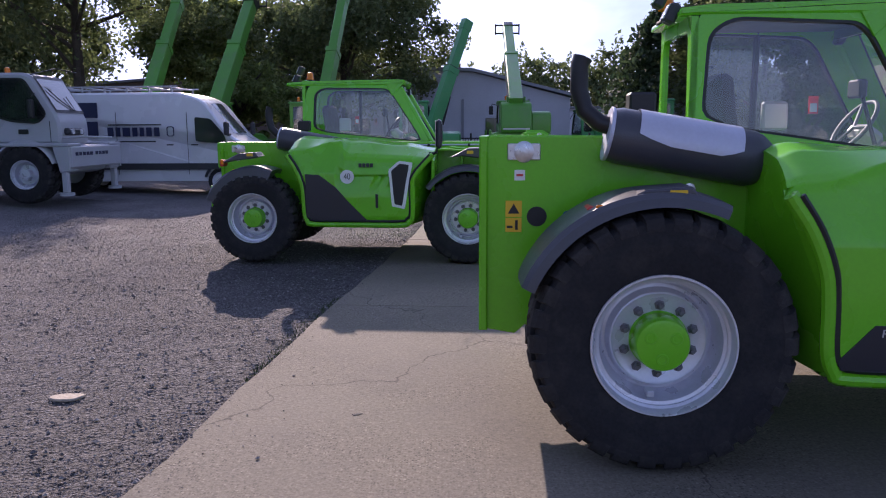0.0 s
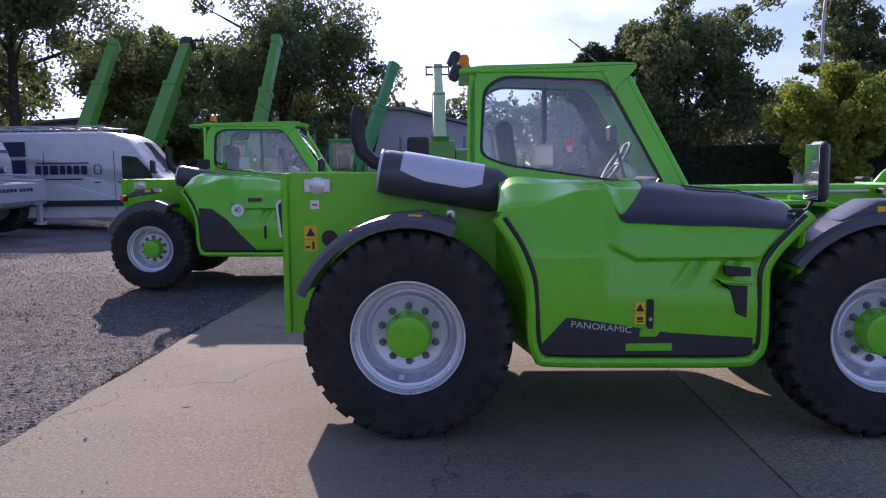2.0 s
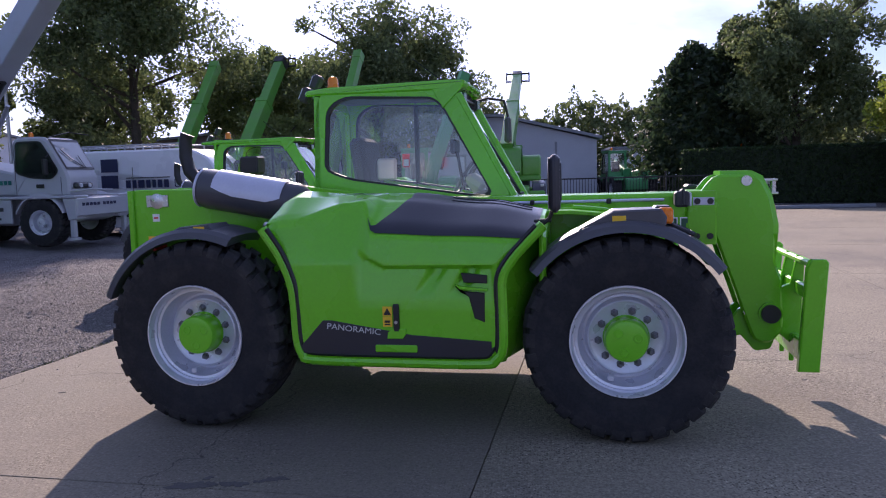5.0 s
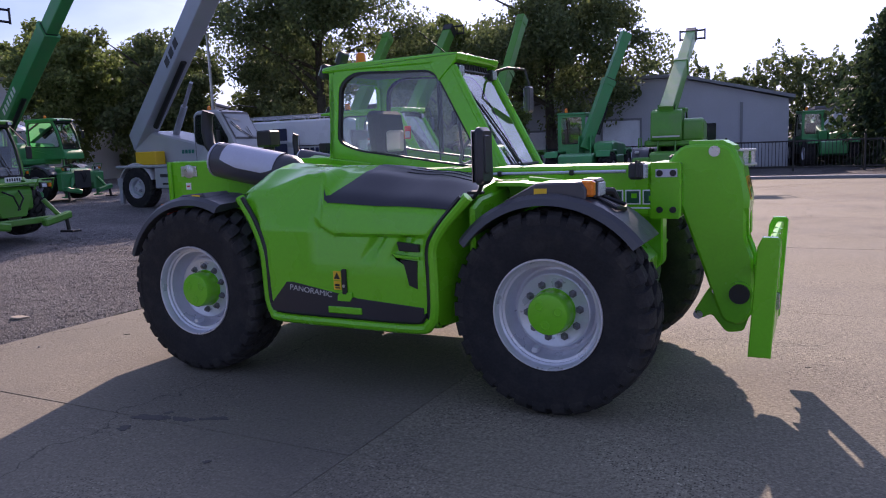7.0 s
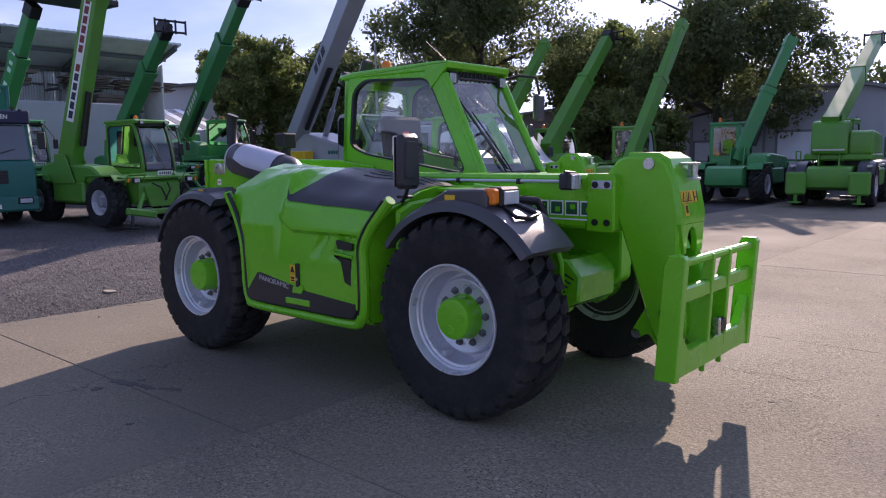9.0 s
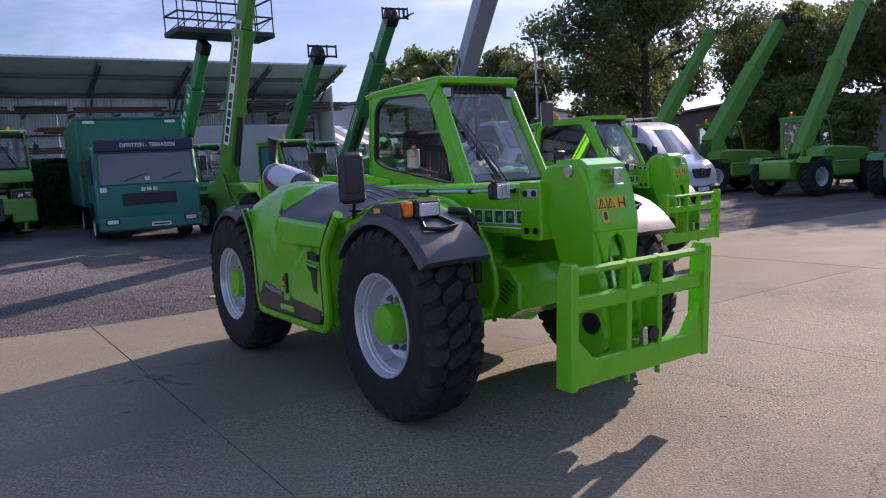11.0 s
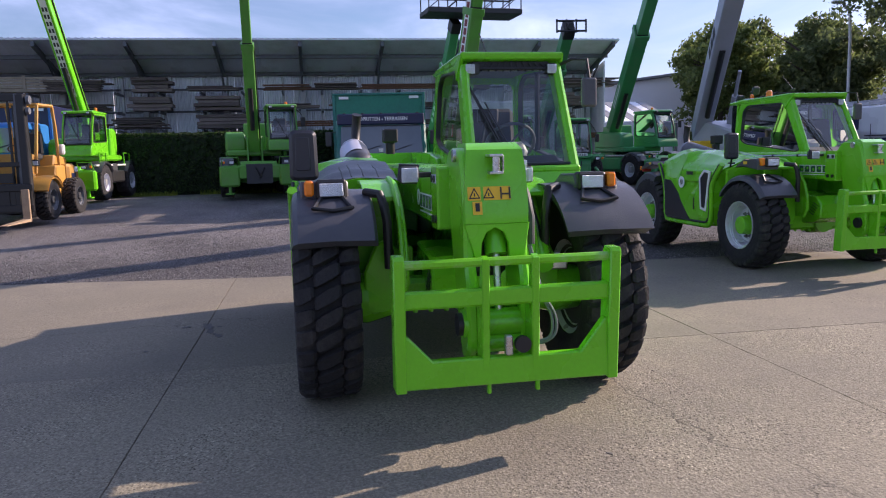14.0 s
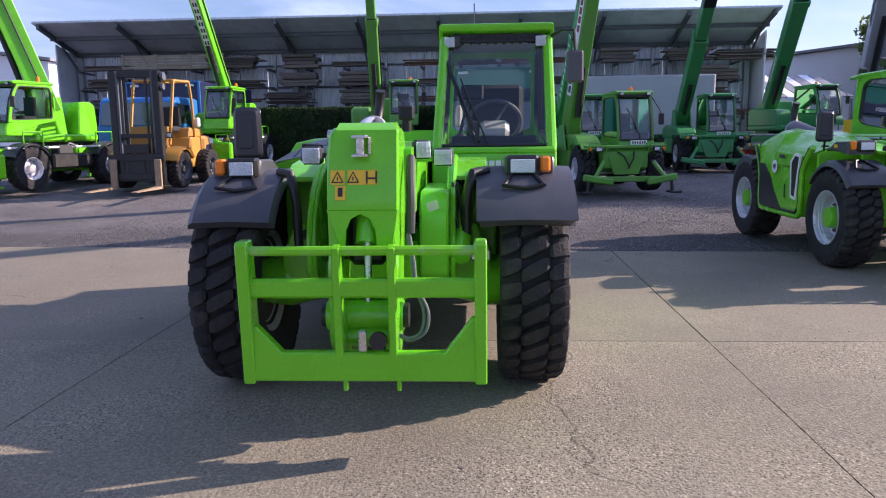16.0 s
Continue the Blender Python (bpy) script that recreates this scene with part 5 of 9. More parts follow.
    rw = Geo().ring([(YR, 1.36), (YL, 1.36), (YL, 2.20), (YR, 2.20)], rounded([(YR + 0.07, 1.5), (YL - 0.07, 1.5), (YL - 0.07, 2.12), (YR + 0.07, 2.12)], 0.06), "x", -0.955, -0.915, ((YR + YL) / 2, 1.8), 64)
    part("rear_frame", rw, GREEN, cab, "green rear frame of the cab")
    g = part("rear_window", Geo().quad((-0.935, YR + 0.06, 1.48), (-0.935, YL - 0.06, 1.48), (-0.935, YL - 0.06, 2.13), (-0.935, YR + 0.06, 2.13)), GLASS, cab, "", 0)
    g.visible_shadow = False
    roof = Geo().prism(rounded([(-1.03 + dxr, 2.195 + dzf), (-1.02 + dxr, 2.235 + dzf), (-0.85, 2.255 + dzf), (0.10 + dxf, 2.268 + dzf), (0.225 + dxf, 2.262 + dzf), (0.215 + dxf, 2.21 + dzf), (0.13 + dxf, 2.19 + dzf)], 0.012, 2), "y", YR - 0.012, YL + 0.012, 0.015)
    part("roof", roof, GREEN, cab, "green cab roof with a front visor")
    for ya in (YR - 0.012, YL - 0.015):
        part("roof_edge", Geo().prism([(0.06 + dxf, 2.06 + dzf), (0.20 + dxf, 2.20 + dzf), (0.225 + dxf, 2.25 + dzf), (0.10 + dxf, 2.22 + dzf), (-0.02 + dxf, 2.2 + dzf)], "y", ya, ya + 0.027, 0.004), GREEN, cab)
    vis = Geo().box((0.15 + dxf, (YR + YL) / 2, 2.16 + dzf), (0.02, 0.60, 0.075), 0.004)
    part("visor_grille", vis, BLACK, cab, "dark grille under the roof visor")
    # white paint stands in for bright sky in the grille's slots
    part("visor_strip", Geo().box((0.163 + dxf, (YR + YL) / 2, 2.137 + dzf), (0.010, 0.50, 0.030), 0.003), WHITE, cab, "white strip painted for the bright sky in the visor grille's slots")
    for k in range(11):
        q = -0.26 + 0.052 * k
        part("grille_bar", Geo().box((0.172 + dxf, (YR + YL) / 2 + q, 2.155 + dzf), (0.012, 0.013, 0.085), 0.003, (q * 190, 0, 0)), BLACK, cab)
    for y in (YR + 0.105, YL - 0.075):
        lamp_unit(cab, 0.215 + dxf, y, 2.135 + dzf, 0.078, 0.085, 0.06, name="work_light", shell=DARK)
    part("beacon", Geo().lathe([(0, 0.05), (0.02, 0.052), (0.03, 0.045), (0.085, 0.043), (0.105, 0.03), (0.112, 0.0)], (-0.985, 0.796, 2.30 + dzf), (0, 0, 1), 20), ORANGE, cab, "orange rotating beacon")
    part("beacon_stem", Geo().cyl((-0.985, 0.796, 2.21 + dzf), (-0.985, 0.796, 2.30 + dzf), 0.018).box((-0.985, 0.78, 2.225), (0.10, 0.16, 0.02), 0.005), BLACK, cab)
    part("aerial", Geo().tube([(0.03, 0.5, 2.27), (-0.08, 0.5, 2.36), (-0.22, 0.5, 2.47)], 0.005, 6).box((0.03, 0.5, 2.272), (0.06, 0.04, 0.02), 0.006), BLACK, cab, "thin black aerial")
    for x, y, z in ((-1.06, 0.62, 2.345), (-1.05, 0.36, 2.215)):
        wl2 = part("rear_work_light", Geo().box((x, y, z), (0.07, 0.10, 0.12), 0.015, (0, 25, 0)), DARK, cab, "dark rear work light")
        part("lens", Geo().box((x - 0.036, y, z + 0.012), (0.008, 0.08, 0.09), 0.002, (0, 25, 0)), LAMP, wl2)
    # wipers
    wp = Geo()
    for y0, y1, t1 in ((0.55, 0.33, 0.72), (0.62, 0.42, 0.62)):
        wp.tube([on_ws(y0, 0.02, 0.02), on_ws((y0 + y1) / 2, t1 * 0.5, 0.03), on_ws(y1, t1, 0.02)], 0.006, 6)
    wp.tube([on_ws(0.56, 0.05, 0.03), on_ws(0.31, 0.80, 0.014)], 0.010, 6)
    part("wiper", wp, BLACK, cab, "black windscreen wipers")
    # inside the cab
    part("cab_floor", Geo().box((-0.2, (YR + YL) / 2, 0.75), (1.45, YL - YR - 0.1, 0.06), 0.01), DARK, cab)
    part("cab_lower", Geo().prism([(-0.96, 0.60), (-0.96, 1.37), (0.57, 1.37), (0.57, 0.60)], "y", YL - 0.05, YL, 0.01).prism([(-0.96, 0.72), (-0.96, 1.37), (0.57, 1.37), (0.57, 0.72)], "y", YR, YR + 0.03, 0.01), GREEN, cab, "green lower cab wall")
    part("cab_step", Geo().prism(rounded([(-0.90, 0.62), (-0.86, 0.40), (-0.76, 0.315), (0.42, 0.315), (0.53, 0.35), (0.57, 0.47), (0.57, 0.62)], 0.03, 3), "y", YL - 0.10, YL - 0.005, 0.02), GREEN, cab, "green step and sill under the cab door")
    seat = part("seat", Geo().box((-0.42, 0.68, 1.25), (0.46, 0.46, 0.14), 0.05), SEAT, cab, "black driver's seat")
    part("backrest", Geo().box((-0.66, 0.68, 1.58), (0.12, 0.44, 0.60), 0.05, (0, -8, 0)), SEAT, seat)
    part("armrest", Geo().box((-0.40, 0.42, 1.45), (0.34, 0.08, 0.06), 0.02), SEAT, seat)
    part("seat_base", Geo().box((-0.42, 0.68, 0.98), (0.36, 0.36, 0.40), 0.03), DARK, seat)
    part("dashboard", Geo().prism([(0.20, 1.30), (0.50, 1.34), (0.53, 1.40), (0.42, 1.46), (0.26, 1.42)], "y", YR + 0.1, YL - 0.1, 0.02), DARK, cab, "dark dashboard")
    part("steering_column", Geo().cyl((0.38, 0.66, 1.25), (0.20, 0.66, 1.52), 0.055, 0.05, seg=14).box((0.24, 0.66, 1.50), (0.16, 0.20, 0.10), 0.03, (0, 35, 0)), CREAM, cab, "pale steering column")
    sw = Geo()
    ring_pts = []
    for k in range(29):
        q = 2 * math.pi * k / 28
        ring_pts.append((0.17 + math.cos(q) * 0.10, 0.66 + math.sin(q) * 0.18, 1.56 + math.cos(q) * 0.15))
    sw.tube(ring_pts, 0.013, 8, False)
    for q in (0.5, 2.6, 4.7):
        sw.tube([(0.17, 0.66, 1.55), (0.17 + math.cos(q) * 0.10, 0.66 + math.sin(q) * 0.18, 1.56 + math.cos(q) * 0.15)], 0.010, 6)
    part("steering_wheel", sw, RACK if variant == 1 else BLACK, cab, "grey steering wheel")
    part("notice", Geo().box((-0.24, YR + 0.032, 1.68), (0.055, 0.003, 0.10), 0), RED, cab, "red and white notice on the glass")
    part("notice_field", Geo().box((-0.24, YR + 0.0285, 1.665), (0.04, 0.003, 0.05), 0), WHITE, cab)
    part("control_box", Geo().box((-0.42, 0.40, 1.62), (0.15, 0.05, 0.17), 0.015), CREAM, cab, "pale control box")
    part("monitor", Geo().box((0.10, 0.50, 1.78), (0.05, 0.16, 0.11), 0.012).cyl((0.18, 0.42, 1.45), (0.12, 0.48, 1.74), 0.012), BLACK, cab, "black monitor on a stalk")
    part("door_pillar", Geo().tube([(-0.33, YL - 0.03, 1.38), (-0.33, YL - 0.03, 2.19)], 0.022, 8), BLACK, cab, "black door pillar")
    for ob in cab.children_recursive:
        if ob.type == "MESH":
            off = ob.matrix_parent_inverse.translation.y + ob.location.y + (ob.parent.location.y if ob.parent is not cab else 0)
            for v in ob.data.vertices:
                s = min(1.0, max(0.0, (v.co.z + ob.location.z - 1.36) / 0.86))
                lo = 0.232 + 0.052 * s
                v.co.y = lo + (v.co.y + off - YR) / (YL - YR) * (1.088 - lo) - off
    part("roof_lining", Geo().box((-0.40, (YR + YL) / 2, 2.185 + dzf), (1.05, YL - YR - 0.1, 0.02), 0.004), DARK, cab)
    # left mirror on its arm
    mr = part("mirror", Geo().box((0.44, 1.225, 1.93), (0.05, 0.12, 0.22), 0.025), PLASTIC, root, "black door mirror on an arm")
    part("mirror_glass", Geo().box((0.412, 1.225, 1.93), (0.004, 0.10, 0.19), 0.001), MIRROR, mr)
    part("mirror_arm", Geo().tube([(0.12, 1.05, 2.15), (0.28, 1.15, 2.20), (0.41, 1.22, 2.18), (0.45, 1.23, 2.0)], 0.012, 8), BLACK, mr)
    # right mirror on the engine cover
    mr = part("mirror", Geo().prism(rounded([(-1.045, 1.335), (-0.855, 1.335), (-0.862, 1.665), (-1.038, 1.665)], 0.045, 5), "x", 0.905, 0.965, 0.022).prism(rounded([(-1.005, 1.40), (-0.905, 1.40), (-0.91, 1.62), (-1.0, 1.62)], 0.02, 3), "x", 0.96, 0.972, 0.006), BONNET, root, "tall black mirror on the engine cover")
    part("mirror_glass", Geo().box((0.900, -0.95, 1.50), (0.004, 0.165, 0.30), 0.001), MIRROR, mr)
    part("mirror_stalk", Geo().tube([(0.83, -0.90, 1.24), (0.90, -0.93, 1.30), (0.94, -0.94, 1.40)], 0.012, 8).box((0.86, -0.90, 1.285), (0.10, 0.05, 0.02), 0.006), BLACK, mr)
    # mudguards
    for sy in (-1, 1):
        ya, yb = (-1.03, -0.56) if sy < 0 else (0.56, 1.03)
        f = part("front_mudguard", arc_fender(base, hub_z, R + 0.055, 143, 38, -1.04, -0.56) if sy < 0 else arc_fender(base, hub_z, R + 0.055, 143, 38, 1.04, 0.56), PLASTIC, root, "dark plastic front mudguard")
        part("lamp_plinth", Geo().prism([(1.06, 1.235), (1.26, 1.34), (1.52, 1.345), (1.55, 1.30), (1.54, 1.21), (1.2, 1.25)], "y", sy * 0.98, sy * 0.70, 0.01), PLASTIC, f, "dark lamp plinth")
        h = lamp_unit(f, 1.585, sy * 0.80, 1.298, 0.180, 0.115, 0.10, name="headlight")
        part("indicator", Geo().box((1.545, sy * 0.928, 1.305), (0.08, 0.055, 0.09), 0.012), ORANGE, f, "orange indicator lamp")
        on_guard = lambda q, yy: (base + math.cos(radians(q)) * (R + 0.088), sy * yy, hub_z + math.sin(radians(q)) * (R + 0.088))
        part("lamp_bracket", Geo().tube([on_guard(74, 0.76), on_guard(58, 0.69), on_guard(56, 0.80), on_guard(58, 0.91), on_guard(74, 0.84), on_guard(76, 0.80), on_guard(74, 0.76)], 0.013, 6), BLACK, f, "black lamp bracket")
        part("plinth_sticker", Geo().box((1.29, sy * 0.982, 1.293), (0.075, 0.003, 0.035), 0), YELLOW, f)
        part("guard_stay", Geo().tube([(1.50, sy * 0.60, 1.27), (1.58, sy * 0.52, 1.26), (1.605, sy * 0.50, 1.20), (1.61, sy * 0.485, 1.10), (1.60, sy * 0.48, 0.82)], 0.027, 10), BLACK, root, "black mudguard stay")
        r = part("rear_mudguard", arc_fender(-base, hub_z, R + 0.05, 158, 66, sy * 1.03, sy * 0.56, drop=0.05 if variant == 1 else 0.13), PLASTIC, root, "dark plastic rear mudguard")
        part("lamp_plinth", Geo().prism([(-1.64, 1.17), (-1.52, 1.235), (-1.42, 1.285), (-1.22, 1.30), (-1.18, 1.25), (-1.3, 1.22), (-1.5, 1.20)], "y", sy * 0.98, sy * 0.72, 0.008), PLASTIC, r, "dark lamp plinth")
        part("plinth_sticker", Geo().box((-1.28, sy * 0.982, 1.27), (0.075, 0.003, 0.032), 0), YELLOW, r)
        part("tail_light", Geo().box((-1.64, sy * 0.86, 1.17), (0.05, 0.14, 0.075), 0.01), RED, r, "red tail light")
        part("side_marker", Geo().box((-1.615, sy * 0.972, 1.19), (0.035, 0.02, 0.06), 0.005), ORANGE, r)
    lamp_unit(root, 1.74, -0.36, 1.372, 0.11, 0.10, 0.09, name="work_light", shell=DARK)
    part("lamp_arm", Geo().box((1.68, -0.27, 1.37), (0.05, 0.10, 0.03), 0.006).tube([(1.70, -0.30, 1.42), (1.70, -0.41, 1.43), (1.70, -0.42, 1.34)], 0.010, 6), BLACK, root)
    lamp_unit(root, 1.62, 0.355, 1.352, 0.115, 0.10, 0.08, name="work_light", shell=DARK)
    lamp_unit(root, 1.86, 0.262, 1.40, 0.09, 0.10, 0.08, yaw=18, name="work_light", shell=DARK)
    part("lamp_arm", Geo().box((1.56, 0.27, 1.34), (0.05, 0.14, 0.03), 0.006), GREEN, root)
    # lift ram and hoses to the left of the boom
    part("lift_ram", Geo().cyl((1.20, 0.50, 1.24), (1.62, 0.455, 0.86), 0.045, seg=14).cyl((1.55, 0.46, 0.92), (1.70, 0.445, 0.80), 0.06, seg=14), GREEN, root, "green lift ram")
    part("ram_plate", Geo().prism(rounded([(1.0, 0.62), (1.0, 1.17), (1.60, 1.17), (1.74, 1.05), (1.74, 0.70), (1.6, 0.62)], 0.04, 3), "y", 0.225, 0.385, 0.012), GREEN, root, "green ram housing beside the boom")
    part("plate_label", Geo().box((1.744, 0.30, 1.09), (0.003, 0.06, 0.05), 0.001, (18, 0, 0)), CREAM, root)
    for k in range(2):
        part("ram_hose", Geo().tube([(1.50, 0.40 + 0.03 * k, 1.20), (1.58, 0.42 + 0.03 * k, 1.05), (1.60, 0.44 + 0.03 * k, 0.90), (1.58, 0.47 + 0.03 * k, 0.80)], 0.008, 6), BLACK, root, "black hose beside the ram")
    part("valve_block", Geo().box((1.60, 0.56, 0.80), (0.08, 0.12, 0.07), 0.01).cyl((1.64, 0.54, 0.84), (1.68, 0.54, 0.86), 0.022), STEEL, root, "steel valve block")
    part("front_cowl", Geo().prism([(-0.98, 0.62), (-0.98, 1.2), (-0.86, 1.25), (-0.40, 1.29), (-0.34, 1.2), (-0.34, 0.62)], "x", 0.84, 0.88, 0.02), GREEN, root, "green front bulkhead")
    part("front_cowl", Geo().prism([(0.34, 0.62), (0.34, 1.24), (0.98, 1.24), (1.0, 0.62)], "x", 0.70, 0.75, 0.02), GREEN, root, "green front bulkhead")
    return root


MACHINE = pose(2.372, 4.129, 0, 0, 0, -4.2)
telehandler(MACHINE, "bright green compact telehandler on concrete, boom lowered, empty carriage", 1)
telehandler(pose(-0.90, 9.70, 0, 0, 0, -4.2), "bright green older telehandler on the gravel, round speed sticker", 2, R=0.545, base=1.265, rr=0.272)


# ---------------------------------------------------------------- machines and vehicles of the yard
YW = wheel_meshes(0.58, 0.42, 0.27, 20, GALV)
TW = wheel_meshes(0.47, 0.28, 0.27, 30, DARK)
VW = wheel_meshes(0.34, 0.22, 0.21, 40, STEEL)
CW = wheel_meshes(0.58, 0.40, 0.27, 24, RIM)
FW = wheel_meshes(0.44, 0.30, 0.21, 26, DARK)
FW["rim"].materials.clear()
FW["rim"].materials.append(RACK)


def yard_wheel(parent, ms, x, y, z, steer=0.0):
    w = part("wheel", ms["rim"], None, parent, "grey steel wheel")
    w.matrix_local = pose(x, y, z, 0, 0, steer + (0 if y < 0 else 180))
    part("tyre", ms["tyre"], None, w, "black rubber tyre")
    part("tread", ms["tread"], None, w)
    part("hub", ms["hub"], None, w)
    return w


def yard_cab(parent, x, y, z, l, w, h, paint, beacon=True, slope=0.32):
    """A glazed cab: sill, pillars, roof, sealed panes, seat and beacon; front towards +x."""
    xa, xb, zb, zt = x - l / 2, x + l / 2, z + 0.42, z + h
    c = part("cab", Geo().prism(rounded([(xa, z), (xa, zb), (xb - 0.02, zb - 0.06), (xb + 0.10, zb - 0.20), (xb + 0.12, z)], [0.03, 0.02, 0.05, 0.06, 0.03], 3), "y", y - w / 2, y + w / 2, 0.03), paint, parent, "painted operator's cab")
    cen = (x - 0.08, (zb + zt) / 2)
    out = rounded([(xa, zb - 0.03), (xa + 0.02, zt), (xb - slope, zt), (xb - slope * 0.35, (zb + zt) / 2), (xb, zb - 0.08)], [0.02, 0.08, 0.06, 0.3, 0.03], 4)
    hole = rounded([(xa + 0.07, zb + 0.03), (xa + 0.08, zt - 0.06), (xb - slope - 0.05, zt - 0.06), (xb - slope * 0.35 - 0.07, (zb + zt) / 2), (xb - 0.09, zb - 0.02)], [0.08, 0.10, 0.08, 0.3, 0.06], 4)
    for s in (-1, 1):
        ya, yb = sorted((y + s * (w / 2 - 0.05), y + s * w / 2))
        part("side_frame", Geo().ring(out, hole, "y", ya, yb, cen, 64), paint, c, "painted side frame")
        part("side_seal", Geo().ring(radial(hole, cen, 64), [(cen[0] + (px - cen[0]) * 0.95, cen[1] + (pz - cen[1]) * 0.94) for px, pz in radial(hole, cen, 64)], "y", ya + 0.006, yb - 0.002, cen, 64), BLACK, c, "black window seal")
        g = part("side_pane", Geo().add([(cen[0] + (px - cen[0]) * 0.97, (ya + yb) / 2, cen[1] + (pz - cen[1]) * 0.97) for px, pz in hole], [tuple(range(len(hole)))]), GLASS_D, c, "tinted side window", 0)
        g.visible_shadow = False
    mid = (xb - slope * 0.35, (zb + zt) / 2)

    def front(v):
        return (xb + (mid[0] - xb) * v * 2, zb - 0.07 + (mid[1] - zb + 0.07) * v * 2) if v < 0.5 else (mid[0] + (xb - slope - mid[0]) * (v - 0.5) * 2, mid[1] + (zt - mid[1]) * (v - 0.5) * 2)

    def screen(u, v):
        fx, fz = front(v)
        return (fx - 0.012, y + (u - 0.5) * (w - 0.10), fz)
    g = part("windscreen", Geo().sheet(screen, 2, 8), GLASS_D, c, "tinted windscreen")
    g.visible_shadow = False
    for s in (-1, 1):
        part("screen_seal", Geo().tube([(front(v / 6)[0] + 0.004, y + s * (w / 2 - 0.075), front(v / 6)[1]) for v in range(7)], 0.020, 6), BLACK, c, "black windscreen seal")
    part("screen_base", Geo().box((xb - 0.01, y, zb - 0.05), (0.05, w - 0.10, 0.05), 0.012), BLACK, c)
    part("roof", Geo().prism(rounded([(xa - 0.05, zt - 0.01), (xa - 0.02, zt + 0.06), (xb - slope, zt + 0.08), (xb - slope + 0.13, zt + 0.05), (xb - slope + 0.12, zt - 0.02)], 0.025, 3), "y", y - w / 2 - 0.02, y + w / 2 + 0.02, 0.02), paint, c, "cab roof")
    part("roof_bars", Geo().box((xb - slope + 0.06, y, zt - 0.045), (0.06, w * 0.88, 0.075), 0.006), BLACK, c, "dark grille under the roof edge")
    part("rear_frame", Geo().ring([(y - w / 2 + 0.03, zb - 0.02), (y + w / 2 - 0.03, zb - 0.02), (y + w / 2 - 0.03, zt), (y - w / 2 + 0.03, zt)], rounded([(y - w / 2 + 0.11, zb + 0.10), (y + w / 2 - 0.11, zb + 0.10), (y + w / 2 - 0.11, zt - 0.09), (y - w / 2 + 0.11, zt - 0.09)], 0.06), "x", xa + 0.012, xa + 0.05, (y, (zb + zt) / 2), 48), paint, c, "painted rear frame")
    g = part("rear_pane", Geo().quad((xa + 0.03, y - w / 2 + 0.08, zb + 0.06), (xa + 0.03, y + w / 2 - 0.08, zb + 0.06), (xa + 0.03, y + w / 2 - 0.08, zt - 0.06), (xa + 0.03, y - w / 2 + 0.08, zt - 0.06)), GLASS_D, c, "tinted rear window", 0)
    g.visible_shadow = False
    part("dashboard", Geo().box((xb - 0.20, y, zb + 0.04), (0.26, w - 0.16, 0.20), 0.05), DARK, c, "dark dashboard")
    part("seat", Geo().box((x - 0.15, y, zb + 0.05), (0.4, 0.4, 0.12), 0.04).box((x - 0.36, y, zb + 0.36), (0.1, 0.4, 0.5), 0.04), SEAT, c, "black seat")
    part("steering_wheel", Geo().cyl((x + 0.30, y, zb - 0.1), (x + 0.18, y, zb + 0.25), 0.025).lathe([(0, 0.17), (0.015, 0.185), (0.03, 0.17), (0.015, 0.155)], (x + 0.17, y, zb + 0.25), (-0.5, 0, 0.85), 20, True), BLACK, c)
    part("wiper", Geo().tube([(xb + 0.02, y + 0.12, zb - 0.02), (mid[0] + 0.04, y - 0.12, mid[1]), (xb - slope * 0.6, y - 0.20, zb + (zt - zb) * 0.68)], 0.012, 5), BLACK, c)
    for s in (-1, 1):
        lamp_unit(c, xb - slope + 0.17, y + s * (w / 2 - 0.12), zt + 0.0, 0.11, 0.08, 0.06, name="work_light")
    if beacon:
        part("beacon", Geo().lathe([(0, 0.055), (0.03, 0.055), (0.12, 0.048), (0.15, 0.0)], (xa + 0.25, y + w / 4, zt + 0.08), (0, 0, 1), 14), ORANGE, c, "orange beacon")
    part("mirror", Geo().box((xb - 0.02, y + w / 2 + 0.17, zb + 0.45), (0.06, 0.14, 0.28), 0.025).tube([(xb - slope, y + w / 2, zt - 0.05), (xb - 0.05, y + w / 2 + 0.14, zb + 0.66), (xb - 0.02, y + w / 2 + 0.17, zb + 0.5)], 0.014, 6), BLACK, c, "black mirror")
    return c


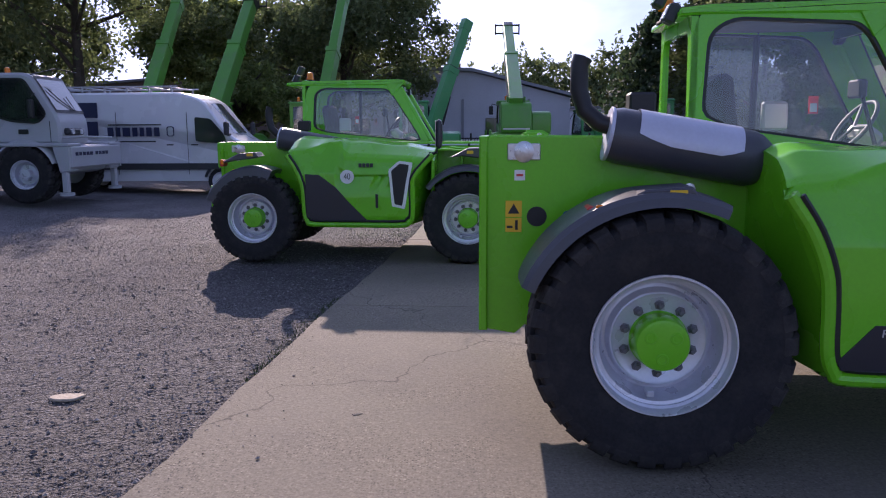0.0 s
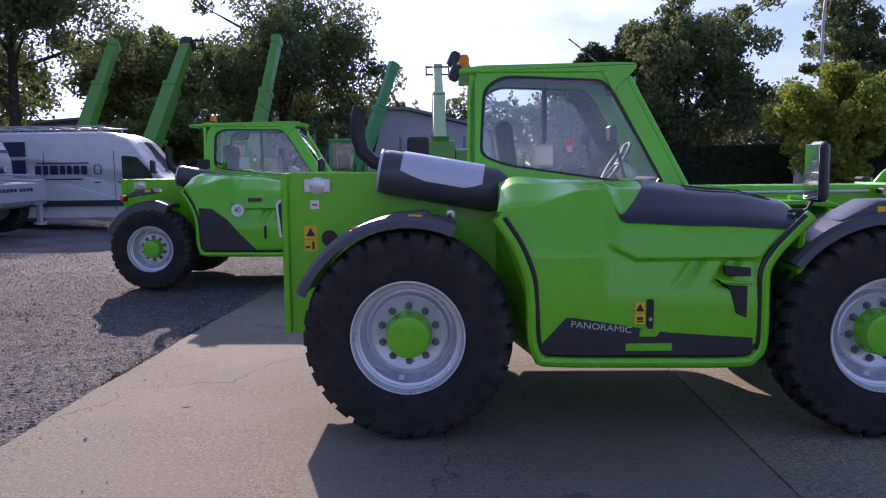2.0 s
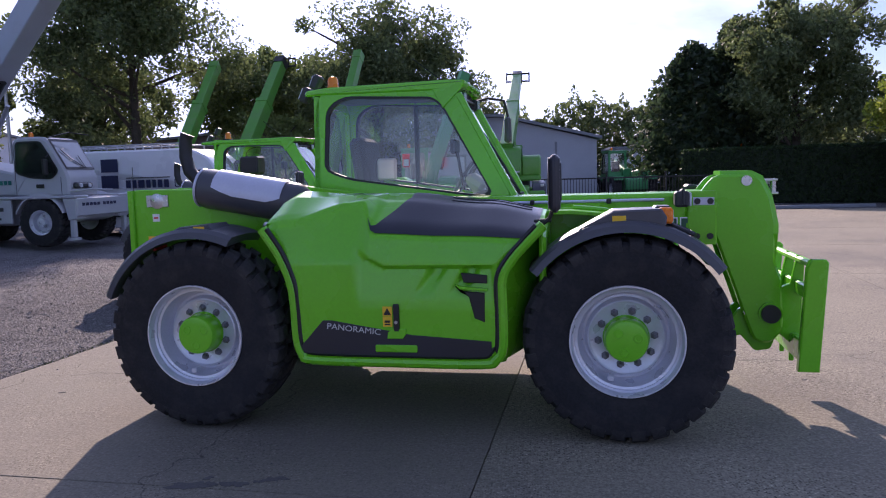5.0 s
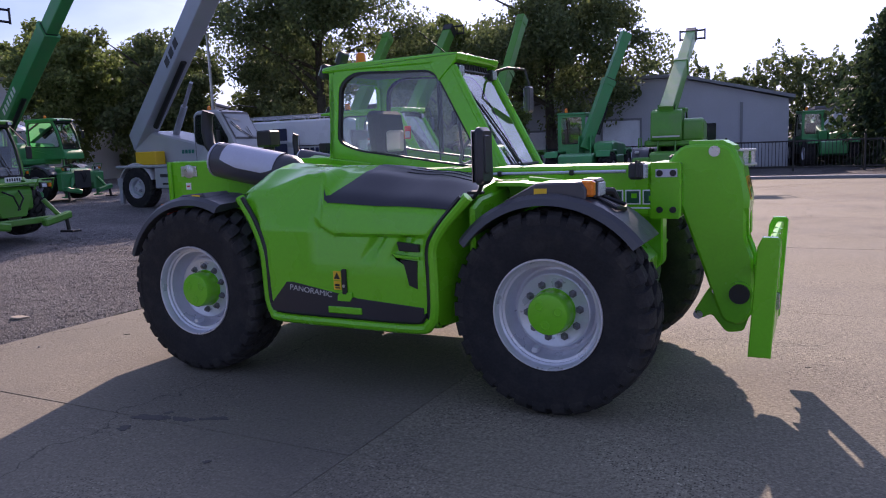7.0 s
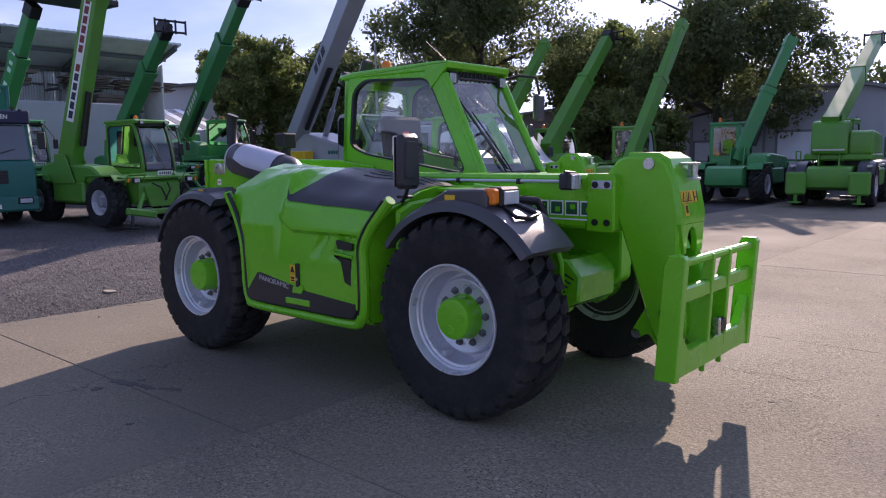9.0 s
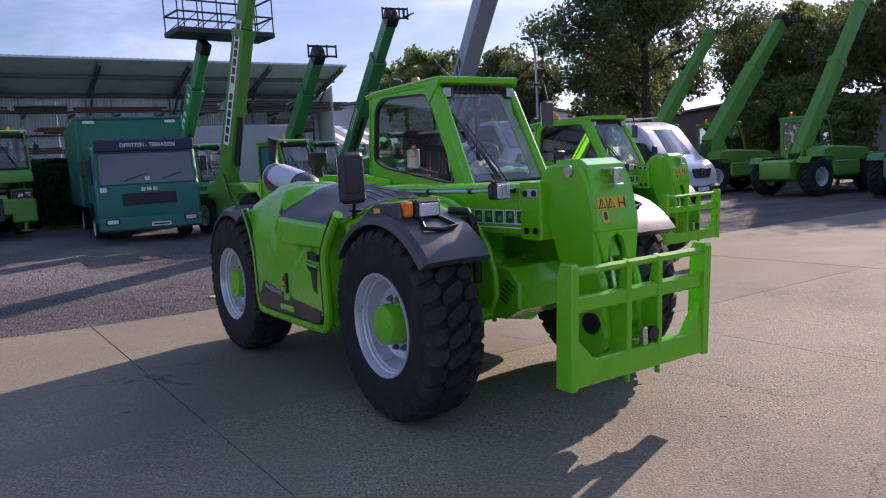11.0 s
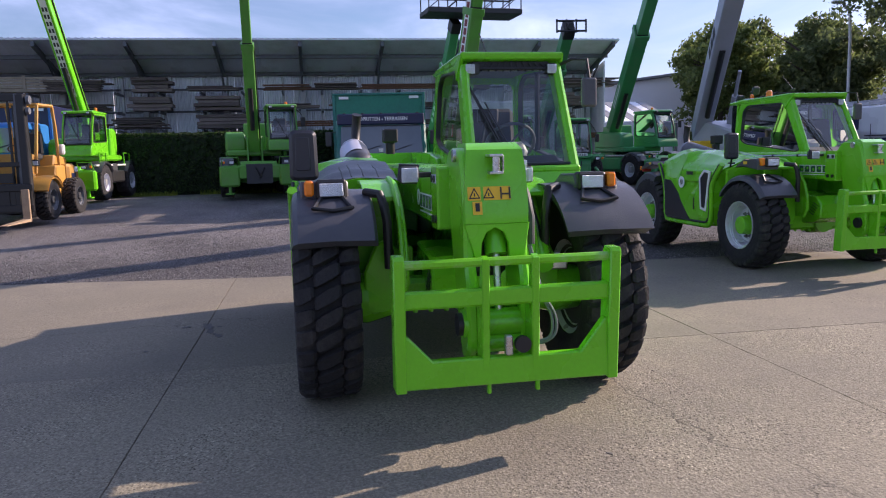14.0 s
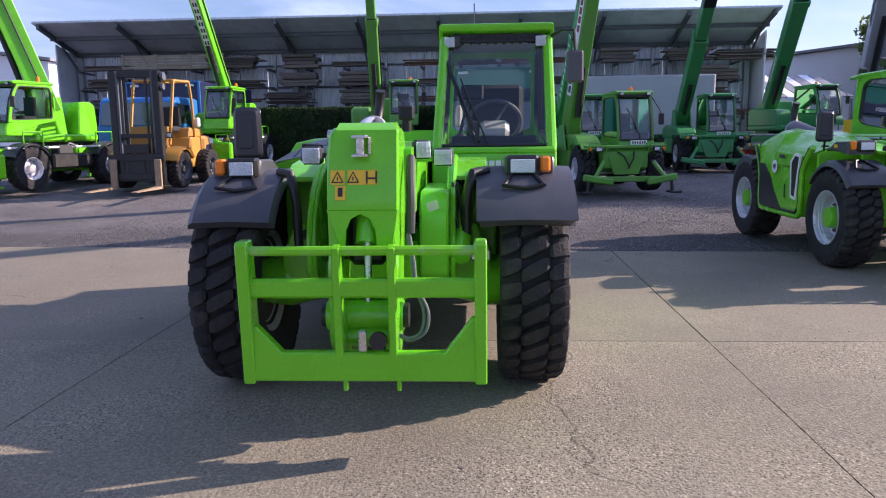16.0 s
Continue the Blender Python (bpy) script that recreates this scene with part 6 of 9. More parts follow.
def raised_boom(parent, a, b, paint, w=0.34, sections=2, marks=0, tool="", ratio=0.6):
    """A raised telescopic boom from a to b (machine coordinates), with collars, ram, chain guard and tool head."""
    a, b = Vector(a), Vector(b)
    d = b - a
    L = d.length
    t = d.normalized()
    side = t.cross(Vector((0, 0, 1))).normalized()
    up = side.cross(t).normalized()

    def sec(g, s0, s1, ww, hh, bev=0.02):
        vs, fs = [], []
        ring = [(-ww + bev, -hh), (ww - bev, -hh), (ww, -hh + bev), (ww, hh - bev), (ww - bev, hh), (-ww + bev, hh), (-ww, hh - bev), (-ww, -hh + bev)]
        for s in (s0, s1):
            vs += [a + t * s + side * p + up * q for p, q in ring]
        fs = [(i, (i + 1) % 8, 8 + (i + 1) % 8, 8 + i) for i in range(8)] + [tuple(range(8))[::-1], tuple(range(8, 16))]
        return g.add(vs, fs)

    cut = L * ratio
    bm = part("boom", sec(Geo(), -0.25, cut, w / 2, w * 0.62), paint, parent, "raised telescopic boom")
    part("collar", sec(Geo(), cut - 0.16, cut + 0.02, w / 2 + 0.022, w * 0.62 + 0.022), paint, bm)
    part("inner_section", sec(Geo(), cut - 0.1, L, w * 0.40, w * 0.50), paint, bm, "inner boom section")
    part("wear_pad", sec(Geo(), cut + 0.02, cut + 0.06, w * 0.42, w * 0.53), BLACK, bm)
    g = Geo()
    g.cyl(a + t * (L * 0.10) - up * (w * 0.62 + 0.10) , a + t * (L * 0.36) - up * (w * 0.62 + 0.03), 0.075, seg=12)
    part("lift_ram", g, BLACK, bm, "black lift ram")
    part("hose_run", Geo().tube([a + t * s * L - side * (w / 2 + 0.02) + up * 0.06 for s in (0.02, 0.25, ratio - 0.02)], 0.022, 6), BLACK, bm, "hydraulic hoses")
    if marks:
        step, hh = 0.22, w * (0.24 if marks > 0 else 0.17)

        def plate(name, s0, s1, half, sd, off, material, text=""):
            base = [a + t * q + up * r + side * sd * (w / 2 + off) for q, r in ((s0, -half), (s1, -half), (s1, half), (s0, half))]
            part(name, Geo().add(base + [q + side * sd * 0.004 for q in base], [(0, 1, 2, 3), (7, 6, 5, 4), (0, 4, 5, 1), (1, 5, 6, 2), (2, 6, 7, 3), (3, 7, 4, 0)]), material, bm, text, 0)
        for sd in ((-1, 1) if tool else ()):
            if marks < 0:
                plate("name_strip", L * 0.20, L * 0.20 + step * abs(marks) + 0.12, w * 0.30, sd, 0.002, WHITE, "white strip of lettering along the boom")
            for k in range(abs(marks)):
                if k % 8 != 6:
                    plate("letter_bar", L * 0.20 + 0.08 + k * step, L * 0.20 + 0.08 + k * step + (0.13 if marks > 0 else 0.17), hh, sd, 0.004 if marks > 0 else 0.007, WHITE if marks > 0 else NAVY if k < 5 else RED_D)
    if marks and not tool:
        def under(name, s0, s1, half, off, material, text=""):
            base = [a + t * q + side * r - up * (w * 0.62 + off) for q, r in ((s0, -half), (s1, -half), (s1, half), (s0, half))]
            part(name, Geo().add(base + [q - up * 0.004 for q in base], [(0, 1, 2, 3), (7, 6, 5, 4), (0, 4, 5, 1), (1, 5, 6, 2), (2, 6, 7, 3), (3, 7, 4, 0)]), material, bm, text, 0)
        if marks < 0:
            under("name_strip", L * 0.22, L * 0.66, w * 0.30, 0.002, WHITE, "white name strip on the boom's near face")
        for k in range(abs(marks)):
            for r in ((-1, 1) if marks < 0 else (0,)):
                s0 = L * 0.24 + (L * 0.40) * k / abs(marks)
                base = [a + t * q + side * p - up * (w * 0.62 + 0.007) for q, p in ((s0, r * w * 0.14 - w * 0.09), (s0 + 0.13, r * w * 0.14 - w * 0.09), (s0 + 0.13, r * w * 0.14 + w * 0.09), (s0, r * w * 0.14 + w * 0.09))]
                part("letter_bar", Geo().add(base + [q - up * 0.004 for q in base], [(0, 1, 2, 3), (7, 6, 5, 4), (0, 4, 5, 1), (1, 5, 6, 2), (2, 6, 7, 3), (3, 7, 4, 0)]), WHITE if marks > 0 else DARK, bm, "", 0)
    # head
    part("boom_head", sec(Geo(), L - 0.10, L + 0.22, w * 0.44, w * 0.56), BLACK if tool in ("forks", "frame", "platform") else paint, bm, "boom head")
    fwd = Vector((t.x, t.y, 0))
    fwd = fwd.normalized() if fwd.length > 0.05 else Vector((1, 0, 0))
    lat = Vector((-fwd.y, fwd.x, 0))
    o = a + t * (L + 0.15)
    if tool in ("forks", "frame"):
        g = Geo()
        g.tube([o, o + fwd * 0.30 + Vector((0, 0, 0.02))], 0.10, 8)
        for z in (0.02, 0.32):
            g.tube([o + fwd * 0.35 - lat * 0.45 + Vector((0, 0, z - 0.15)), o + fwd * 0.35 + lat * 0.45 + Vector((0, 0, z - 0.15))], 0.035, 6)
        for s in (-0.45, -0.15, 0.15, 0.45):
            g.tube([o + fwd * 0.35 + lat * s + Vector((0, 0, -0.18)), o + fwd * 0.35 + lat * s + Vector((0, 0, 0.22))], 0.03, 6)
        part("carriage", g, BLACK, bm, "dark fork carriage")
        if tool == "forks":
            for s in (-0.3, 0.3):
                p0 = o + fwd * 0.38 + lat * s
                part("fork", Geo().tube([p0 + Vector((0, 0, 0.2)), p0 + Vector((0, 0, -0.12)), p0 + fwd * 0.9 + Vector((0, 0, -0.14))], [0.04, 0.045, 0.02], 6), BLACK, bm, "steel fork")
    if tool == "platform":
        pf = part("platform_floor", Geo().box(o + fwd * 0.3 + lat * 0.40 + Vector((0, 0, 0.25)), (1.15, 2.9, 0.16), 0.02), DARK, bm, "dark work platform")
        g = Geo()
        c = o + fwd * 0.3 + lat * 0.40
        for z in (0.75, 1.30):
            pts = [c + Vector((sx * 0.52, sy * 1.42, z)) for sx, sy in ((-1, -1), (1, -1), (1, 1), (-1, 1), (-1, -1))]
            for p, q in zip(pts, pts[1:]):
                g.tube([p, q], 0.030, 6)
        for sx in (-1, 1):
            for k in range(6):
                y = -1.42 + 2.84 * k / 5
                g.tube([c + Vector((sx * 0.52, y, 0.28)), c + Vector((sx * 0.52, y, 1.30))], 0.02, 6)
                if k < 5:
                    g.tube([c + Vector((sx * 0.52, y, 0.30)), c + Vector((sx * 0.52, y + 0.568, 0.75))], 0.014, 5)
        part("platform_rail", g, DARK, pf, "dark guard rails")
        part("platform_sign", Geo().box(c + Vector((0.55, -0.6, 0.26)), (0.01, 0.3, 0.09), 0.002), WHITE, pf)
    return bm


def yard_handler(m, label, a, b, paint=GREEN_B, cab_y=0.45, cab_x=-0.2, cab_z=1.25, rotary=False, tool="", marks=0, stabil=True, w=0.34, ratio=0.6, length=4.2, width=2.15, wheel_y=0.86, group="yard telehandlers with raised boom", cab_h=1.35, beacon=True):
    """A working telehandler with its boom up; a and b are the boom's foot and tip in the world."""
    root = thing("telehandler" if not rotary else "rotary_telehandler", m, label, "telehandler", group)
    inv = m.inverted()
    hx = length / 2
    for sx in (-1, 1):
        for sy in (-1, 1):
            yard_wheel(root, YW, sx * hx * 0.62, sy * wheel_y, 0.575)
        part("axle", Geo().cyl((sx * hx * 0.62, -0.7, 0.575), (sx * hx * 0.62, 0.7, 0.575), 0.11), paint, root)
        for sy in (-1, 1):
            if rotary:
                part("mudguard", arc_fender(sx * hx * 0.62, 0.575, 0.66, 150, 30, sy * (wheel_y + 0.2), sy * (wheel_y - 0.22), n=10), PLASTIC, root, "dark mudguard")
            else:
                part("mudguard", Geo().prism(rounded([(sx * hx * 0.62 - 0.62, 1.02), (sx * hx * 0.62 - 0.50, 1.20), (sx * hx * 0.62 + 0.50, 1.21), (sx * hx * 0.62 + 0.64, 1.08), (sx * hx * 0.62 + 0.62, 1.05), (sx * hx * 0.62 + 0.48, 1.17), (sx * hx * 0.62 - 0.48, 1.16), (sx * hx * 0.62 - 0.58, 1.01)], 0.01, 2), "y", sy * (wheel_y - 0.24), sy * (wheel_y + 0.20), 0.008), paint, root, "flat folded mudguard")
    part("chassis", Geo().prism(rounded([(-hx, 0.55), (-hx, 1.05), (-hx * 0.9, 1.12), (hx * 0.95, 1.10), (hx, 1.0), (hx, 0.62), (hx * 0.8, 0.45), (-hx * 0.8, 0.45)], 0.05, 2), "y", -0.55, 0.55, 0.03), paint, root, "green chassis")
    part("side_tank", Geo().box((0, -0.82, 0.80), (hx * 0.62, 0.42, 0.52), 0.06), paint, root)
    part("side_step", Geo().box((0, 0.82, 0.74), (hx * 0.62, 0.42, 0.40), 0.05), BLACK, root)
    if rotary:
        part("front_plate", Geo().box((hx + 0.06, 0, 0.78), (0.12, width * 0.86, 0.42), 0.04), paint, root, "green front bumper")
        part("front_grille", Geo().box((hx + 0.125, 0, 0.72), (0.02, 0.78, 0.60), 0.01), DARK, root, "dark centre plate")
    else:
        part("front_plate", Geo().prism(rounded([(-0.46, 0.92), (-0.30, 0.46), (0.30, 0.46), (0.46, 0.92)], 0.04, 2), "x", hx - 0.02, hx + 0.05, 0.012), paint, root, "green front cross plate")
        part("stabiliser_beam", Geo().box((hx + 0.16, 0, 0.36), (0.16, width * 0.80, 0.13), 0.02), paint, root, "green stabiliser beam")
        for sy in (-1, 1):
            part("steering_ram", Geo().cyl((hx * 0.86, sy * 0.12, 0.50), (hx * 0.86, sy * 0.60, 0.50), 0.035, seg=10), STEEL, root, "steel steering ram")
    for s in (-1, 1):
        lamp_unit(root, hx + 0.16, s * width * 0.33, 1.08, 0.16, 0.12, 0.08, name="headlight")
        part("indicator", Geo().box((hx + 0.10, s * width * 0.42, 1.08), (0.07, 0.06, 0.08), 0.01), ORANGE, root)
        part("lamp_guard", Geo().tube([(hx + 0.08, s * width * 0.24, 1.0), (hx + 0.20, s * width * 0.25, 1.22), (hx + 0.20, s * width * 0.44, 1.22), (hx + 0.08, s * width * 0.45, 1.0)], 0.016, 6), paint, root)
        if stabil:
            st = part("stabiliser", Geo().box((hx + 0.35, s * width * 0.36, 0.36), (0.16, width * 0.34, 0.16), 0.03, (s * 10, 0, 0)).cyl((hx + 0.2, s * width * 0.28, 0.78), (hx + 0.35, s * width * 0.40, 0.40), 0.05), paint, root, "green stabiliser leg")
            part("pad", Geo().box((hx + 0.38, s * width * 0.50, 0.06), (0.36, 0.26, 0.05), 0.015).cyl((hx + 0.38, s * width * 0.48, 0.06), (hx + 0.36, s * width * 0.47, 0.36), 0.04), BLACK, st, "dark foot plate")
    if not rotary:
        np_ = part("number_plate", Geo().box((cab_x + 0.86, cab_y + 0.02, cab_z + 0.10), (0.014, 0.42, 0.11), 0.004), WHITE, root, "white number plate under the windscreen")
        for k in range(6):
            part("plate_bar", Geo().box((cab_x + 0.869, cab_y - 0.13 + 0.06 * k, cab_z + 0.10), (0.004, 0.032, 0.062), 0), BLACK, np_)
        part("step_bar", Geo().box((hx * 0.98, 0, 1.14), (0.22, width * 0.94, 0.05), 0.012), paint, root, "green bar before the windscreen")
        part("axle_housing", Geo().cyl((hx * 0.62, -0.45, 0.56), (hx * 0.62, 0.45, 0.56), 0.17, seg=14).box((hx * 0.80, 0, 0.60), (0.30, 0.62, 0.26), 0.05), BLACK, root, "oily dark axle housing")
    la, lb = inv @ Vector(a), inv @ Vector(b)
    if rotary:
        part("slew_ring", Geo().cyl((0, 0, 1.08), (0, 0, 1.26), 0.55, seg=28), BLACK, root, "dark slewing ring")
        part("turret", Geo().box((-0.1, -0.05, 1.36), (2.1, 1.75, 0.20), 0.05), paint, root, "green turret deck")
        part("counterweight", Geo().prism(rounded([(-1.30, 1.44), (-1.34, 1.62), (-1.28, 2.28), (-1.10, 2.38), (-0.70, 2.36), (-0.62, 1.44)], 0.06, 3), "y", -0.30, 0.62, 0.03), paint, root, "green rear counterweight")
        part("warning_strip", Geo().box((-1.335, 0.16, 1.56), (0.02, 0.80, 0.05), 0.004), CREAM, root)
        for sy in (-1, 1):
            part("deck_rail", Geo().box((0, sy * width * 0.44, 1.12), (length * 0.92, 0.10, 0.06), 0.012), CREAM, root, "pale rail along the deck")
        for sx in (-1, 1):
            for sy in (-1, 1):
                part("stabiliser_box", Geo().box((sx * (hx + 0.05), sy * width * 0.36, 0.66), (0.26, width * 0.24, 0.62), 0.05).cyl((sx * (hx + 0.05), sy * width * 0.36, 0.16), (sx * (hx + 0.05), sy * width * 0.36, 0.40), 0.05).cyl((sx * (hx + 0.05), sy * width * 0.36, 0.12), (sx * (hx + 0.05), sy * width * 0.36, 0.16), 0.15), paint, root, "green stabiliser housing")
            part("deck_hoop", Geo().tube([(sx * 0.9, width * 0.44, 1.12), (sx * 0.9, width * 0.44, 1.52), (sx * 1.5, width * 0.44, 1.52), (sx * 1.5, width * 0.44, 1.12)], 0.022, 6), paint, root, "green hoop rail on the deck")
        part("engine_hood", Geo().prism(rounded([(-1.15, 1.42), (-1.15, 2.0), (-0.95, 2.1), (0.55, 2.0), (0.70, 1.85), (0.70, 1.42)], 0.08, 3), "y", -0.92, -0.30, 0.05), paint, root, "green engine hood")
    else:
        part("engine_hood", Geo().prism(rounded([(-hx * 0.55, 1.0), (-hx * 0.55, 1.42), (-hx * 0.35, 1.5), (hx * 0.45, 1.40), (hx * 0.6, 1.22), (hx * 0.6, 1.0)], 0.08, 3), "y", -1.0, -0.38, 0.05), paint, root, "green engine hood")
    yard_cab(root, cab_x, cab_y, cab_z - (0.0 if rotary else 0.2), 1.45, 0.92, cab_h + (0 if rotary else 0.15), paint, beacon)
    foot = Geo()
    for s in (-1, 1):
        foot.prism([(la.x - 0.40, min(1.0, la.z - 0.3)), (la.x - 0.22, la.z + 0.18), (la.x + 0.18, la.z + 0.18), (la.x + 0.55, min(1.0, la.z - 0.3))], "y", la.y + s * (w / 2 + 0.05) - 0.02, la.y + s * (w / 2 + 0.05) + 0.02, 0.006)
    part("boom_mount", foot, paint, root, "green boom bracket")
    raised_boom(root, la, lb, paint, w=w, tool=tool, marks=marks, ratio=ratio)
    part("battery_box", Geo().box((hx * 0.1, 0.85, 1.05), (0.5, 0.3, 0.25), 0.03), DARK, root)
    part("hoses", Geo().tube([(hx, -0.2, 1.0), (hx + 0.18, -0.1, 0.9), (hx + 0.16, 0.05, 0.62)], 0.02, 6).tube([(hx, 0.2, 1.0), (hx + 0.2, 0.12, 0.85), (hx + 0.16, 0.0, 0.60)], 0.02, 6), BLACK, root)
    return root


yard_handler(standing(-13.9, 3.02, 2, 0.86), "green rotary telehandler before the hedge, boom raised upright", (-13.15, 3.0, 1.95), (-11.75, 2.93, 6.0), GREEN_B, 0.80, 1.0, 1.42, True, "", 0, False, ratio=0.62, width=2.45, wheel_y=0.95)
yard_handler(standing(-14.6, -1.55, -9, 0.83), "bright green rotary telehandler beside the forklift, boom raised", (-14.7, -1.42, 2.25), (-11.6, -2.05, 7.3), GREEN, 0.40, 1.05, 1.42, True, "", -13, False, ratio=0.70)
yard_handler(standing(-10.3, -4.85, -22, 0.86), "bright green rotary telehandler at the yard's edge, boom raised", (-10.35, -4.75, 2.3), (-9.6, -6.2, 7.2), GREEN, 0.30, 1.0, 1.42, True, "", 9, False, w=0.46, ratio=0.75, length=4.4)
yard_handler(standing(-9.5, 8.45, 3, 0.875), "green telehandler with stabilisers down, lettered boom raised", (-9.6, 7.72, 1.48), (-8.4, 8.05, 5.6), GREEN_B, 0.42, 0.85, 1.12, False, "frame", -14, True, w=0.36, ratio=0.80)
yard_handler(standing(-15.5, 9.0, 0, 0.92), "green telehandler carrying a railed work platform overhead", (-14.8, 8.45, 1.8), (-12.6, 8.62, 5.0), GREEN_D, 0.45, 0.2, 1.12, False, "platform", 10, False, w=0.34, ratio=0.7, beacon=False)
yard_handler(standing(-15.6, 13.0, -6, 0.93), "dark green telehandler with an empty fork frame raised", (-16.2, 12.62, 1.95), (-12.3, 11.93, 4.9), GREEN_D, 0.30, 0.9, 1.1, False, "frame", 0, True, w=0.40, ratio=0.72, beacon=False)
yard_handler(standing(-17.5, 16.75, 8, 0.93), "dark green rotary telehandler with forks raised high", (-17.9, 16.25, 2.2), (-12.6, 14.85, 6.25), GREEN_D, 0.45, 1.0, 1.42, True, "forks", 6, True, w=0.46, ratio=0.75, length=4.6)
yard_handler(standing(2.4, 24.3, 90), "green rotary telehandler seen from behind, pale boom raised", (2.25, 23.4, 2.35), (2.49, 29.3, 5.25), GREEN_B, 0.15, 0.3, 1.3, True, "frame", 0, False, w=0.42, ratio=0.55, length=4.4, cab_h=1.08)
yard_handler(standing(-0.4, 24.6, 88), "green telehandler seen from behind, slim boom raised", (-0.35, 23.8, 1.5), (0.75, 24.6, 4.75), GREEN_D, 0.5, 0.2, 1.1, False, "", 0, False, w=0.30)
yard_handler(standing(-3.9, 25.0, 80), "green telehandler among others, boom raised", (-3.95, 24.0, 1.4), (-3.4, 27.0, 6.0), GREEN_B, 0.5, 0.2, 1.1, False, "", 0, False, w=0.36)
yard_handler(standing(-7.4, 25.6, 70), "green telehandler with a dark tool frame on its raised boom", (-7.5, 24.9, 1.9), (-7.1, 29.0, 6.2), GREEN_B, 0.5, 0.2, 1.1, False, "frame", 0, False, w=0.46)
yard_handler(standing(-9.9, 25.5, 75), "green telehandler beside the van, boom raised", (-9.4, 24.0, 2.0), (-9.5, 28.0, 6.0), GREEN_B, 0.5, 0.2, 1.1, False, "", 0, False, w=0.40)
yard_handler(standing(7.6, 37.5, 100), "dark green telehandler behind the metal fence", (7.6, 37.0, 1.4), (7.4, 39.8, 1.9), GREEN_D, 0.5, 0.2, 1.1, False, "", 0, False, w=0.3)
yard_handler(standing(13.0, 38.0, 170), "green telehandler parked behind the fence", (14.0, 38.0, 1.5), (10.9, 38.3, 1.7), GREEN_D, 0.5, 0.2, 1.1, False, "", 0, False, w=0.3)


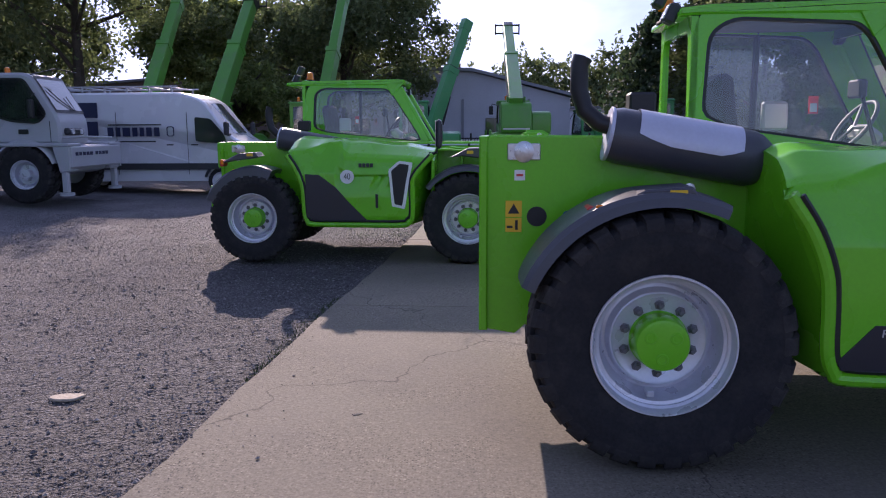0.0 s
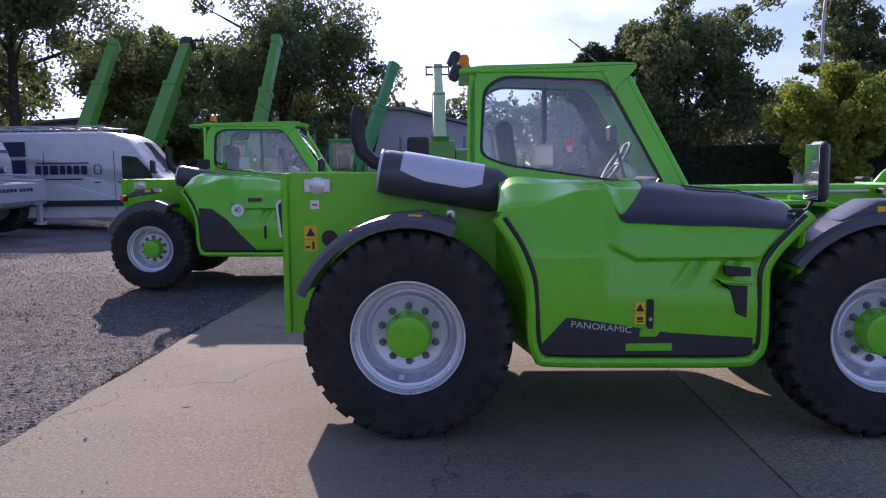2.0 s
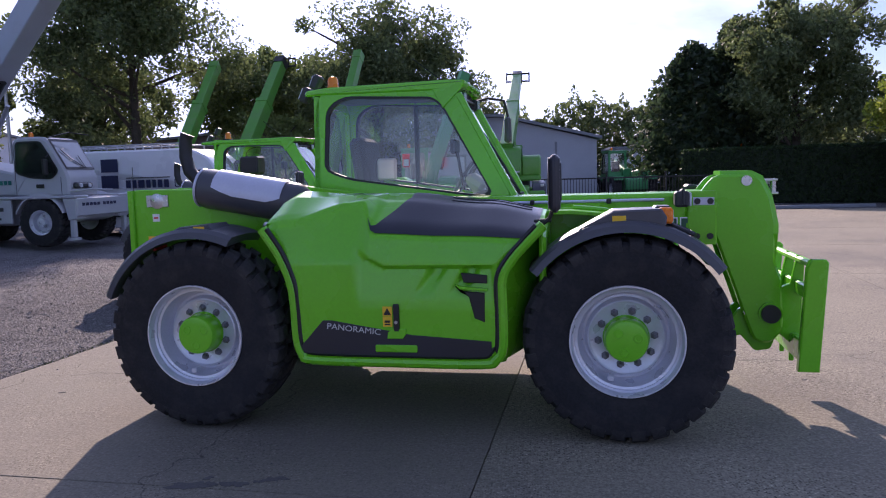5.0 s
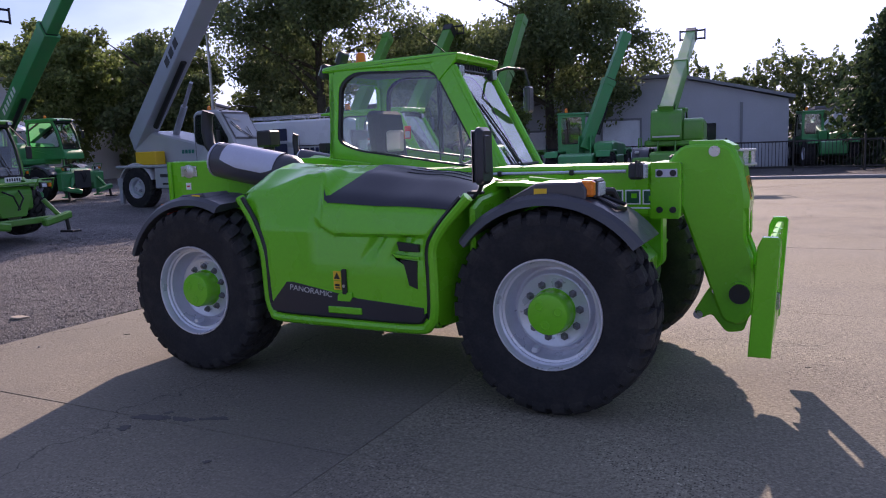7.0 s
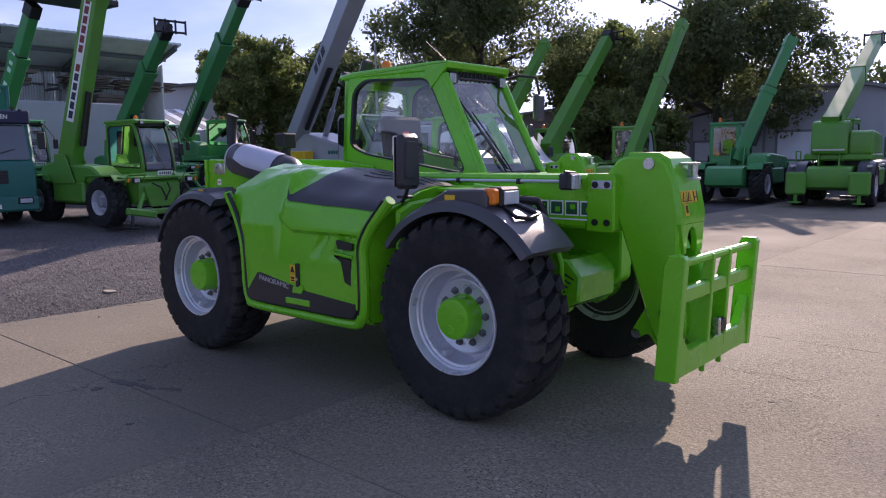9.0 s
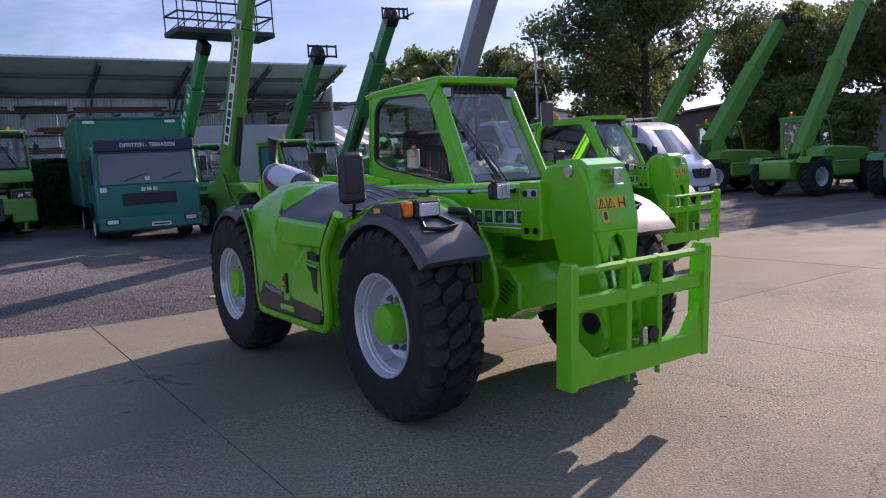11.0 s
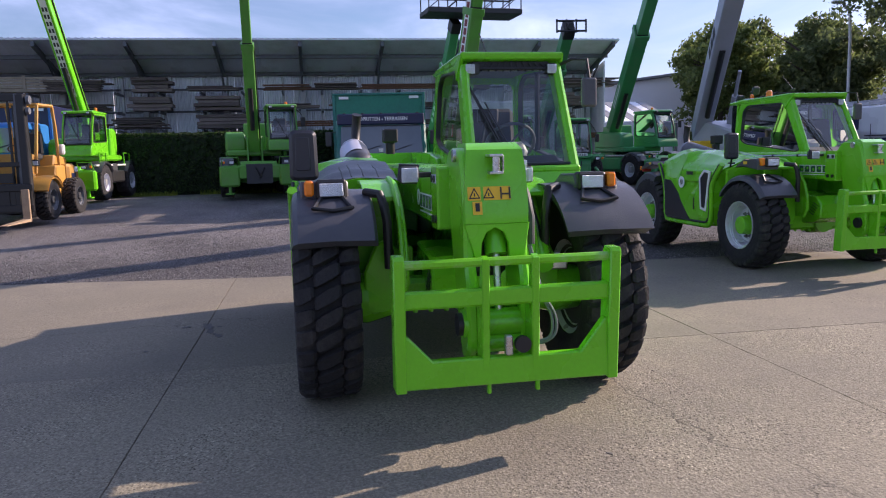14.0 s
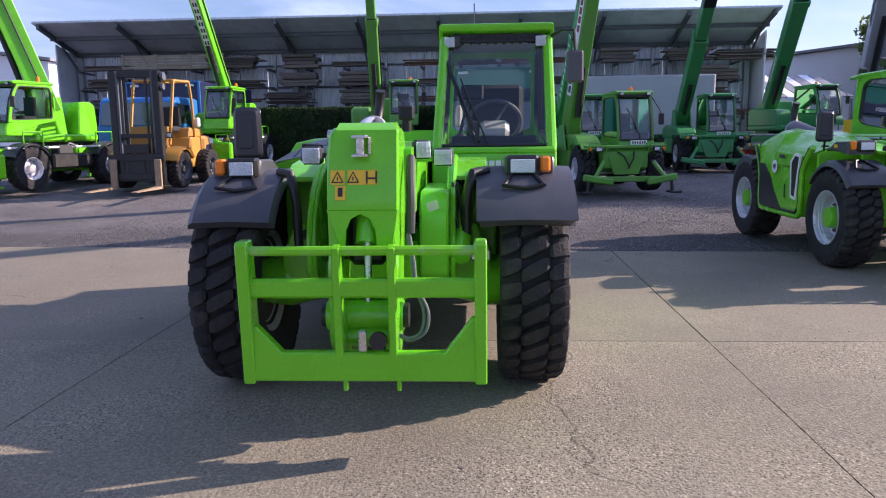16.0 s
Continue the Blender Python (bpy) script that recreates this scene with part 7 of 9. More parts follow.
# ---------------------------------------------------------------- lorries
def lorry(m, label, cab_paint, box_paint, box_len=6.0, w=2.25, cab_h=2.5, box_h=3.15, box_w=2.5, sign=True):
    root = thing("lorry", m, label, "lorry")
    for x in (-1.35, -1.4 - box_len * 0.72):
        for s in (-1, 1):
            yard_wheel(root, TW, x, s * (w / 2 - 0.16), 0.465).scale = (0.86, 1, 1)
    part("chassis", Geo().box((-box_len / 2 - 0.9, 0, 0.72), (box_len + 1.2, 0.9, 0.22), 0.02), BLACK, root)
    cab = part("cab", Geo().prism(rounded([(-1.85, 0.62), (-1.85, cab_h - 0.02), (-0.45, cab_h), (-0.22, cab_h - 0.10), (-0.06, 1.55), (0, 1.45), (0, 0.55), (-0.75, 0.5), (-0.80, 1.0), (-1.80, 1.0)], [0.05, 0.1, 0.1, 0.12, 0.05, 0.05, 0.06, 0.05, 0.1, 0.05], 3), "y", -w / 2, w / 2, 0.05), cab_paint, root, "painted lorry cab")
    g = part("windscreen", Geo().prism(rounded([(-w / 2 + 0.10, 1.50), (w / 2 - 0.10, 1.50), (w / 2 - 0.14, cab_h - 0.18), (-w / 2 + 0.14, cab_h - 0.18)], 0.06, 3), "x", 0, 0.02, 0.004), GLASS_M, cab, "dark windscreen")
    g.matrix_local = pose(-0.045 + 0.02, 0, 1.56, 0, -10, 0) @ pose(0, 0, -1.56)
    part("grille", Geo().box((0.01, 0, 1.12), (0.03, w * 0.52, 0.30), 0.01), DARK, cab, "dark radiator grille")
    for k in range(4):
        part("grille_bar", Geo().box((0.032, 0, 1.02 + 0.07 * k), (0.012, w * 0.50, 0.016), 0.003), BLACK, cab)
    part("bumper", Geo().box((0.03, 0, 0.50), (0.20, w, 0.34), 0.05), cab_paint if sign else DARK, root, "front bumper")
    for s in (-1, 1):
        lamp_unit(root, 0.15, s * (w / 2 - 0.28), 0.58, 0.30, 0.15, 0.10, name="headlight")
        mr = part("mirror", Geo().box((-0.15, s * (w / 2 + 0.18), 1.95), (0.08, 0.16, 0.40), 0.03).tube([(-0.25, s * w / 2, 2.15), (-0.15, s * (w / 2 + 0.16), 2.12)], 0.014, 6), DARK, cab, "dark mirror")
        p = part("side_window", Geo().prism([(-1.2, 1.55), (-0.28, 1.55), (-0.42, cab_h - 0.25), (-1.15, cab_h - 0.25)], "y", s * (w / 2 + 0.002), s * (w / 2 + 0.008), 0), mat_dark_glass, cab, "dark side window")
    part("number_plate", Geo().box((0.14, 0.18, 0.46), (0.012, 0.42, 0.10), 0.003), WHITE, root, "blank pale number plate")
    part("plate_bars", Geo().box((0.148, 0.18, 0.46), (0.003, 0.34, 0.04), 0), DARK, root)
    if sign:
        sb = part("sign_board", Geo().box((-0.08, 0, cab_h - 0.03), (0.14, w * 0.96, 0.30), 0.03), NAVY, cab, "navy sign board above the windscreen")
        words("OPRITTEN - TERRASSEN", 0.140, WHITE, sb, pose(-0.005, 0.06, cab_h - 0.03, 90, 0, 90), "lettering", 0.002, "white words on the sign board", 0.002, 0.80)
        block_letters(cab, pose(0.035, 0, 1.36, 90, 0, 90), 3, 0.09, STEEL, "emblem_bars", "", 0.3, 1.1)
        part("badge", Geo().box((0.02, -0.02, 1.62), (0.02, 0.12, 0.10), 0.01), STEEL, cab)
        part("sticker", Geo().box((0.012, -w / 2 + 0.16, 1.38), (0.005, 0.14, 0.12), 0), WHITE, cab)
        for k in range(5):
            part("marker_lamp", Geo().box((-0.03, -w * 0.4 + w * 0.2 * k, cab_h + 0.13), (0.05, 0.06, 0.03), 0.01), DARK, sb)
    bx = part("box_body", Geo().prism(rounded([(-box_len - 1.95, 0.95), (-box_len - 1.95, box_h), (-1.95, box_h), (-1.95, 0.95)], 0.06, 2), "y", -box_w / 2, box_w / 2, 0.03), box_paint, root, "tall covered load body")
    for s in (-1, 1):
        part("corner_post", Geo().box((-1.935, s * (box_w / 2 - 0.03), (0.95 + box_h) / 2), (0.05, 0.08, box_h - 0.95), 0.01), cab_paint, bx)
        part("corner_label", Geo().box((-1.905, s * (box_w / 2 - 0.30), box_h - 0.14), (0.006, 0.26, 0.08), 0), WHITE, bx)
    part("top_rail", Geo().box((-1.93, 0, box_h - 0.03), (0.06, box_w, 0.06), 0.01), cab_paint, bx)
    part("wiper", Geo().tube([(0.03, -0.5, 1.60), (-0.03, 0.0, 1.75)], 0.01, 5).tube([(0.03, 0.3, 1.60), (-0.03, 0.75, 1.75)], 0.01, 5), BLACK, cab)
    return root


lorry(standing(-9.75, 5.94, -9) @ Matrix.Diagonal((1, 0.97, 0.87, 1)), "dark teal lorry with a covered body and navy sign board", TEAL, TEAL_L, 4.2, box_h=3.36)
lorry(standing(-13.2, -3.75, -5) @ Matrix.Diagonal((1, 1.0, 0.88, 1)), "blue truck with a dark covered body behind the forklift", BLUE, NAVY, 5.0, 2.2, 2.4, 3.0, 2.3, False)


def trailer():
    m = standing(-20.3, 12.6, 82)
    root = thing("box_trailer", m, "long white box trailer behind the telehandlers", "trailer")
    part("box_body", Geo().box((0, 0, 2.12), (4.6, 2.4, 2.15), 0.05), CRANEW, root, "white box body")
    part("skirt_rail", Geo().box((0, -1.21, 1.02), (4.6, 0.03, 0.10), 0.005), DARK, root)
    for x in (-1.6, -0.5):
        for s in (-1, 1):
            yard_wheel(root, TW, x, s * 1.0, 0.465)
    part("chassis", Geo().box((0, 0, 0.85), (4.5, 1.0, 0.24), 0.02), BLACK, root)
    part("support_leg", Geo().box((1.8, -0.7, 0.42), (0.12, 0.12, 0.84), 0.01), BLACK, root)


trailer()


# ---------------------------------------------------------------- van
def van():
    root = thing("panel_van", standing(-4.4, 19.25, -2), "white panel van with a long roof rack on dusty ground", "van")
    prof = rounded([(-6.3, 0.34), (-6.3, 2.30), (-6.15, 2.47), (-1.85, 2.48), (-1.34, 2.28), (-0.64, 1.42), (-0.18, 1.20), (-0.02, 0.98), (0.02, 0.50), (-0.10, 0.34)], [0.05, 0.15, 0.1, 0.35, 0.22, 0.18, 0.20, 0.12, 0.1, 0.05], 5)
    n = len(prof)

    def skin(u, v):
        k = u * n
        i = int(k + 1e-6) % n
        x, z = prof[i]
        s = -1 + 2 * v
        half = 0.99 - 0.10 * max(0.0, (z - 1.25) / 1.25) ** 1.6 - 0.16 * max(0.0, (x + 0.75) / 0.75) ** 2
        edge = 1 - abs(s)
        drop = 0.055 * (1 - min(1.0, edge / 0.10)) ** 2
        top = max(0.0, min(1.0, (z - 0.9) / 0.6))
        return (x - 0.10 * s * s * max(0.0, min(1.0, (x + 1.4) / 1.2)), s * half, z - drop * top)
    part("body", Geo().sheet(skin, n, 24), VANW, root, "white panel body", 35)
    for v, nm in ((0.0, 1), (1.0, -1)):
        pts = [skin(k / n, v) for k in range(n)]
        part("side_panel", Geo().add(pts, [tuple(range(n))[::nm]]), VANW, root, "white side panel", 0)
    tint = lambda yy, k, d=0.0: (-1.275 + 0.60 * k + d, yy, 2.225 - 0.735 * k + d * 0.7)
    ws = Geo().sheet(lambda u, v: tint((u - 0.5) * (1.50 + 0.22 * v), v, 0.012 - 0.10 * (2 * u - 1) ** 2 * 0.9), 10, 8)
    part("windscreen", ws, GLASS_M, root, "dark sloped windscreen")
    for s in (-1, 1):
        y = s * 0.975
        part("cab_window", Geo().prism(rounded([(-1.52, 1.30), (-0.76, 1.24), (-0.82, 1.46), (-1.14, 1.84), (-1.52, 1.88)], 0.06, 3), "y", y - 0.04, y + s * 0.012, 0.002), mat_dark_glass, root, "dark cab side window")
        part("rub_strip", Geo().box((-3.3, s * 0.992, 0.70), (5.5, 0.02, 0.15), 0.008), DARK, root, "dark rubbing strip")
        for x in (-1.55, -2.15):
            part("door_handle", Geo().box((x, s * 0.995, 1.22), (0.17, 0.03, 0.03), 0.008), DARK, root)
        for x in (-1.72, -3.45):
            part("door_gap", Geo().box((x, s * 0.985, 1.25), (0.010, 0.012, 1.5), 0), DARK, root)
        part("mirror", Geo().box((-0.72, s * 1.12, 1.60), (0.10, 0.18, 0.32), 0.04).box((-0.70, s * 1.0, 1.46), (0.08, 0.16, 0.06), 0.02), DARK, root, "dark mirror")
        hl = part("headlight", Geo().prism(rounded([(s * 0.42, 0.94), (s * 0.80, 1.00), (s * 0.78, 1.22), (s * 0.60, 1.16)], 0.04, 3), "x", -0.24, 0.0, 0.02), LAMP, root, "clear slanted headlight")
        hl.matrix_local = pose(-0.03, 0, -0.06, 0, -14, 0)
        for x in (-0.95, -4.75):
            yard_wheel(root, VW, x, s * 0.86, 0.335)
            part("wheel_arch", arc_fender(x, 0.335, 0.42, 165, 15, s * 1.0, s * 0.7, n=12), DARK, root)
    part("grille", Geo().prism(rounded([(-0.34, 0.80), (0.34, 0.80), (0.40, 1.06), (-0.40, 1.06)], 0.06, 3), "x", -0.06, 0.030, 0.01), DARK, root, "dark grille")
    part("badge", Geo().lathe([(0, 0.09), (0.012, 0.09), (0.012, 0.075), (0, 0.075)], (0.035, 0, 0.94), (1, 0, 0), 24), STEEL, root, "round steel badge")
    part("bumper", Geo().box((-0.08, 0, 0.46), (0.24, 1.72, 0.32), 0.09), DARK, root, "dark bumper")
    part("number_plate", Geo().box((0.045, 0, 0.48), (0.01, 0.50, 0.11), 0.003), WHITE, root, "blank pale number plate")
    rk = part("roof_rack", Geo().tube([(-6.1, -0.72, 2.60), (-2.0, -0.72, 2.62)], 0.02, 6), GALV, root, "steel roof rack")
    part("rack_rail", Geo().tube([(-6.1, 0.72, 2.60), (-2.0, 0.72, 2.62)], 0.02, 6), GALV, rk)
    for k in range(8):
        part("cross_bar", Geo().tube([(-6.0 + 0.55 * k, -0.78, 2.60), (-6.0 + 0.55 * k, 0.78, 2.60)], 0.018, 6).box((-6.0 + 0.55 * k, -0.72, 2.53), (0.04, 0.04, 0.14), 0.005).box((-6.0 + 0.55 * k, 0.72, 2.53), (0.04, 0.04, 0.14), 0.005), GALV, rk)
    # company name as plain bars, with small print
    x = -3.70
    for wd in (0.20, 0.17, 0.24, 0.18, 0.16, 0.19, 0.19):
        part("name_bar", Geo().box((x + wd / 2, -0.982, 1.53), (wd - 0.055, 0.014, 0.215), 0.001), NAVY, root)
        x += wd
    part("name_frame", Geo().ring([(-2.22, 1.42), (-2.04, 1.42), (-2.04, 1.66), (-2.22, 1.66)], [(-2.20, 1.44), (-2.06, 1.44), (-2.06, 1.64), (-2.20, 1.64)], "y", -0.992, -0.978, (-2.13, 1.54), 16), NAVY, root)
    part("small_print", Geo().box((-3.0, -0.982, 1.30), (1.0, 0.014, 0.035), 0), DARK, root)
    part("small_print", Geo().box((-3.0, -0.975, 1.70), (1.3, 0.014, 0.030), 0), DARK, root)
    for z in (2.05, 1.60):
        part("side_poster", Geo().box((-4.15, -0.962 if z > 2 else -0.98, z), (0.50, 0.02, 0.36), 0), NAVY, root, "dark picture panel on the van's side")


van()


# ---------------------------------------------------------------- white rotary crane
def white_crane():
    m = standing(-9.6, 16.0, -3)
    root = thing("mobile_crane", m, "white rotary crane truck with its grey boom raised", "crane")
    inv = m.inverted()
    for x in (-1.4, 1.4):
        for s in (-1, 1):
            yard_wheel(root, CW, x, s * 0.86, 0.575)
    part("carrier", Geo().prism(rounded([(-2.1, 0.62), (-2.1, 1.15), (2.25, 1.15), (2.30, 1.0), (2.2, 0.62), (1.9, 0.55), (0.8, 0.50), (-0.8, 0.50)], 0.06, 2), "y", -0.62, 0.62, 0.03), CRANEW, root, "white carrier frame")
    for s in (-1, 1):
        part("deck", Geo().box((0.12, s * 0.84, 1.16), (4.46, 0.50, 0.07), 0.02), CRANEW, root, "white deck plate")
        part("skirt", Geo().box((0.0, s * 1.04, 0.84), (1.35, 0.06, 0.56), 0.02), CRANEW, root, "white side skirt")
        part("skirt_bars", Geo().box((0.0, s * 1.074, 0.90), (0.95, 0.006, 0.09), 0), DARK, root)
        part("skirt_slot", Geo().box((0.0, s * 1.074, 0.68), (0.80, 0.006, 0.05), 0), BLACK, root)
        part("front_skirt", Geo().prism([(2.02, 1.12), (2.34, 1.12), (2.34, 0.66), (2.14, 0.62)], "y", s * 1.02, s * 1.07, 0.01), CRANEW, root, "white front skirt")
        part("leg_foot", Geo().box((2.20, s * 0.98, 0.44), (0.12, 0.12, 0.44), 0.02).cyl((2.20, s * 0.98, 0.16), (2.20, s * 0.98, 0.22), 0.14), CRANEW, root, "white outrigger leg")
        for x in (-1.4, 1.4):
            part("mudguard", arc_fender(x, 0.575, 0.68, 160, 20, s * 1.07, s * 0.66, n=12), CRANEW, root, "white mudguard")
        part("outrigger", Geo().box((2.20, s * 0.85, 0.74), (0.20, 0.4, 0.24), 0.03), CRANEW, root, "white outrigger")
        part("outrigger", Geo().box((-2.05, s * 0.85, 0.74), (0.20, 0.4, 0.24), 0.03).box((-2.05, s * 0.98, 0.42), (0.12, 0.12, 0.60), 0.02), CRANEW, root, "white outrigger")
    part("turret", Geo().prism(rounded([(-1.9, 1.2), (-1.9, 1.95), (-1.45, 2.15), (-0.7, 2.0), (0.7, 1.68), (0.8, 1.2)], 0.1, 3), "y", -0.55, 0.85, 0.05), CRANEW, root, "white turret")
    part("crate", Geo().box((-1.0, -0.85, 1.38), (0.75, 0.36, 0.36), 0.02), YELLOW, root, "yellow box on the deck")
    block_letters(root, pose(0.1, -0.565, 1.52, 90, 0, 0), 4, 0.10, TEAL, "emblem_bars", "", 0.3, 0.9)
    part("boom_ram", Geo().cyl((-0.9, 0.0, 1.9), (-0.15, -0.30, 2.75), 0.09, seg=12).cyl((-0.15, -0.30, 2.75), (0.35, -0.50, 3.35), 0.05, seg=10), GALV, root, "pale lift ram beside the boom")
    cabp = rounded([(0.70, 1.18), (0.73, 2.45), (0.88, 2.56), (1.50, 2.56), (1.68, 2.48), (2.08, 1.80), (2.15, 1.62), (2.16, 1.36), (2.12, 1.18)], [0.04, 0.1, 0.1, 0.10, 0.10, 0.08, 0.06, 0.06, 0.05], 4)
    cb = part("cab", Geo().prism(cabp, "y", -0.98, 0.12, 0.05), CRANEW, root, "white sloped driver's cab")
    for s in (-1, 1):
        ys = -0.98 if s < 0 else 0.12
        win = rounded([(0.84, 1.74), (0.88, 2.43), (1.50, 2.43), (1.90, 1.76), (1.72, 1.60), (1.2, 1.64)], 0.09, 4)
        part("side_seal", Geo().prism(inset(win, -0.03), "y", ys - 0.03, ys + s * 0.008, 0.003), BLACK, cb, "black window seal")
        part("side_window", Geo().prism(win, "y", ys - 0.03, ys + s * 0.014, 0.003), mat_dark_glass, cb, "dark curved side window")
        part("door_gap", Geo().box((0.79, ys + s * 0.002, 1.80), (0.012, 0.006, 1.15), 0).box((1.96, ys + s * 0.002, 1.42), (0.012, 0.006, 0.4), 0), DARK, cb)
    part("door_handle", Geo().box((1.42, -0.99, 1.42), (0.20, 0.03, 0.09), 0.01), BLACK, cb, "black door handle")
    part("lamp_cluster", Geo().box((2.20, -0.55, 1.42), (0.14, 0.60, 0.14), 0.04), DARK, cb, "dark lamp cluster")
    part("screen_surround", Geo().sheet(lambda u, v: (1.66 + 0.43 * v + 0.010, -0.95 + 1.04 * u, 2.50 - 0.72 * v + 0.008), 2, 2), BLACK, cb)
    ws = Geo().sheet(lambda u, v: (1.70 + 0.36 * v + 0.018, -0.90 + 0.94 * u, 2.43 - 0.60 * v + 0.014), 2, 2)
    part("windscreen", ws, GLASS_M, cb, "sky-bright sloped windscreen")
    part("front_beam", Geo().box((2.28, 0, 0.92), (0.16, 2.06, 0.44), 0.03), CRANEW, root, "white front beam")
    for k in range(9):
        part("beam_bars", Geo().box((2.364, -0.80 + 0.14 * k + (0.08 if k > 4 else 0), 0.98), (0.006, 0.10, 0.07), 0), NAVY, root)
    part("wiper", Geo().tube([(2.10, -0.30, 1.84), (1.98, -0.62, 2.06), (1.86, -0.80, 2.26)], 0.012, 5).tube([(2.10, -0.25, 1.84), (1.95, -0.30, 2.12)], 0.010, 5), BLACK, cb, "black windscreen wiper")
    part("mirror", Geo().box((1.72, -1.17, 1.86), (0.10, 0.14, 0.36), 0.04).tube([(1.70, -0.98, 2.16), (1.72, -1.14, 2.08)], 0.014, 6).tube([(1.66, -0.98, 2.52), (1.9, -0.5, 2.66), (2.0, 0.1, 2.62)], 0.012, 6), BLACK, cb, "black mirror and grab wire")
    part("beacon", Geo().lathe([(0, 0.055), (0.03, 0.055), (0.12, 0.048), (0.15, 0.0)], (0.90, -0.5, 2.56), (0, 0, 1), 14), ORANGE, cb, "orange beacon")
    for y in (-0.72, -0.40):
        part("headlight", Geo().cyl((2.26, y, 1.42), (2.29, y, 1.42), 0.055, seg=16), LAMP, cb, "round headlight")
    part("grab_rail", Geo().tube([(2.2, -1.0, 1.30), (2.6, -0.9, 1.32), (3.0, -0.6, 1.30)], 0.022, 6), CRANEW, root, "white grab rail")
    la, lb = inv @ Vector((-11.4, 15.75, 2.1)), inv @ Vector((-4.05, 12.4, 7.75))
    raised_boom(root, la, lb, CRANEB, w=0.45, tool="", ratio=0.72)
    o = la + (lb - la) * 0.31
    t = (lb - la).normalized()
    side = t.cross(Vector((0, 0, 1))).normalized()
    up = side.cross(t)
    for k in range(3):
        for sd in (-1, 1):
            c = o + t * (0.34 * k) + side * 0.227 * sd
            base = [c - up * 0.12, c - up * 0.12 + t * 0.24, c + up * 0.12 + t * 0.24, c + up * 0.12]
            part("boom_mark", Geo().add(base + [q + side * sd * 0.006 for q in base], [(0, 1, 2, 3), (7, 6, 5, 4), (0, 4, 5, 1), (1, 5, 6, 2), (2, 6, 7, 3), (3, 7, 4, 0)]), DARK, root, "dark bar of lettering on the boom", 0)


white_crane()


# ---------------------------------------------------------------- forklift
def forklift():
    m = standing(-10.15, -1.98, -7)
    root = thing("forklift", m, "old ochre forklift truck with a tall dark mast", "forklift")
    for x in (0.65, -1.0):
        for s in (-1, 1):
            yard_wheel(root, FW, x, s * 0.66, 0.435)
    part("counterweight", Geo().prism(rounded([(-1.62, 0.42), (-1.66, 0.75), (-1.60, 1.12), (-1.35, 1.20), (-0.95, 1.18), (-0.95, 0.42)], 0.08, 3), "y", -0.60, 0.60, 0.06), OCHRE, root, "ochre cast counterweight")
    part("engine_hood", Geo().prism(rounded([(-1.30, 1.15), (-1.28, 1.36), (-0.55, 1.40), (-0.45, 1.15)], 0.05, 3), "y", -0.46, 0.46, 0.04), OCHRE, root, "ochre engine hood")
    part("frame", Geo().prism(rounded([(-1.0, 0.42), (-1.0, 1.16), (-0.40, 1.16), (-0.30, 0.78), (0.50, 0.78), (0.82, 1.02), (0.92, 0.46)], 0.06, 3), "y", -0.52, 0.52, 0.03), OCHRE, root, "ochre main frame")
    part("dash_panel", Geo().prism([(0.62, 0.85), (0.58, 1.40), (0.66, 1.42), (0.78, 0.95)], "y", -0.46, 0.46, 0.02), OCHRE, root, "ochre front panel")
    part("side_label", Geo().box((-1.25, 0.607, 0.92), (0.30, 0.006, 0.10), 0.001), NAVY, root, "dark bar of lettering on the counterweight")
    part("corner_label", Geo().box((-1.42, 0.607, 1.06), (0.22, 0.006, 0.12), 0.001), WHITE, root)
    for s in (-1, 1):
        part("mudguard", arc_fender(0.65, 0.435, 0.50, 150, 25, s * 0.82, s * 0.45, n=12), OCHRE, root, "ochre mudguard")
        part("guard_post", Geo().tube([(0.66, s * 0.48, 1.0), (0.30, s * 0.48, 2.46)], 0.036, 6), OCHRE, root, "ochre overhead guard post")
        part("guard_post", Geo().tube([(-0.72, s * 0.48, 1.16), (-0.66, s * 0.48, 2.0), (-0.55, s * 0.48, 2.48)], 0.036, 6), OCHRE, root, "ochre overhead guard post")
        part("guard_rail", Geo().tube([(0.30, s * 0.48, 2.47), (-0.55, s * 0.48, 2.49)], 0.036, 6), OCHRE, root, "ochre overhead guard rail")
        mast = part("mast_rail", Geo().box((1.17, s * 0.55, 1.36), (0.16, 0.07, 2.50), 0.012).box((1.10, s * 0.50, 1.36), (0.03, 0.14, 2.50), 0.006).box((1.24, s * 0.50, 1.36), (0.03, 0.14, 2.50), 0.006), BLACK, root, "dark steel channel of the mast")
        part("inner_rail", Geo().box((1.17, s * 0.42, 1.40), (0.12, 0.06, 2.45), 0.008).box((1.12, s * 0.38, 1.40), (0.025, 0.10, 2.45), 0.005), RACK, mast, "worn inner mast channel")
        part("fork", Geo().box((1.40, s * 0.52, 0.36), (0.06, 0.15, 0.66), 0.01).prism([(1.38, 0.03), (2.55, 0.03), (2.55, 0.045), (1.38, 0.09)], "y", s * 0.52 - 0.075, s * 0.52 + 0.075, 0.004), FORK, root, "tan rusted steel fork")
        part("lift_ram", Geo().cyl((1.06, s * 0.30, 0.35), (1.06, s * 0.30, 1.75), 0.045, seg=12).cyl((1.06, s * 0.30, 1.75), (1.06, s * 0.30, 2.4), 0.025, seg=10), DARK, root, "dark lift ram")
        part("mast_chain", Geo().box((1.16, s * 0.24, 1.55), (0.025, 0.05, 1.9), 0.004), BLACK, root, "dark lift chain")
        lamp_unit(root, 0.86, s * 0.56, 1.22, 0.14, 0.14, 0.08)
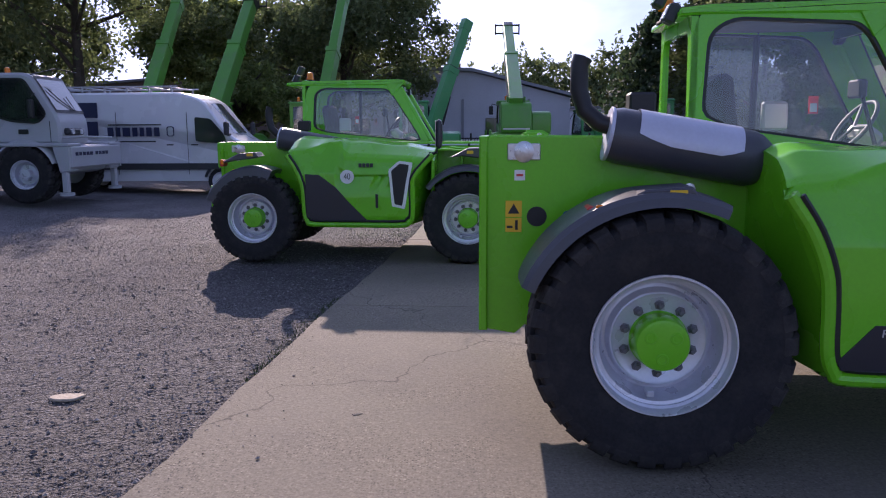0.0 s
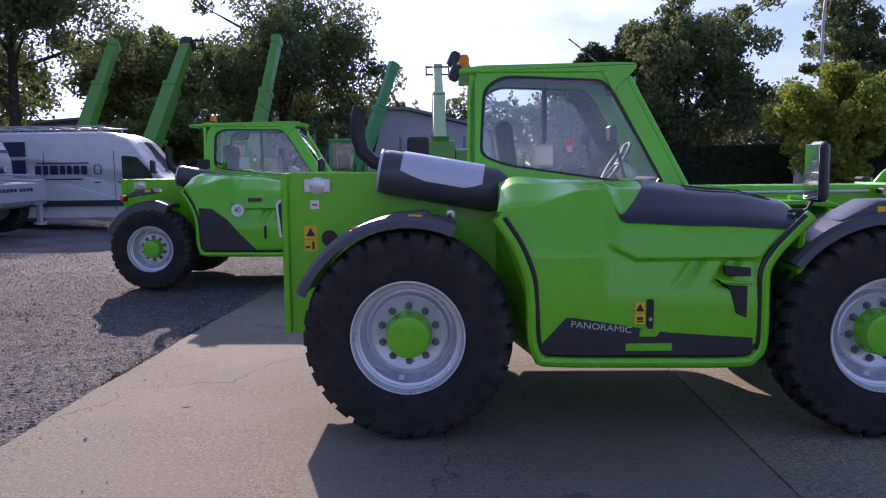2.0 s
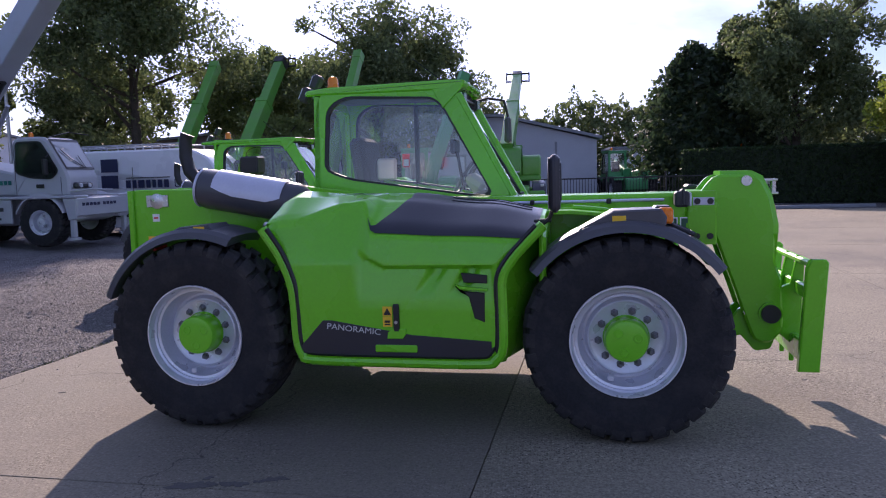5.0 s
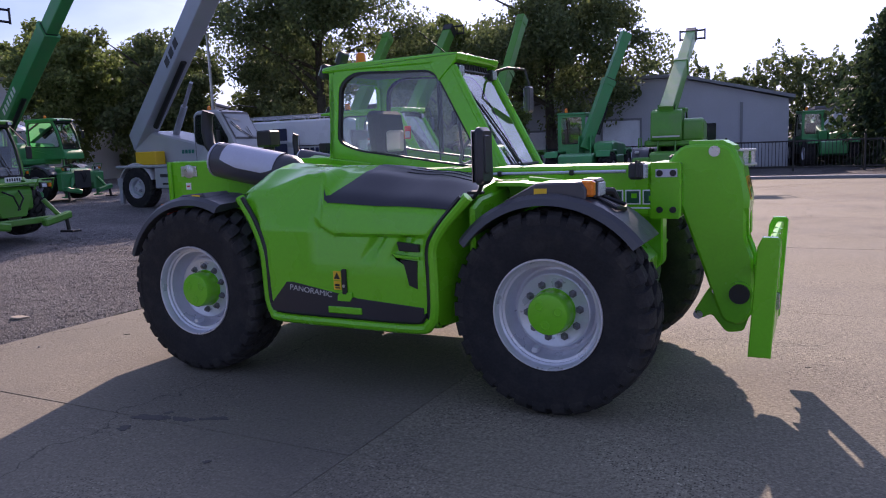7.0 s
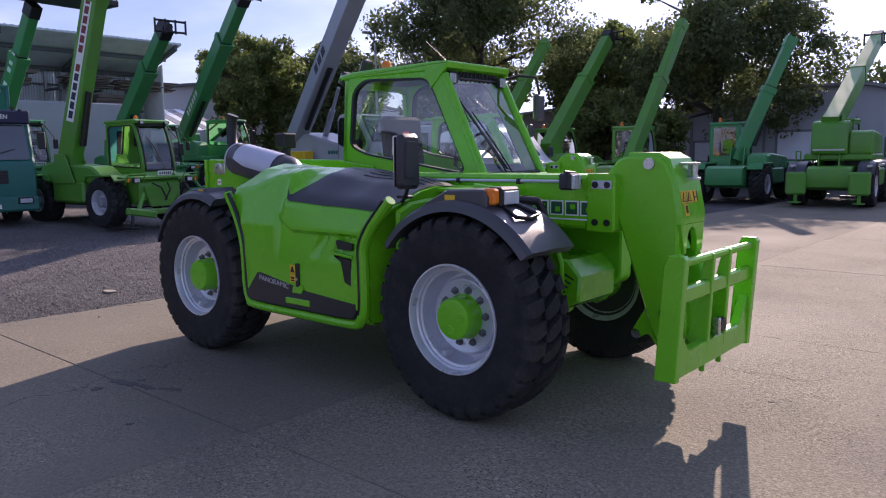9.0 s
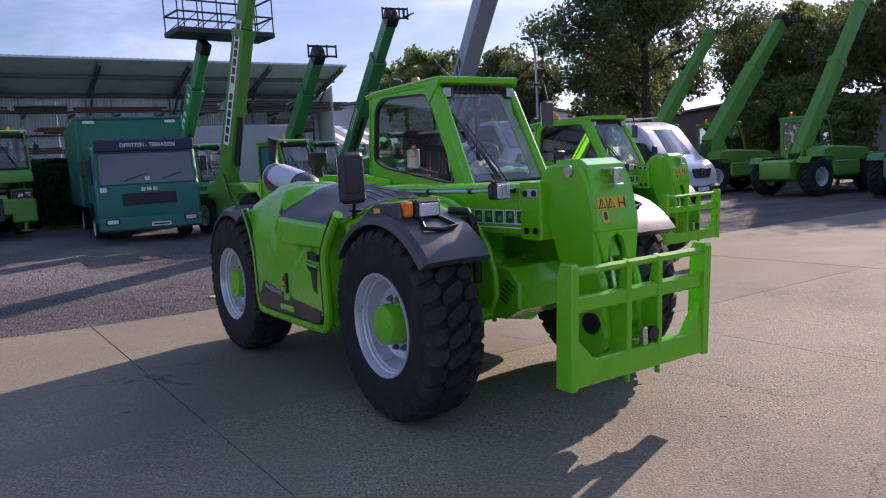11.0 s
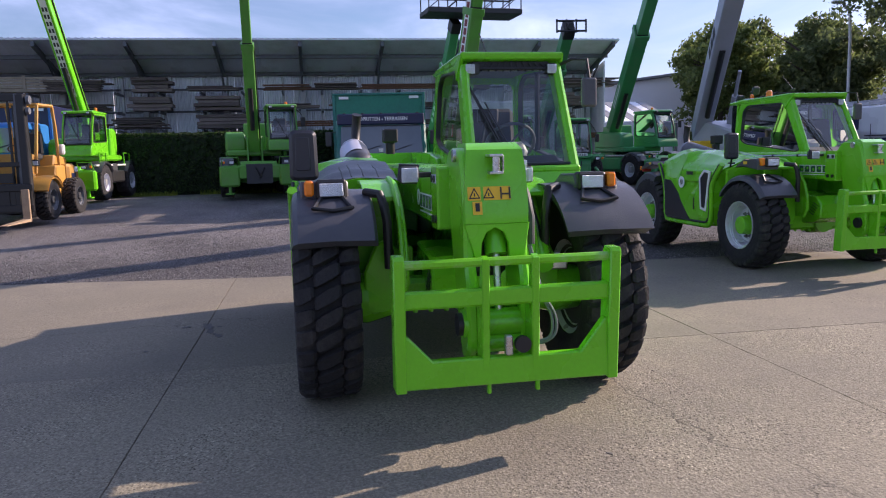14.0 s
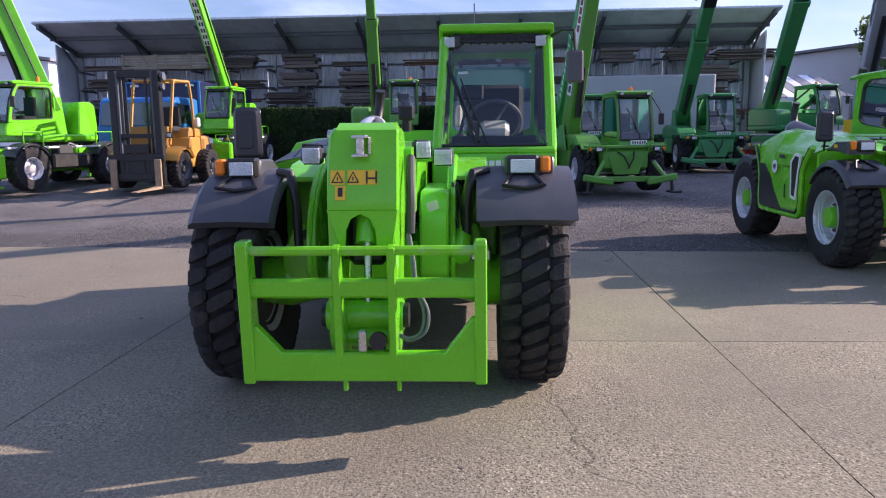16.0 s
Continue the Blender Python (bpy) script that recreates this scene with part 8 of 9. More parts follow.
    for z, hh in ((0.34, 0.16), (1.20, 0.10), (2.56, 0.16)):
        part("mast_cross", Geo().box((1.14, 0, z), (0.12, 1.16, hh), 0.01), BLACK, root, "dark mast cross member")
    part("chain_sheave", Geo().cyl((1.16, 0.62, 2.50), (1.16, 0.68, 2.50), 0.09, seg=18).cyl((1.16, 0.60, 2.28), (1.16, 0.66, 2.28), 0.07, seg=16), RACK, root, "dark steel hose sheaves")
    part("carriage", Geo().box((1.33, 0, 0.72), (0.07, 1.30, 0.14), 0.01).box((1.33, 0, 0.30), (0.07, 1.30, 0.14), 0.01).box((1.31, -0.35, 0.51), (0.05, 0.10, 0.5), 0.01).box((1.31, 0.35, 0.51), (0.05, 0.10, 0.5), 0.01).box((1.28, 0, 0.48), (0.10, 0.40, 0.5), 0.02), BLACK, root, "dark fork carriage")
    part("carriage_plate", Geo().box((1.29, 0, 0.50), (0.05, 0.86, 0.62), 0.02).box((1.27, 0, 0.92), (0.04, 0.56, 0.20), 0.01), BLACK, root, "dark plate of the fork carriage")
    part("axle_block", Geo().box((0.78, 0, 0.46), (0.40, 1.10, 0.34), 0.04), BLACK, root, "dark axle and tilt rams")
    part("hose_run", Geo().tube([(1.04, 0.34, 2.5), (1.02, 0.36, 1.6), (1.10, 0.34, 0.7)], 0.025, 6).tube([(1.04, -0.34, 2.5), (1.00, -0.37, 1.5), (1.10, -0.36, 0.7)], 0.025, 6), BLACK, root, "black mast hoses")
    for k in range(5):
        part("guard_bar", Geo().box((-0.12, -0.38 + 0.19 * k, 2.485), (0.86, 0.04, 0.03), 0.006), OCHRE, root, "ochre overhead guard bar")
    part("guard_cross", Geo().box((0.30, 0, 2.47), (0.07, 1.0, 0.06), 0.015).box((-0.55, 0, 2.49), (0.07, 1.0, 0.06), 0.015), OCHRE, root)
    part("seat", Geo().box((-0.30, 0, 1.36), (0.45, 0.45, 0.14), 0.04).box((-0.55, 0, 1.66), (0.1, 0.45, 0.5), 0.04), SEAT, root, "black seat")
    part("steering_column", Geo().cyl((0.52, 0, 1.0), (0.32, 0, 1.5), 0.03).lathe([(0, 0.17), (0.015, 0.185), (0.03, 0.17), (0.015, 0.155)], (0.31, 0, 1.5), (-0.5, 0, 0.85), 18, True), BLACK, root, "black steering wheel")
    part("gas_tin", Geo().box((-0.78, 0.52, 1.52), (0.16, 0.16, 0.24), 0.03), CREAM, root, "pale can beside the post")


forklift()


# ---------------------------------------------------------------- buildings, fences, trees
def storage_shed():
    """A long open storage shed: rear wall of sheets, roof on posts, racks stacked with timber."""
    L = 27.2
    m = pose(-20.7, 3.45, 0, 0, 0, -4.7)
    root = thing("storage_shed", m, "long open shed of pale corrugated sheets with timber racks", "shed")
    ypos = lambda k, n: -L / 2 + L * (k + 0.5) / n
    sheet = Geo()
    n = 12
    for i in range(n):
        a = -0.5 + i / n
        for (y0, y1, d0, d1) in ((a, a + 0.3 / n, 0, 0), (a + 0.3 / n, a + 0.5 / n, 0, 0.03), (a + 0.5 / n, a + 0.8 / n, 0.03, 0.03), (a + 0.8 / n, a + 1 / n, 0.03, 0)):
            sheet.quad((d0, y0 * 1.13, 0), (d1, y1 * 1.13, 0), (d1, y1 * 1.13, 4.85), (d0, y0 * 1.13, 4.85))
    me = sheet.mesh("wall_sheet", SHEET, 0)
    for k in range(24):
        s = part("wall_sheet", me, None, root, "pale corrugated wall sheet" if k == 0 else "")
        s.location = (-2.2 + random.uniform(0, 0.02), ypos(k, 24), 0)
    # roof: sheets sloping down to the rear, with a ribbed front edge
    rs = Geo()
    for i in range(8):
        a = -0.5 + i / 8
        for y0, y1, d0, d1 in ((a, a + 0.05, 0, 0), (a + 0.05, a + 0.07, 0, 0.045), (a + 0.07, a + 0.105, 0.045, 0.045), (a + 0.105, a + 0.125, 0.045, 0)):
            rs.quad((-2.6, y0 * 1.7, 4.72 + d0), (-2.6, y1 * 1.7, 4.72 + d1), (0.9, y1 * 1.7, 5.72 + d1), (0.9, y0 * 1.7, 5.72 + d0))
            rs.quad((-2.6, y0 * 1.7, 4.69), (-2.6, y1 * 1.7, 4.69), (0.9, y1 * 1.7, 5.69), (0.9, y0 * 1.7, 5.69))
        rs.quad((0.9, (a) * 1.7, 5.69), (0.9, (a + 0.125) * 1.7, 5.69), (0.9, (a + 0.125) * 1.7, 5.75), (0.9, a * 1.7, 5.75))
    me = rs.mesh("roof_sheet", FASCIA, 0)
    for k in range(16):
        s = part("roof_sheet", me, None, root, "weathered grey roof sheet" if k == 0 else "")
        s.location = (0, ypos(k, 16), 0)
    for k in range(10):
        y = -L / 2 + 0.2 + (L - 0.4) * k / 9
        part("rafter", Geo().prism([(-2.5, 4.52), (0.85, 5.48), (0.85, 5.66), (-2.5, 4.69)], "y", y - 0.06, y + 0.06, 0.01), RACK, root, "steel rafter")
        part("post", Geo().box((-2.02, y, 2.4), (0.24, 0.20, 4.8), 0.01), GALV, root, "steel wall post")
        part("brace", Geo().tube([(-1.95, y, 4.1), (-0.6, y, 5.1)], 0.04, 6), RACK, root, "steel brace")
    for x, z in ((-0.3, 5.26), (-1.9, 4.80)):
        part("purlin", Geo().box((x, 0, z), (0.10, L, 0.14), 0.01), RACK, root)
    for z in (1.7, 2.55, 3.4, 4.25):
        part("wall_rail", Geo().box((-2.13, 0, z), (0.06, L, 0.07), 0.005), RACK, root, "dark wall rail")
    for s in (-1, 1):
        part("end_wall", Geo().prism([(-2.3, 0), (-2.3, 4.7), (-0.6, 5.1), (-0.6, 0)], "y", s * L / 2 - 0.03, s * L / 2 + 0.03, 0.005), SHEET, root, "corrugated end wall")
    # cantilever racks with stacked boards
    for k in range(18):
        y = -L / 2 + 0.9 + (L - 1.8) * k / 17
        part("rack_column", Geo().box((-1.75, y, 2.35), (0.12, 0.10, 4.6), 0.01), GALV, root, "rack column")
        for z in (1.95, 2.62, 3.30, 4.0):
            part("rack_arm", Geo().box((-1.15, y, z), (1.2, 0.07, 0.09), 0.01), RACK, root)
    board = Geo().box((0, 0, 0), (0.55, 1.0, 0.042), 0.006).mesh("board", TIMBER, 0)
    beam = Geo().box((0, 0, 0), (0.55, 1.0, 0.12), 0.01).mesh("beam", TIMBER, 0)
    pipe = Geo().cyl((0, -0.5, 0), (0, 0.5, 0), 0.035, seg=8).mesh("pipe", RUST, 40)
    for z in (2.00, 2.67, 3.35, 4.05):
        y = -L / 2 + 0.7 + random.uniform(0, 0.6)
        while y < L / 2 - 1.4:
            ln = random.uniform(1.3, 2.6)
            kind = random.random()
            zz = z + 0.07
            for q in range(random.choice((3, 4, 5, 6, 7)) if kind < 0.8 else 3):
                me = board if kind < 0.62 else (beam if kind < 0.8 else pipe)
                b = part("board" if me is not pipe else "pipe", me, None, root)
                b.location = (-0.95 + random.uniform(-0.12, 0.12), y + ln / 2 + random.uniform(-0.14, 0.14), zz)
                b.scale = (1, ln * random.uniform(0.82, 1.12) * (1.4 if me is pipe else 1), 1)
                zz += (0.062 if me is board else (0.135 if me is beam else 0.075))
                if zz > z + 0.48:
                    break
            y += ln + random.uniform(0.25, 1.1)
    yy = -9.02
    cr = part("timber_crate", Geo().box((-1.2, yy, 4.12), (0.9, 4.10, 0.04), 0.01), TIMBER_L, root, "long pale timber crate")
    for q in range(5):
        part("slat", Geo().box((-0.76, yy, 4.17 + 0.105 * q), (0.03, 4.06, 0.092), 0.005), TIMBER_L, cr)
    for q in (-2.0, -0.68, 0.68, 2.0):
        part("batten", Geo().box((-0.735, yy + q, 4.38), (0.03, 0.11, 0.60), 0.005), TIMBER_L, cr)


storage_shed()


def simple_hall(name, label, poly, y0, y1, wall, roof_t, m, rib=1.2, axis="x", door=None):
    """A hall: gabled wall outline drawn out along one axis, with overhanging roof plates and wall ribs."""
    root = thing(name, m, label, "building")
    part("wall", Geo().prism(poly, axis, y0, y1, 0.01), wall, root, "plain outer walls")
    tops = sorted([p for p in poly if p[1] > 1.5], key=lambda p: p[0])
    for (a, za), (b, zb) in zip(tops, tops[1:]):
        ex = 0.25
        g = Geo().prism([(a - (ex if (a, za) == tops[0] else 0), za + 0.01), (b + (ex if (b, zb) == tops[-1] else 0), zb + 0.01), (b + (ex if (b, zb) == tops[-1] else 0), zb + 0.16), (a - (ex if (a, za) == tops[0] else 0), za + 0.16)], axis, y0 - 0.3, y1 + 0.3, 0.01)
        part("roof", g, roof_t, root, "grey roof")
    return root


h = simple_hall("workshop_building", "long pale grey workshop with a low gable behind the trees", [(-7.0, 0), (-7.0, 3.0), (-1.5, 4.35), (1.4, 4.3), (6.2, 3.05), (6.2, 0)], 0, 14, RENDERW, ROOFG, pose(0, 37.0, 0), axis="y")
for x in (-6.2, -2.8, 1.0, 4.2):
    part("wall_rib", Geo().box((x, -0.03, 1.5), (0.12, 0.06, 3.0), 0.01), ROOFG, h)
for x0, x1, z0, z1 in ((-2.2, -0.4, 0, 2.4), (-6.0, -5.1, 1.1, 2.0)):
    d = part("door", Geo().box(((x0 + x1) / 2, -0.04, (z0 + z1) / 2), (x1 - x0, 0.08, z1 - z0), 0.02), SHEET, h, "grey metal door")
    part("door_frame", Geo().ring([(x0 - 0.1, z0), (x1 + 0.1, z0), (x1 + 0.1, z1 + 0.1), (x0 - 0.1, z1 + 0.1)], [(x0, z0 + 0.02), (x1, z0 + 0.02), (x1, z1), (x0, z1)], "y", -0.1, -0.02, ((x0 + x1) / 2, (z0 + z1) / 2), 48), ROOFG, d)
for x in (-4.0, 2.6):
    w = part("window", Geo().box((x, -0.02, 1.7), (1.0, 0.06, 0.8), 0.01), mat_dark_glass, h, "dark window")
    part("sill", Geo().box((x, -0.08, 1.27), (1.15, 0.14, 0.06), 0.01), ROOFG, w)
simple_hall("white_hall", "large white hall behind the storage shed", [(18, 0), (18, 4.6), (34, 6.6), (50, 4.6), (50, 0)], -16, 0, HALLW, ROOFG, pose(-33, 0, 0), axis="x")
simple_hall("grey_hall", "pale hall with a sheet roof beyond the yard", [(-34, 0), (-34, 5.0), (-24, 6.6), (-14.5, 5.3), (-14.5, 0)], -14, 0, HALLW, ROOFG, pose(-31, 0, 0), axis="x")
simple_hall("brick_hall", "low dull brick hall behind the trees", [(-29, 0), (-29, 3.7), (-17, 4.6), (-5.5, 3.7), (-5.5, 0)], 0, 8, BRICKW, ROOFG, pose(0, 46.5, 0), axis="y")
simple_hall("far_store", "low grey-blue store beyond the fence", [(8.5, 0), (8.5, 2.9), (14.5, 2.9), (14.5, 0)], 0, 6, SHEET, ROOFG, pose(0, 52, 0), axis="y")


def canopy():
    root = thing("canopy", standing(-23.5, 19.6), "small open canopy with a striped sheet roof", "canopy")
    for k in range(9):
        part("roof_strip", Geo().prism([(-1.6, 3.5), (1.4, 2.45), (1.4, 2.50), (-1.6, 3.55)], "y", -2.0 + 0.45 * k, -1.60 + 0.45 * k, 0.004), SHEET if k % 2 else ROOFG, root)
    for y in (-1.9, 2.0):
        part("post", Geo().box((1.3, y, 1.2), (0.12, 0.12, 2.4), 0.01), RACK, root)
        part("post", Geo().box((-1.5, y, 1.7), (0.12, 0.12, 3.4), 0.01), RACK, root)


canopy()


def leaves(n, place, size, seed, flat=0.35):
    """n leaf sprays as small bent quads at the places that place(rng, n) gives."""
    rng = np.random.default_rng(seed)
    c = place(rng, n)
    n = len(c)
    s = size * rng.uniform(0.6, 1.4, (n, 1))
    a = rng.normal(size=(n, 3))
    a /= np.linalg.norm(a, axis=1, keepdims=True)
    b = np.cross(a, rng.normal(size=(n, 3)))
    b /= np.linalg.norm(b, axis=1, keepdims=True) + 1e-9
    nn = np.cross(a, b)
    p0, p1, p2, p3 = c - a * s, c - b * s * 0.55 + nn * s * 0.15, c + a * s, c + b * s * 0.55 + nn * s * 0.15
    v = np.stack([p0, p1, p2, p3], 1).reshape(-1, 3)
    g = Geo()
    g.v = v.tolist()
    g.f = [(4 * i, 4 * i + 1, 4 * i + 2, 4 * i + 3) for i in range(n)]
    return g


def tree(x, y, h, r, label, leaf=LEAF, seed=1, base=0.28, n=9000, size=0.17, name="tree", trunk=0.2, clumps=110):
    """A tapered trunk with limbs, and leaves gathered in clumps round the limbs' ends."""
    rng = np.random.default_rng(seed)
    root = thing(name, standing(x, y), label, "tree", "broad-leaved trees round the yard" if leaf is not LEAF_C else "")
    zb = h * base
    tips = []
    t = Geo().tube([(0, 0, -0.1), (0.05, 0, zb * 0.6), (0.1 * rng.normal(), 0.1 * rng.normal(), h * 0.5), (0.2 * rng.normal(), 0.2 * rng.normal(), h * 0.85)], [trunk * 1.25, trunk, trunk * 0.6, trunk * 0.15], 8)
    for k in range(14):
        q, z0 = rng.uniform(0, 2 * math.pi), rng.uniform(zb * 0.9, h * 0.7)
        rad = r * rng.uniform(0.55, 0.95) * math.sin(math.pi * min(1, max(0.15, (z0 / h - base * 0.6) / (1.05 - base * 0.6)))) ** 0.5
        e = (math.cos(q) * rad, math.sin(q) * rad, min(h * 0.95, z0 + rad * rng.uniform(0.3, 0.9)))
        mid = (e[0] * 0.5, e[1] * 0.5, (z0 + e[2]) / 2 + 0.1)
        t.tube([(0, 0, z0), mid, e], [trunk * 0.42, trunk * 0.26, trunk * 0.06], 5)
        tips.append(e)
    part("trunk", t, BARK, root, "dark rough trunk and limbs")

    def place(g, n):
        """Leaves in clumps, the clumps on a dozen rounded boughs that leave gaps between them."""
        lobes = []
        z0 = zb * 0.85
        while len(lobes) < 15:
            p = g.uniform(-1, 1, 3)
            if not 0.30 < np.linalg.norm(p) < 0.80:
                continue
            rad = g.uniform(0.30, 0.44) * (1.0 if p[2] < 0.3 else 0.85)
            lobes.append((p[0] * r, p[1] * r, z0 + (h - z0) * (0.5 + 0.5 * p[2]), rad))
        lobes += [(0, 0, z0 + (h - z0) * 0.84, 0.32), (0, 0, z0 + (h - z0) * 0.5, 0.46)]
        cs, hz = [], (h - z0) / 2
        for x0, y0, zc, rad in lobes:
            for k in range(max(8, clumps // 9)):
                d = g.normal(size=3)
                d *= g.uniform(0.55, 1.05) / np.linalg.norm(d)
                cs.append((x0 + d[0] * rad * r, y0 + d[1] * rad * r, max(z0 * 0.9, zc + d[2] * rad * hz)))
        cs = np.array(cs + [tuple(e) for e in tips])
        w = g.integers(0, len(cs), n)
        spread = r * 0.082 * g.uniform(0.5, 1.45, len(cs))
        o = g.normal(size=(n, 3))
        o *= np.minimum(1.0, 2.0 / (np.linalg.norm(o, axis=1, keepdims=True) + 1e-9)) * spread[w][:, None]
        o[:, 2] *= 0.8
        return cs[w] + o
    part("crown", leaves(n, place, size, seed), leaf, root, "leafy crown with gaps", 0)
    return root


def conifer(x, y, h, r, label, seed=1, n=9000):
    root = thing("conifer", pose(x, y, 0), label, "tree")
    part("trunk", Geo().tube([(0, 0, -0.1), (0, 0, h * 0.95)], [0.22, 0.04], 8), BARK, root)

    def place(g, n):
        k = g.uniform(0, 1, n) ** 1.5
        tier = np.floor(k * 11) / 11
        q = g.uniform(0, 2 * math.pi, n)
        lobes = 1 + 0.22 * np.sin(q * 5 + tier * 40) + 0.12 * np.sin(q * 9 + tier * 17)
        rad = r * (1 - k) ** 0.55 * lobes * np.sqrt(g.uniform(0.25, 1, n))
        return np.stack([np.cos(q) * rad, np.sin(q) * rad, 0.3 + k * (h - 0.3) - rad * 0.15], 1) + g.normal(size=(n, 3)) * 0.12
    part("crown", leaves(n, place, 0.16, seed), LEAF_C, root, "dense dark needles", 0)


tree(-14.7, 31.0, 11.8, 5.7, "tall broad-leaved tree behind the parked vans", LEAF, 3, n=44200, size=0.098, trunk=0.26, clumps=135)
tree(-4.4, 35.2, 9.8, 5.0, "spreading broad-leaved tree before the workshop", LEAF, 5, 0.22, n=42500, size=0.098, trunk=0.28, clumps=125)
tree(-12.2, 40.0, 9.0, 4.0, "lighter tree between two larger ones", LEAF_L, 8, n=27200, size=0.13)
tree(-8.6, 32.5, 4.2, 2.6, "low light green bushy tree", LEAF_L, 9, 0.05, n=23800, size=0.09)
tree(-5.4, 29.8, 3.2, 1.7, "low yellowish bush behind the yard machines", LEAF_L, 23, 0.05, n=15000, size=0.09, trunk=0.06)
tree(-28.9, 28.4, 8.2, 3.1, "light green tree before the white hall", LEAF_L, 27, 0.08, n=27000, size=0.12)
tree(-37.5, 34.8, 10.0, 3.0, "slender light green tree behind the shed", LEAF_L, 11, 0.12, n=27200, size=0.14)
tree(-25.5, 32.0, 8.0, 3.3, "broad-leaved tree beyond the yard", LEAF, 12, 0.15, n=27200, size=0.13)
tree(-31.0, 37.0, 8.5, 3.8, "broad-leaved tree beyond the yard", LEAF_L, 13, 0.12, n=23800, size=0.15)
tree(-45.0, 49.0, 10.0, 4.2, "dark broad-leaved tree beyond the yard", LEAF, 14, 0.12, n=23800, size=0.15)
tree(-20.5, 38.0, 8.6, 3.6, "broad-leaved tree beyond the yard", LEAF, 15, 0.12, n=23800, size=0.15)
tree(15.8, 37.5, 10.0, 4.3, "tall pine with an open crown behind the hedge", LEAF, 16, 0.2, n=44200, size=0.11, trunk=0.24, clumps=110)
tree(24.2, 37.0, 9.8, 3.3, "tall dark tree behind the hedge", LEAF, 17, 0.2, n=34000, size=0.11, clumps=100)
tree(17.2, 26.4, 5.0, 2.5, "yellow-green ornamental tree beside the gate", LEAF_Y, 18, 0.22, n=37400, size=0.095, trunk=0.1)
conifer(11.2, 38.6, 7.6, 3.9, "dense dark conifer beside the gate", 21, 14000)
conifer(13.6, 40.0, 9.0, 3.2, "dense dark conifer beside the gate", 22, 12000)


def far_wood():
    def place(g, n):
        c = []
        for k in range(26):
            cx, h, r = -14 + 2.3 * k, g.uniform(5.8, 8.4), g.uniform(2.0, 3.0)
            m = n // 26
            p = g.normal(size=(m, 3))
            p /= np.linalg.norm(p, axis=1, keepdims=True)
            p *= g.uniform(0.4, 1, (m, 1)) ** 0.5
            lob = 1 + 0.25 * np.sin(p[:, :1] * 9 + k) * np.sin(p[:, 2:] * 8)
            p = p * lob
            c.append(np.stack([cx + p[:, 0] * r, 62 + p[:, 1] * r, h * 0.52 + p[:, 2] * h * 0.5], 1))
        return np.concatenate(c)
    solid("far_trees", leaves(78000, place, 0.19, 31), LEAF, "distant line of dark green trees", "trees", kind="stuff", smooth=0)


far_wood()


def hedge(name, a, b, h, w, label, seed, n=9000):
    a, b = Vector((*a, 0)), Vector((*b, 0))
    d = b - a
    root = thing(name, Matrix.Translation(a + Vector((0, 0, rise((a.x + b.x) / 2, (a.y + b.y) / 2) - 0.04))) @ pose(0, 0, 0, 0, 0, math.degrees(math.atan2(d.y, d.x))), label, "hedge")
    L = d.length
    part("hedge_core", Geo().box((L / 2, 0, h / 2 - 0.02), (L - 0.06, w * 0.92, h - 0.06), 0.08), HEDGE_SHADE, root, "solid core coloured dark for the shade inside the hedge")

    def place(g, n):
        p = g.uniform(0, 1, (n, 3))
        f = g.integers(0, 3, n)
        x, z = p[:, 0] * L, p[:, 2] * h
        y = np.where(f == 0, -w / 2, np.where(f == 1, w / 2, (p[:, 1] - 0.5) * w))
        z = np.where(f == 2, h, z)
        return np.stack([x, y, z], 1) + g.normal(size=(n, 3)) * 0.018
    part("hedge_leaves", leaves(n * 2, place, 0.050, seed), HEDGE, root, "clipped dark green leaves", 0)


hedge("hedge", (-16.6, -8.5), (-15.8, 8.6), 1.84, 0.9, "long clipped dark hedge before the storage shed", 41, 16000)
hedge("hedge", (9.6, 33.0), (17.6, 29.5), 2.3, 1.0, "clipped dark hedge under the conifers", 42, 10000)
hedge("hedge", (17.8, 28.2), (24.0, 25.0), 2.0, 1.0, "clipped hedge beside the gate pillar", 43, 7000)


def metal_fence():
    root = thing("metal_fence", pose(-3.8, 32.0, 0), "dark metal bar fence along the yard's far side", "fence")
    L = 15.0
    for z in (0.16, 1.18):
        part("rail", Geo().box((L / 2, 0, z), (L, 0.05, 0.06), 0.006), BLACK, root, "dark rail")
    bar = Geo().box((0, 0, 0.66), (0.022, 0.022, 1.08), 0.003).mesh("bar", BLACK, 0)
    for k in range(118):
        b = part("bar", bar, None, root)
        b.location = (0.08 + 0.127 * k, 0, 0)
    for k in range(7):
        part("post", Geo().box((L * k / 6, 0, 0.7), (0.08, 0.08, 1.4), 0.01), BLACK, root, "dark post")


metal_fence()
k = solid("kerb", Geo().box((8.5, 26.9, 0.03), (13.0, 0.30, 0.12), 0.02), ROOFG, "low dark concrete kerb across the gateway", "kerb", kind="structure")
solid("gate_pillar", Geo().box((16.4, 27.2, 0.85), (0.55, 0.5, 1.7), 0.03).box((16.4, 27.2, 1.73), (0.65, 0.6, 0.08), 0.02), RENDERW, "pale rendered gate pillar", "pillar")


def lamp_post(x, y, h, label):
    root = thing("street_lamp", standing(x, y), label, "street lamp")
    part("pole", Geo().tube([(0, 0, 0), (0, 0, h * 0.8), (0.05, -0.1, h * 0.95), (0.2, -0.6, h)], [0.08, 0.06, 0.055, 0.05], 10), GALV, root, "galvanised pole")
    part("lamp_head", Geo().box((0.25, -0.85, h), (0.22, 0.55, 0.12), 0.04), GALV, root)


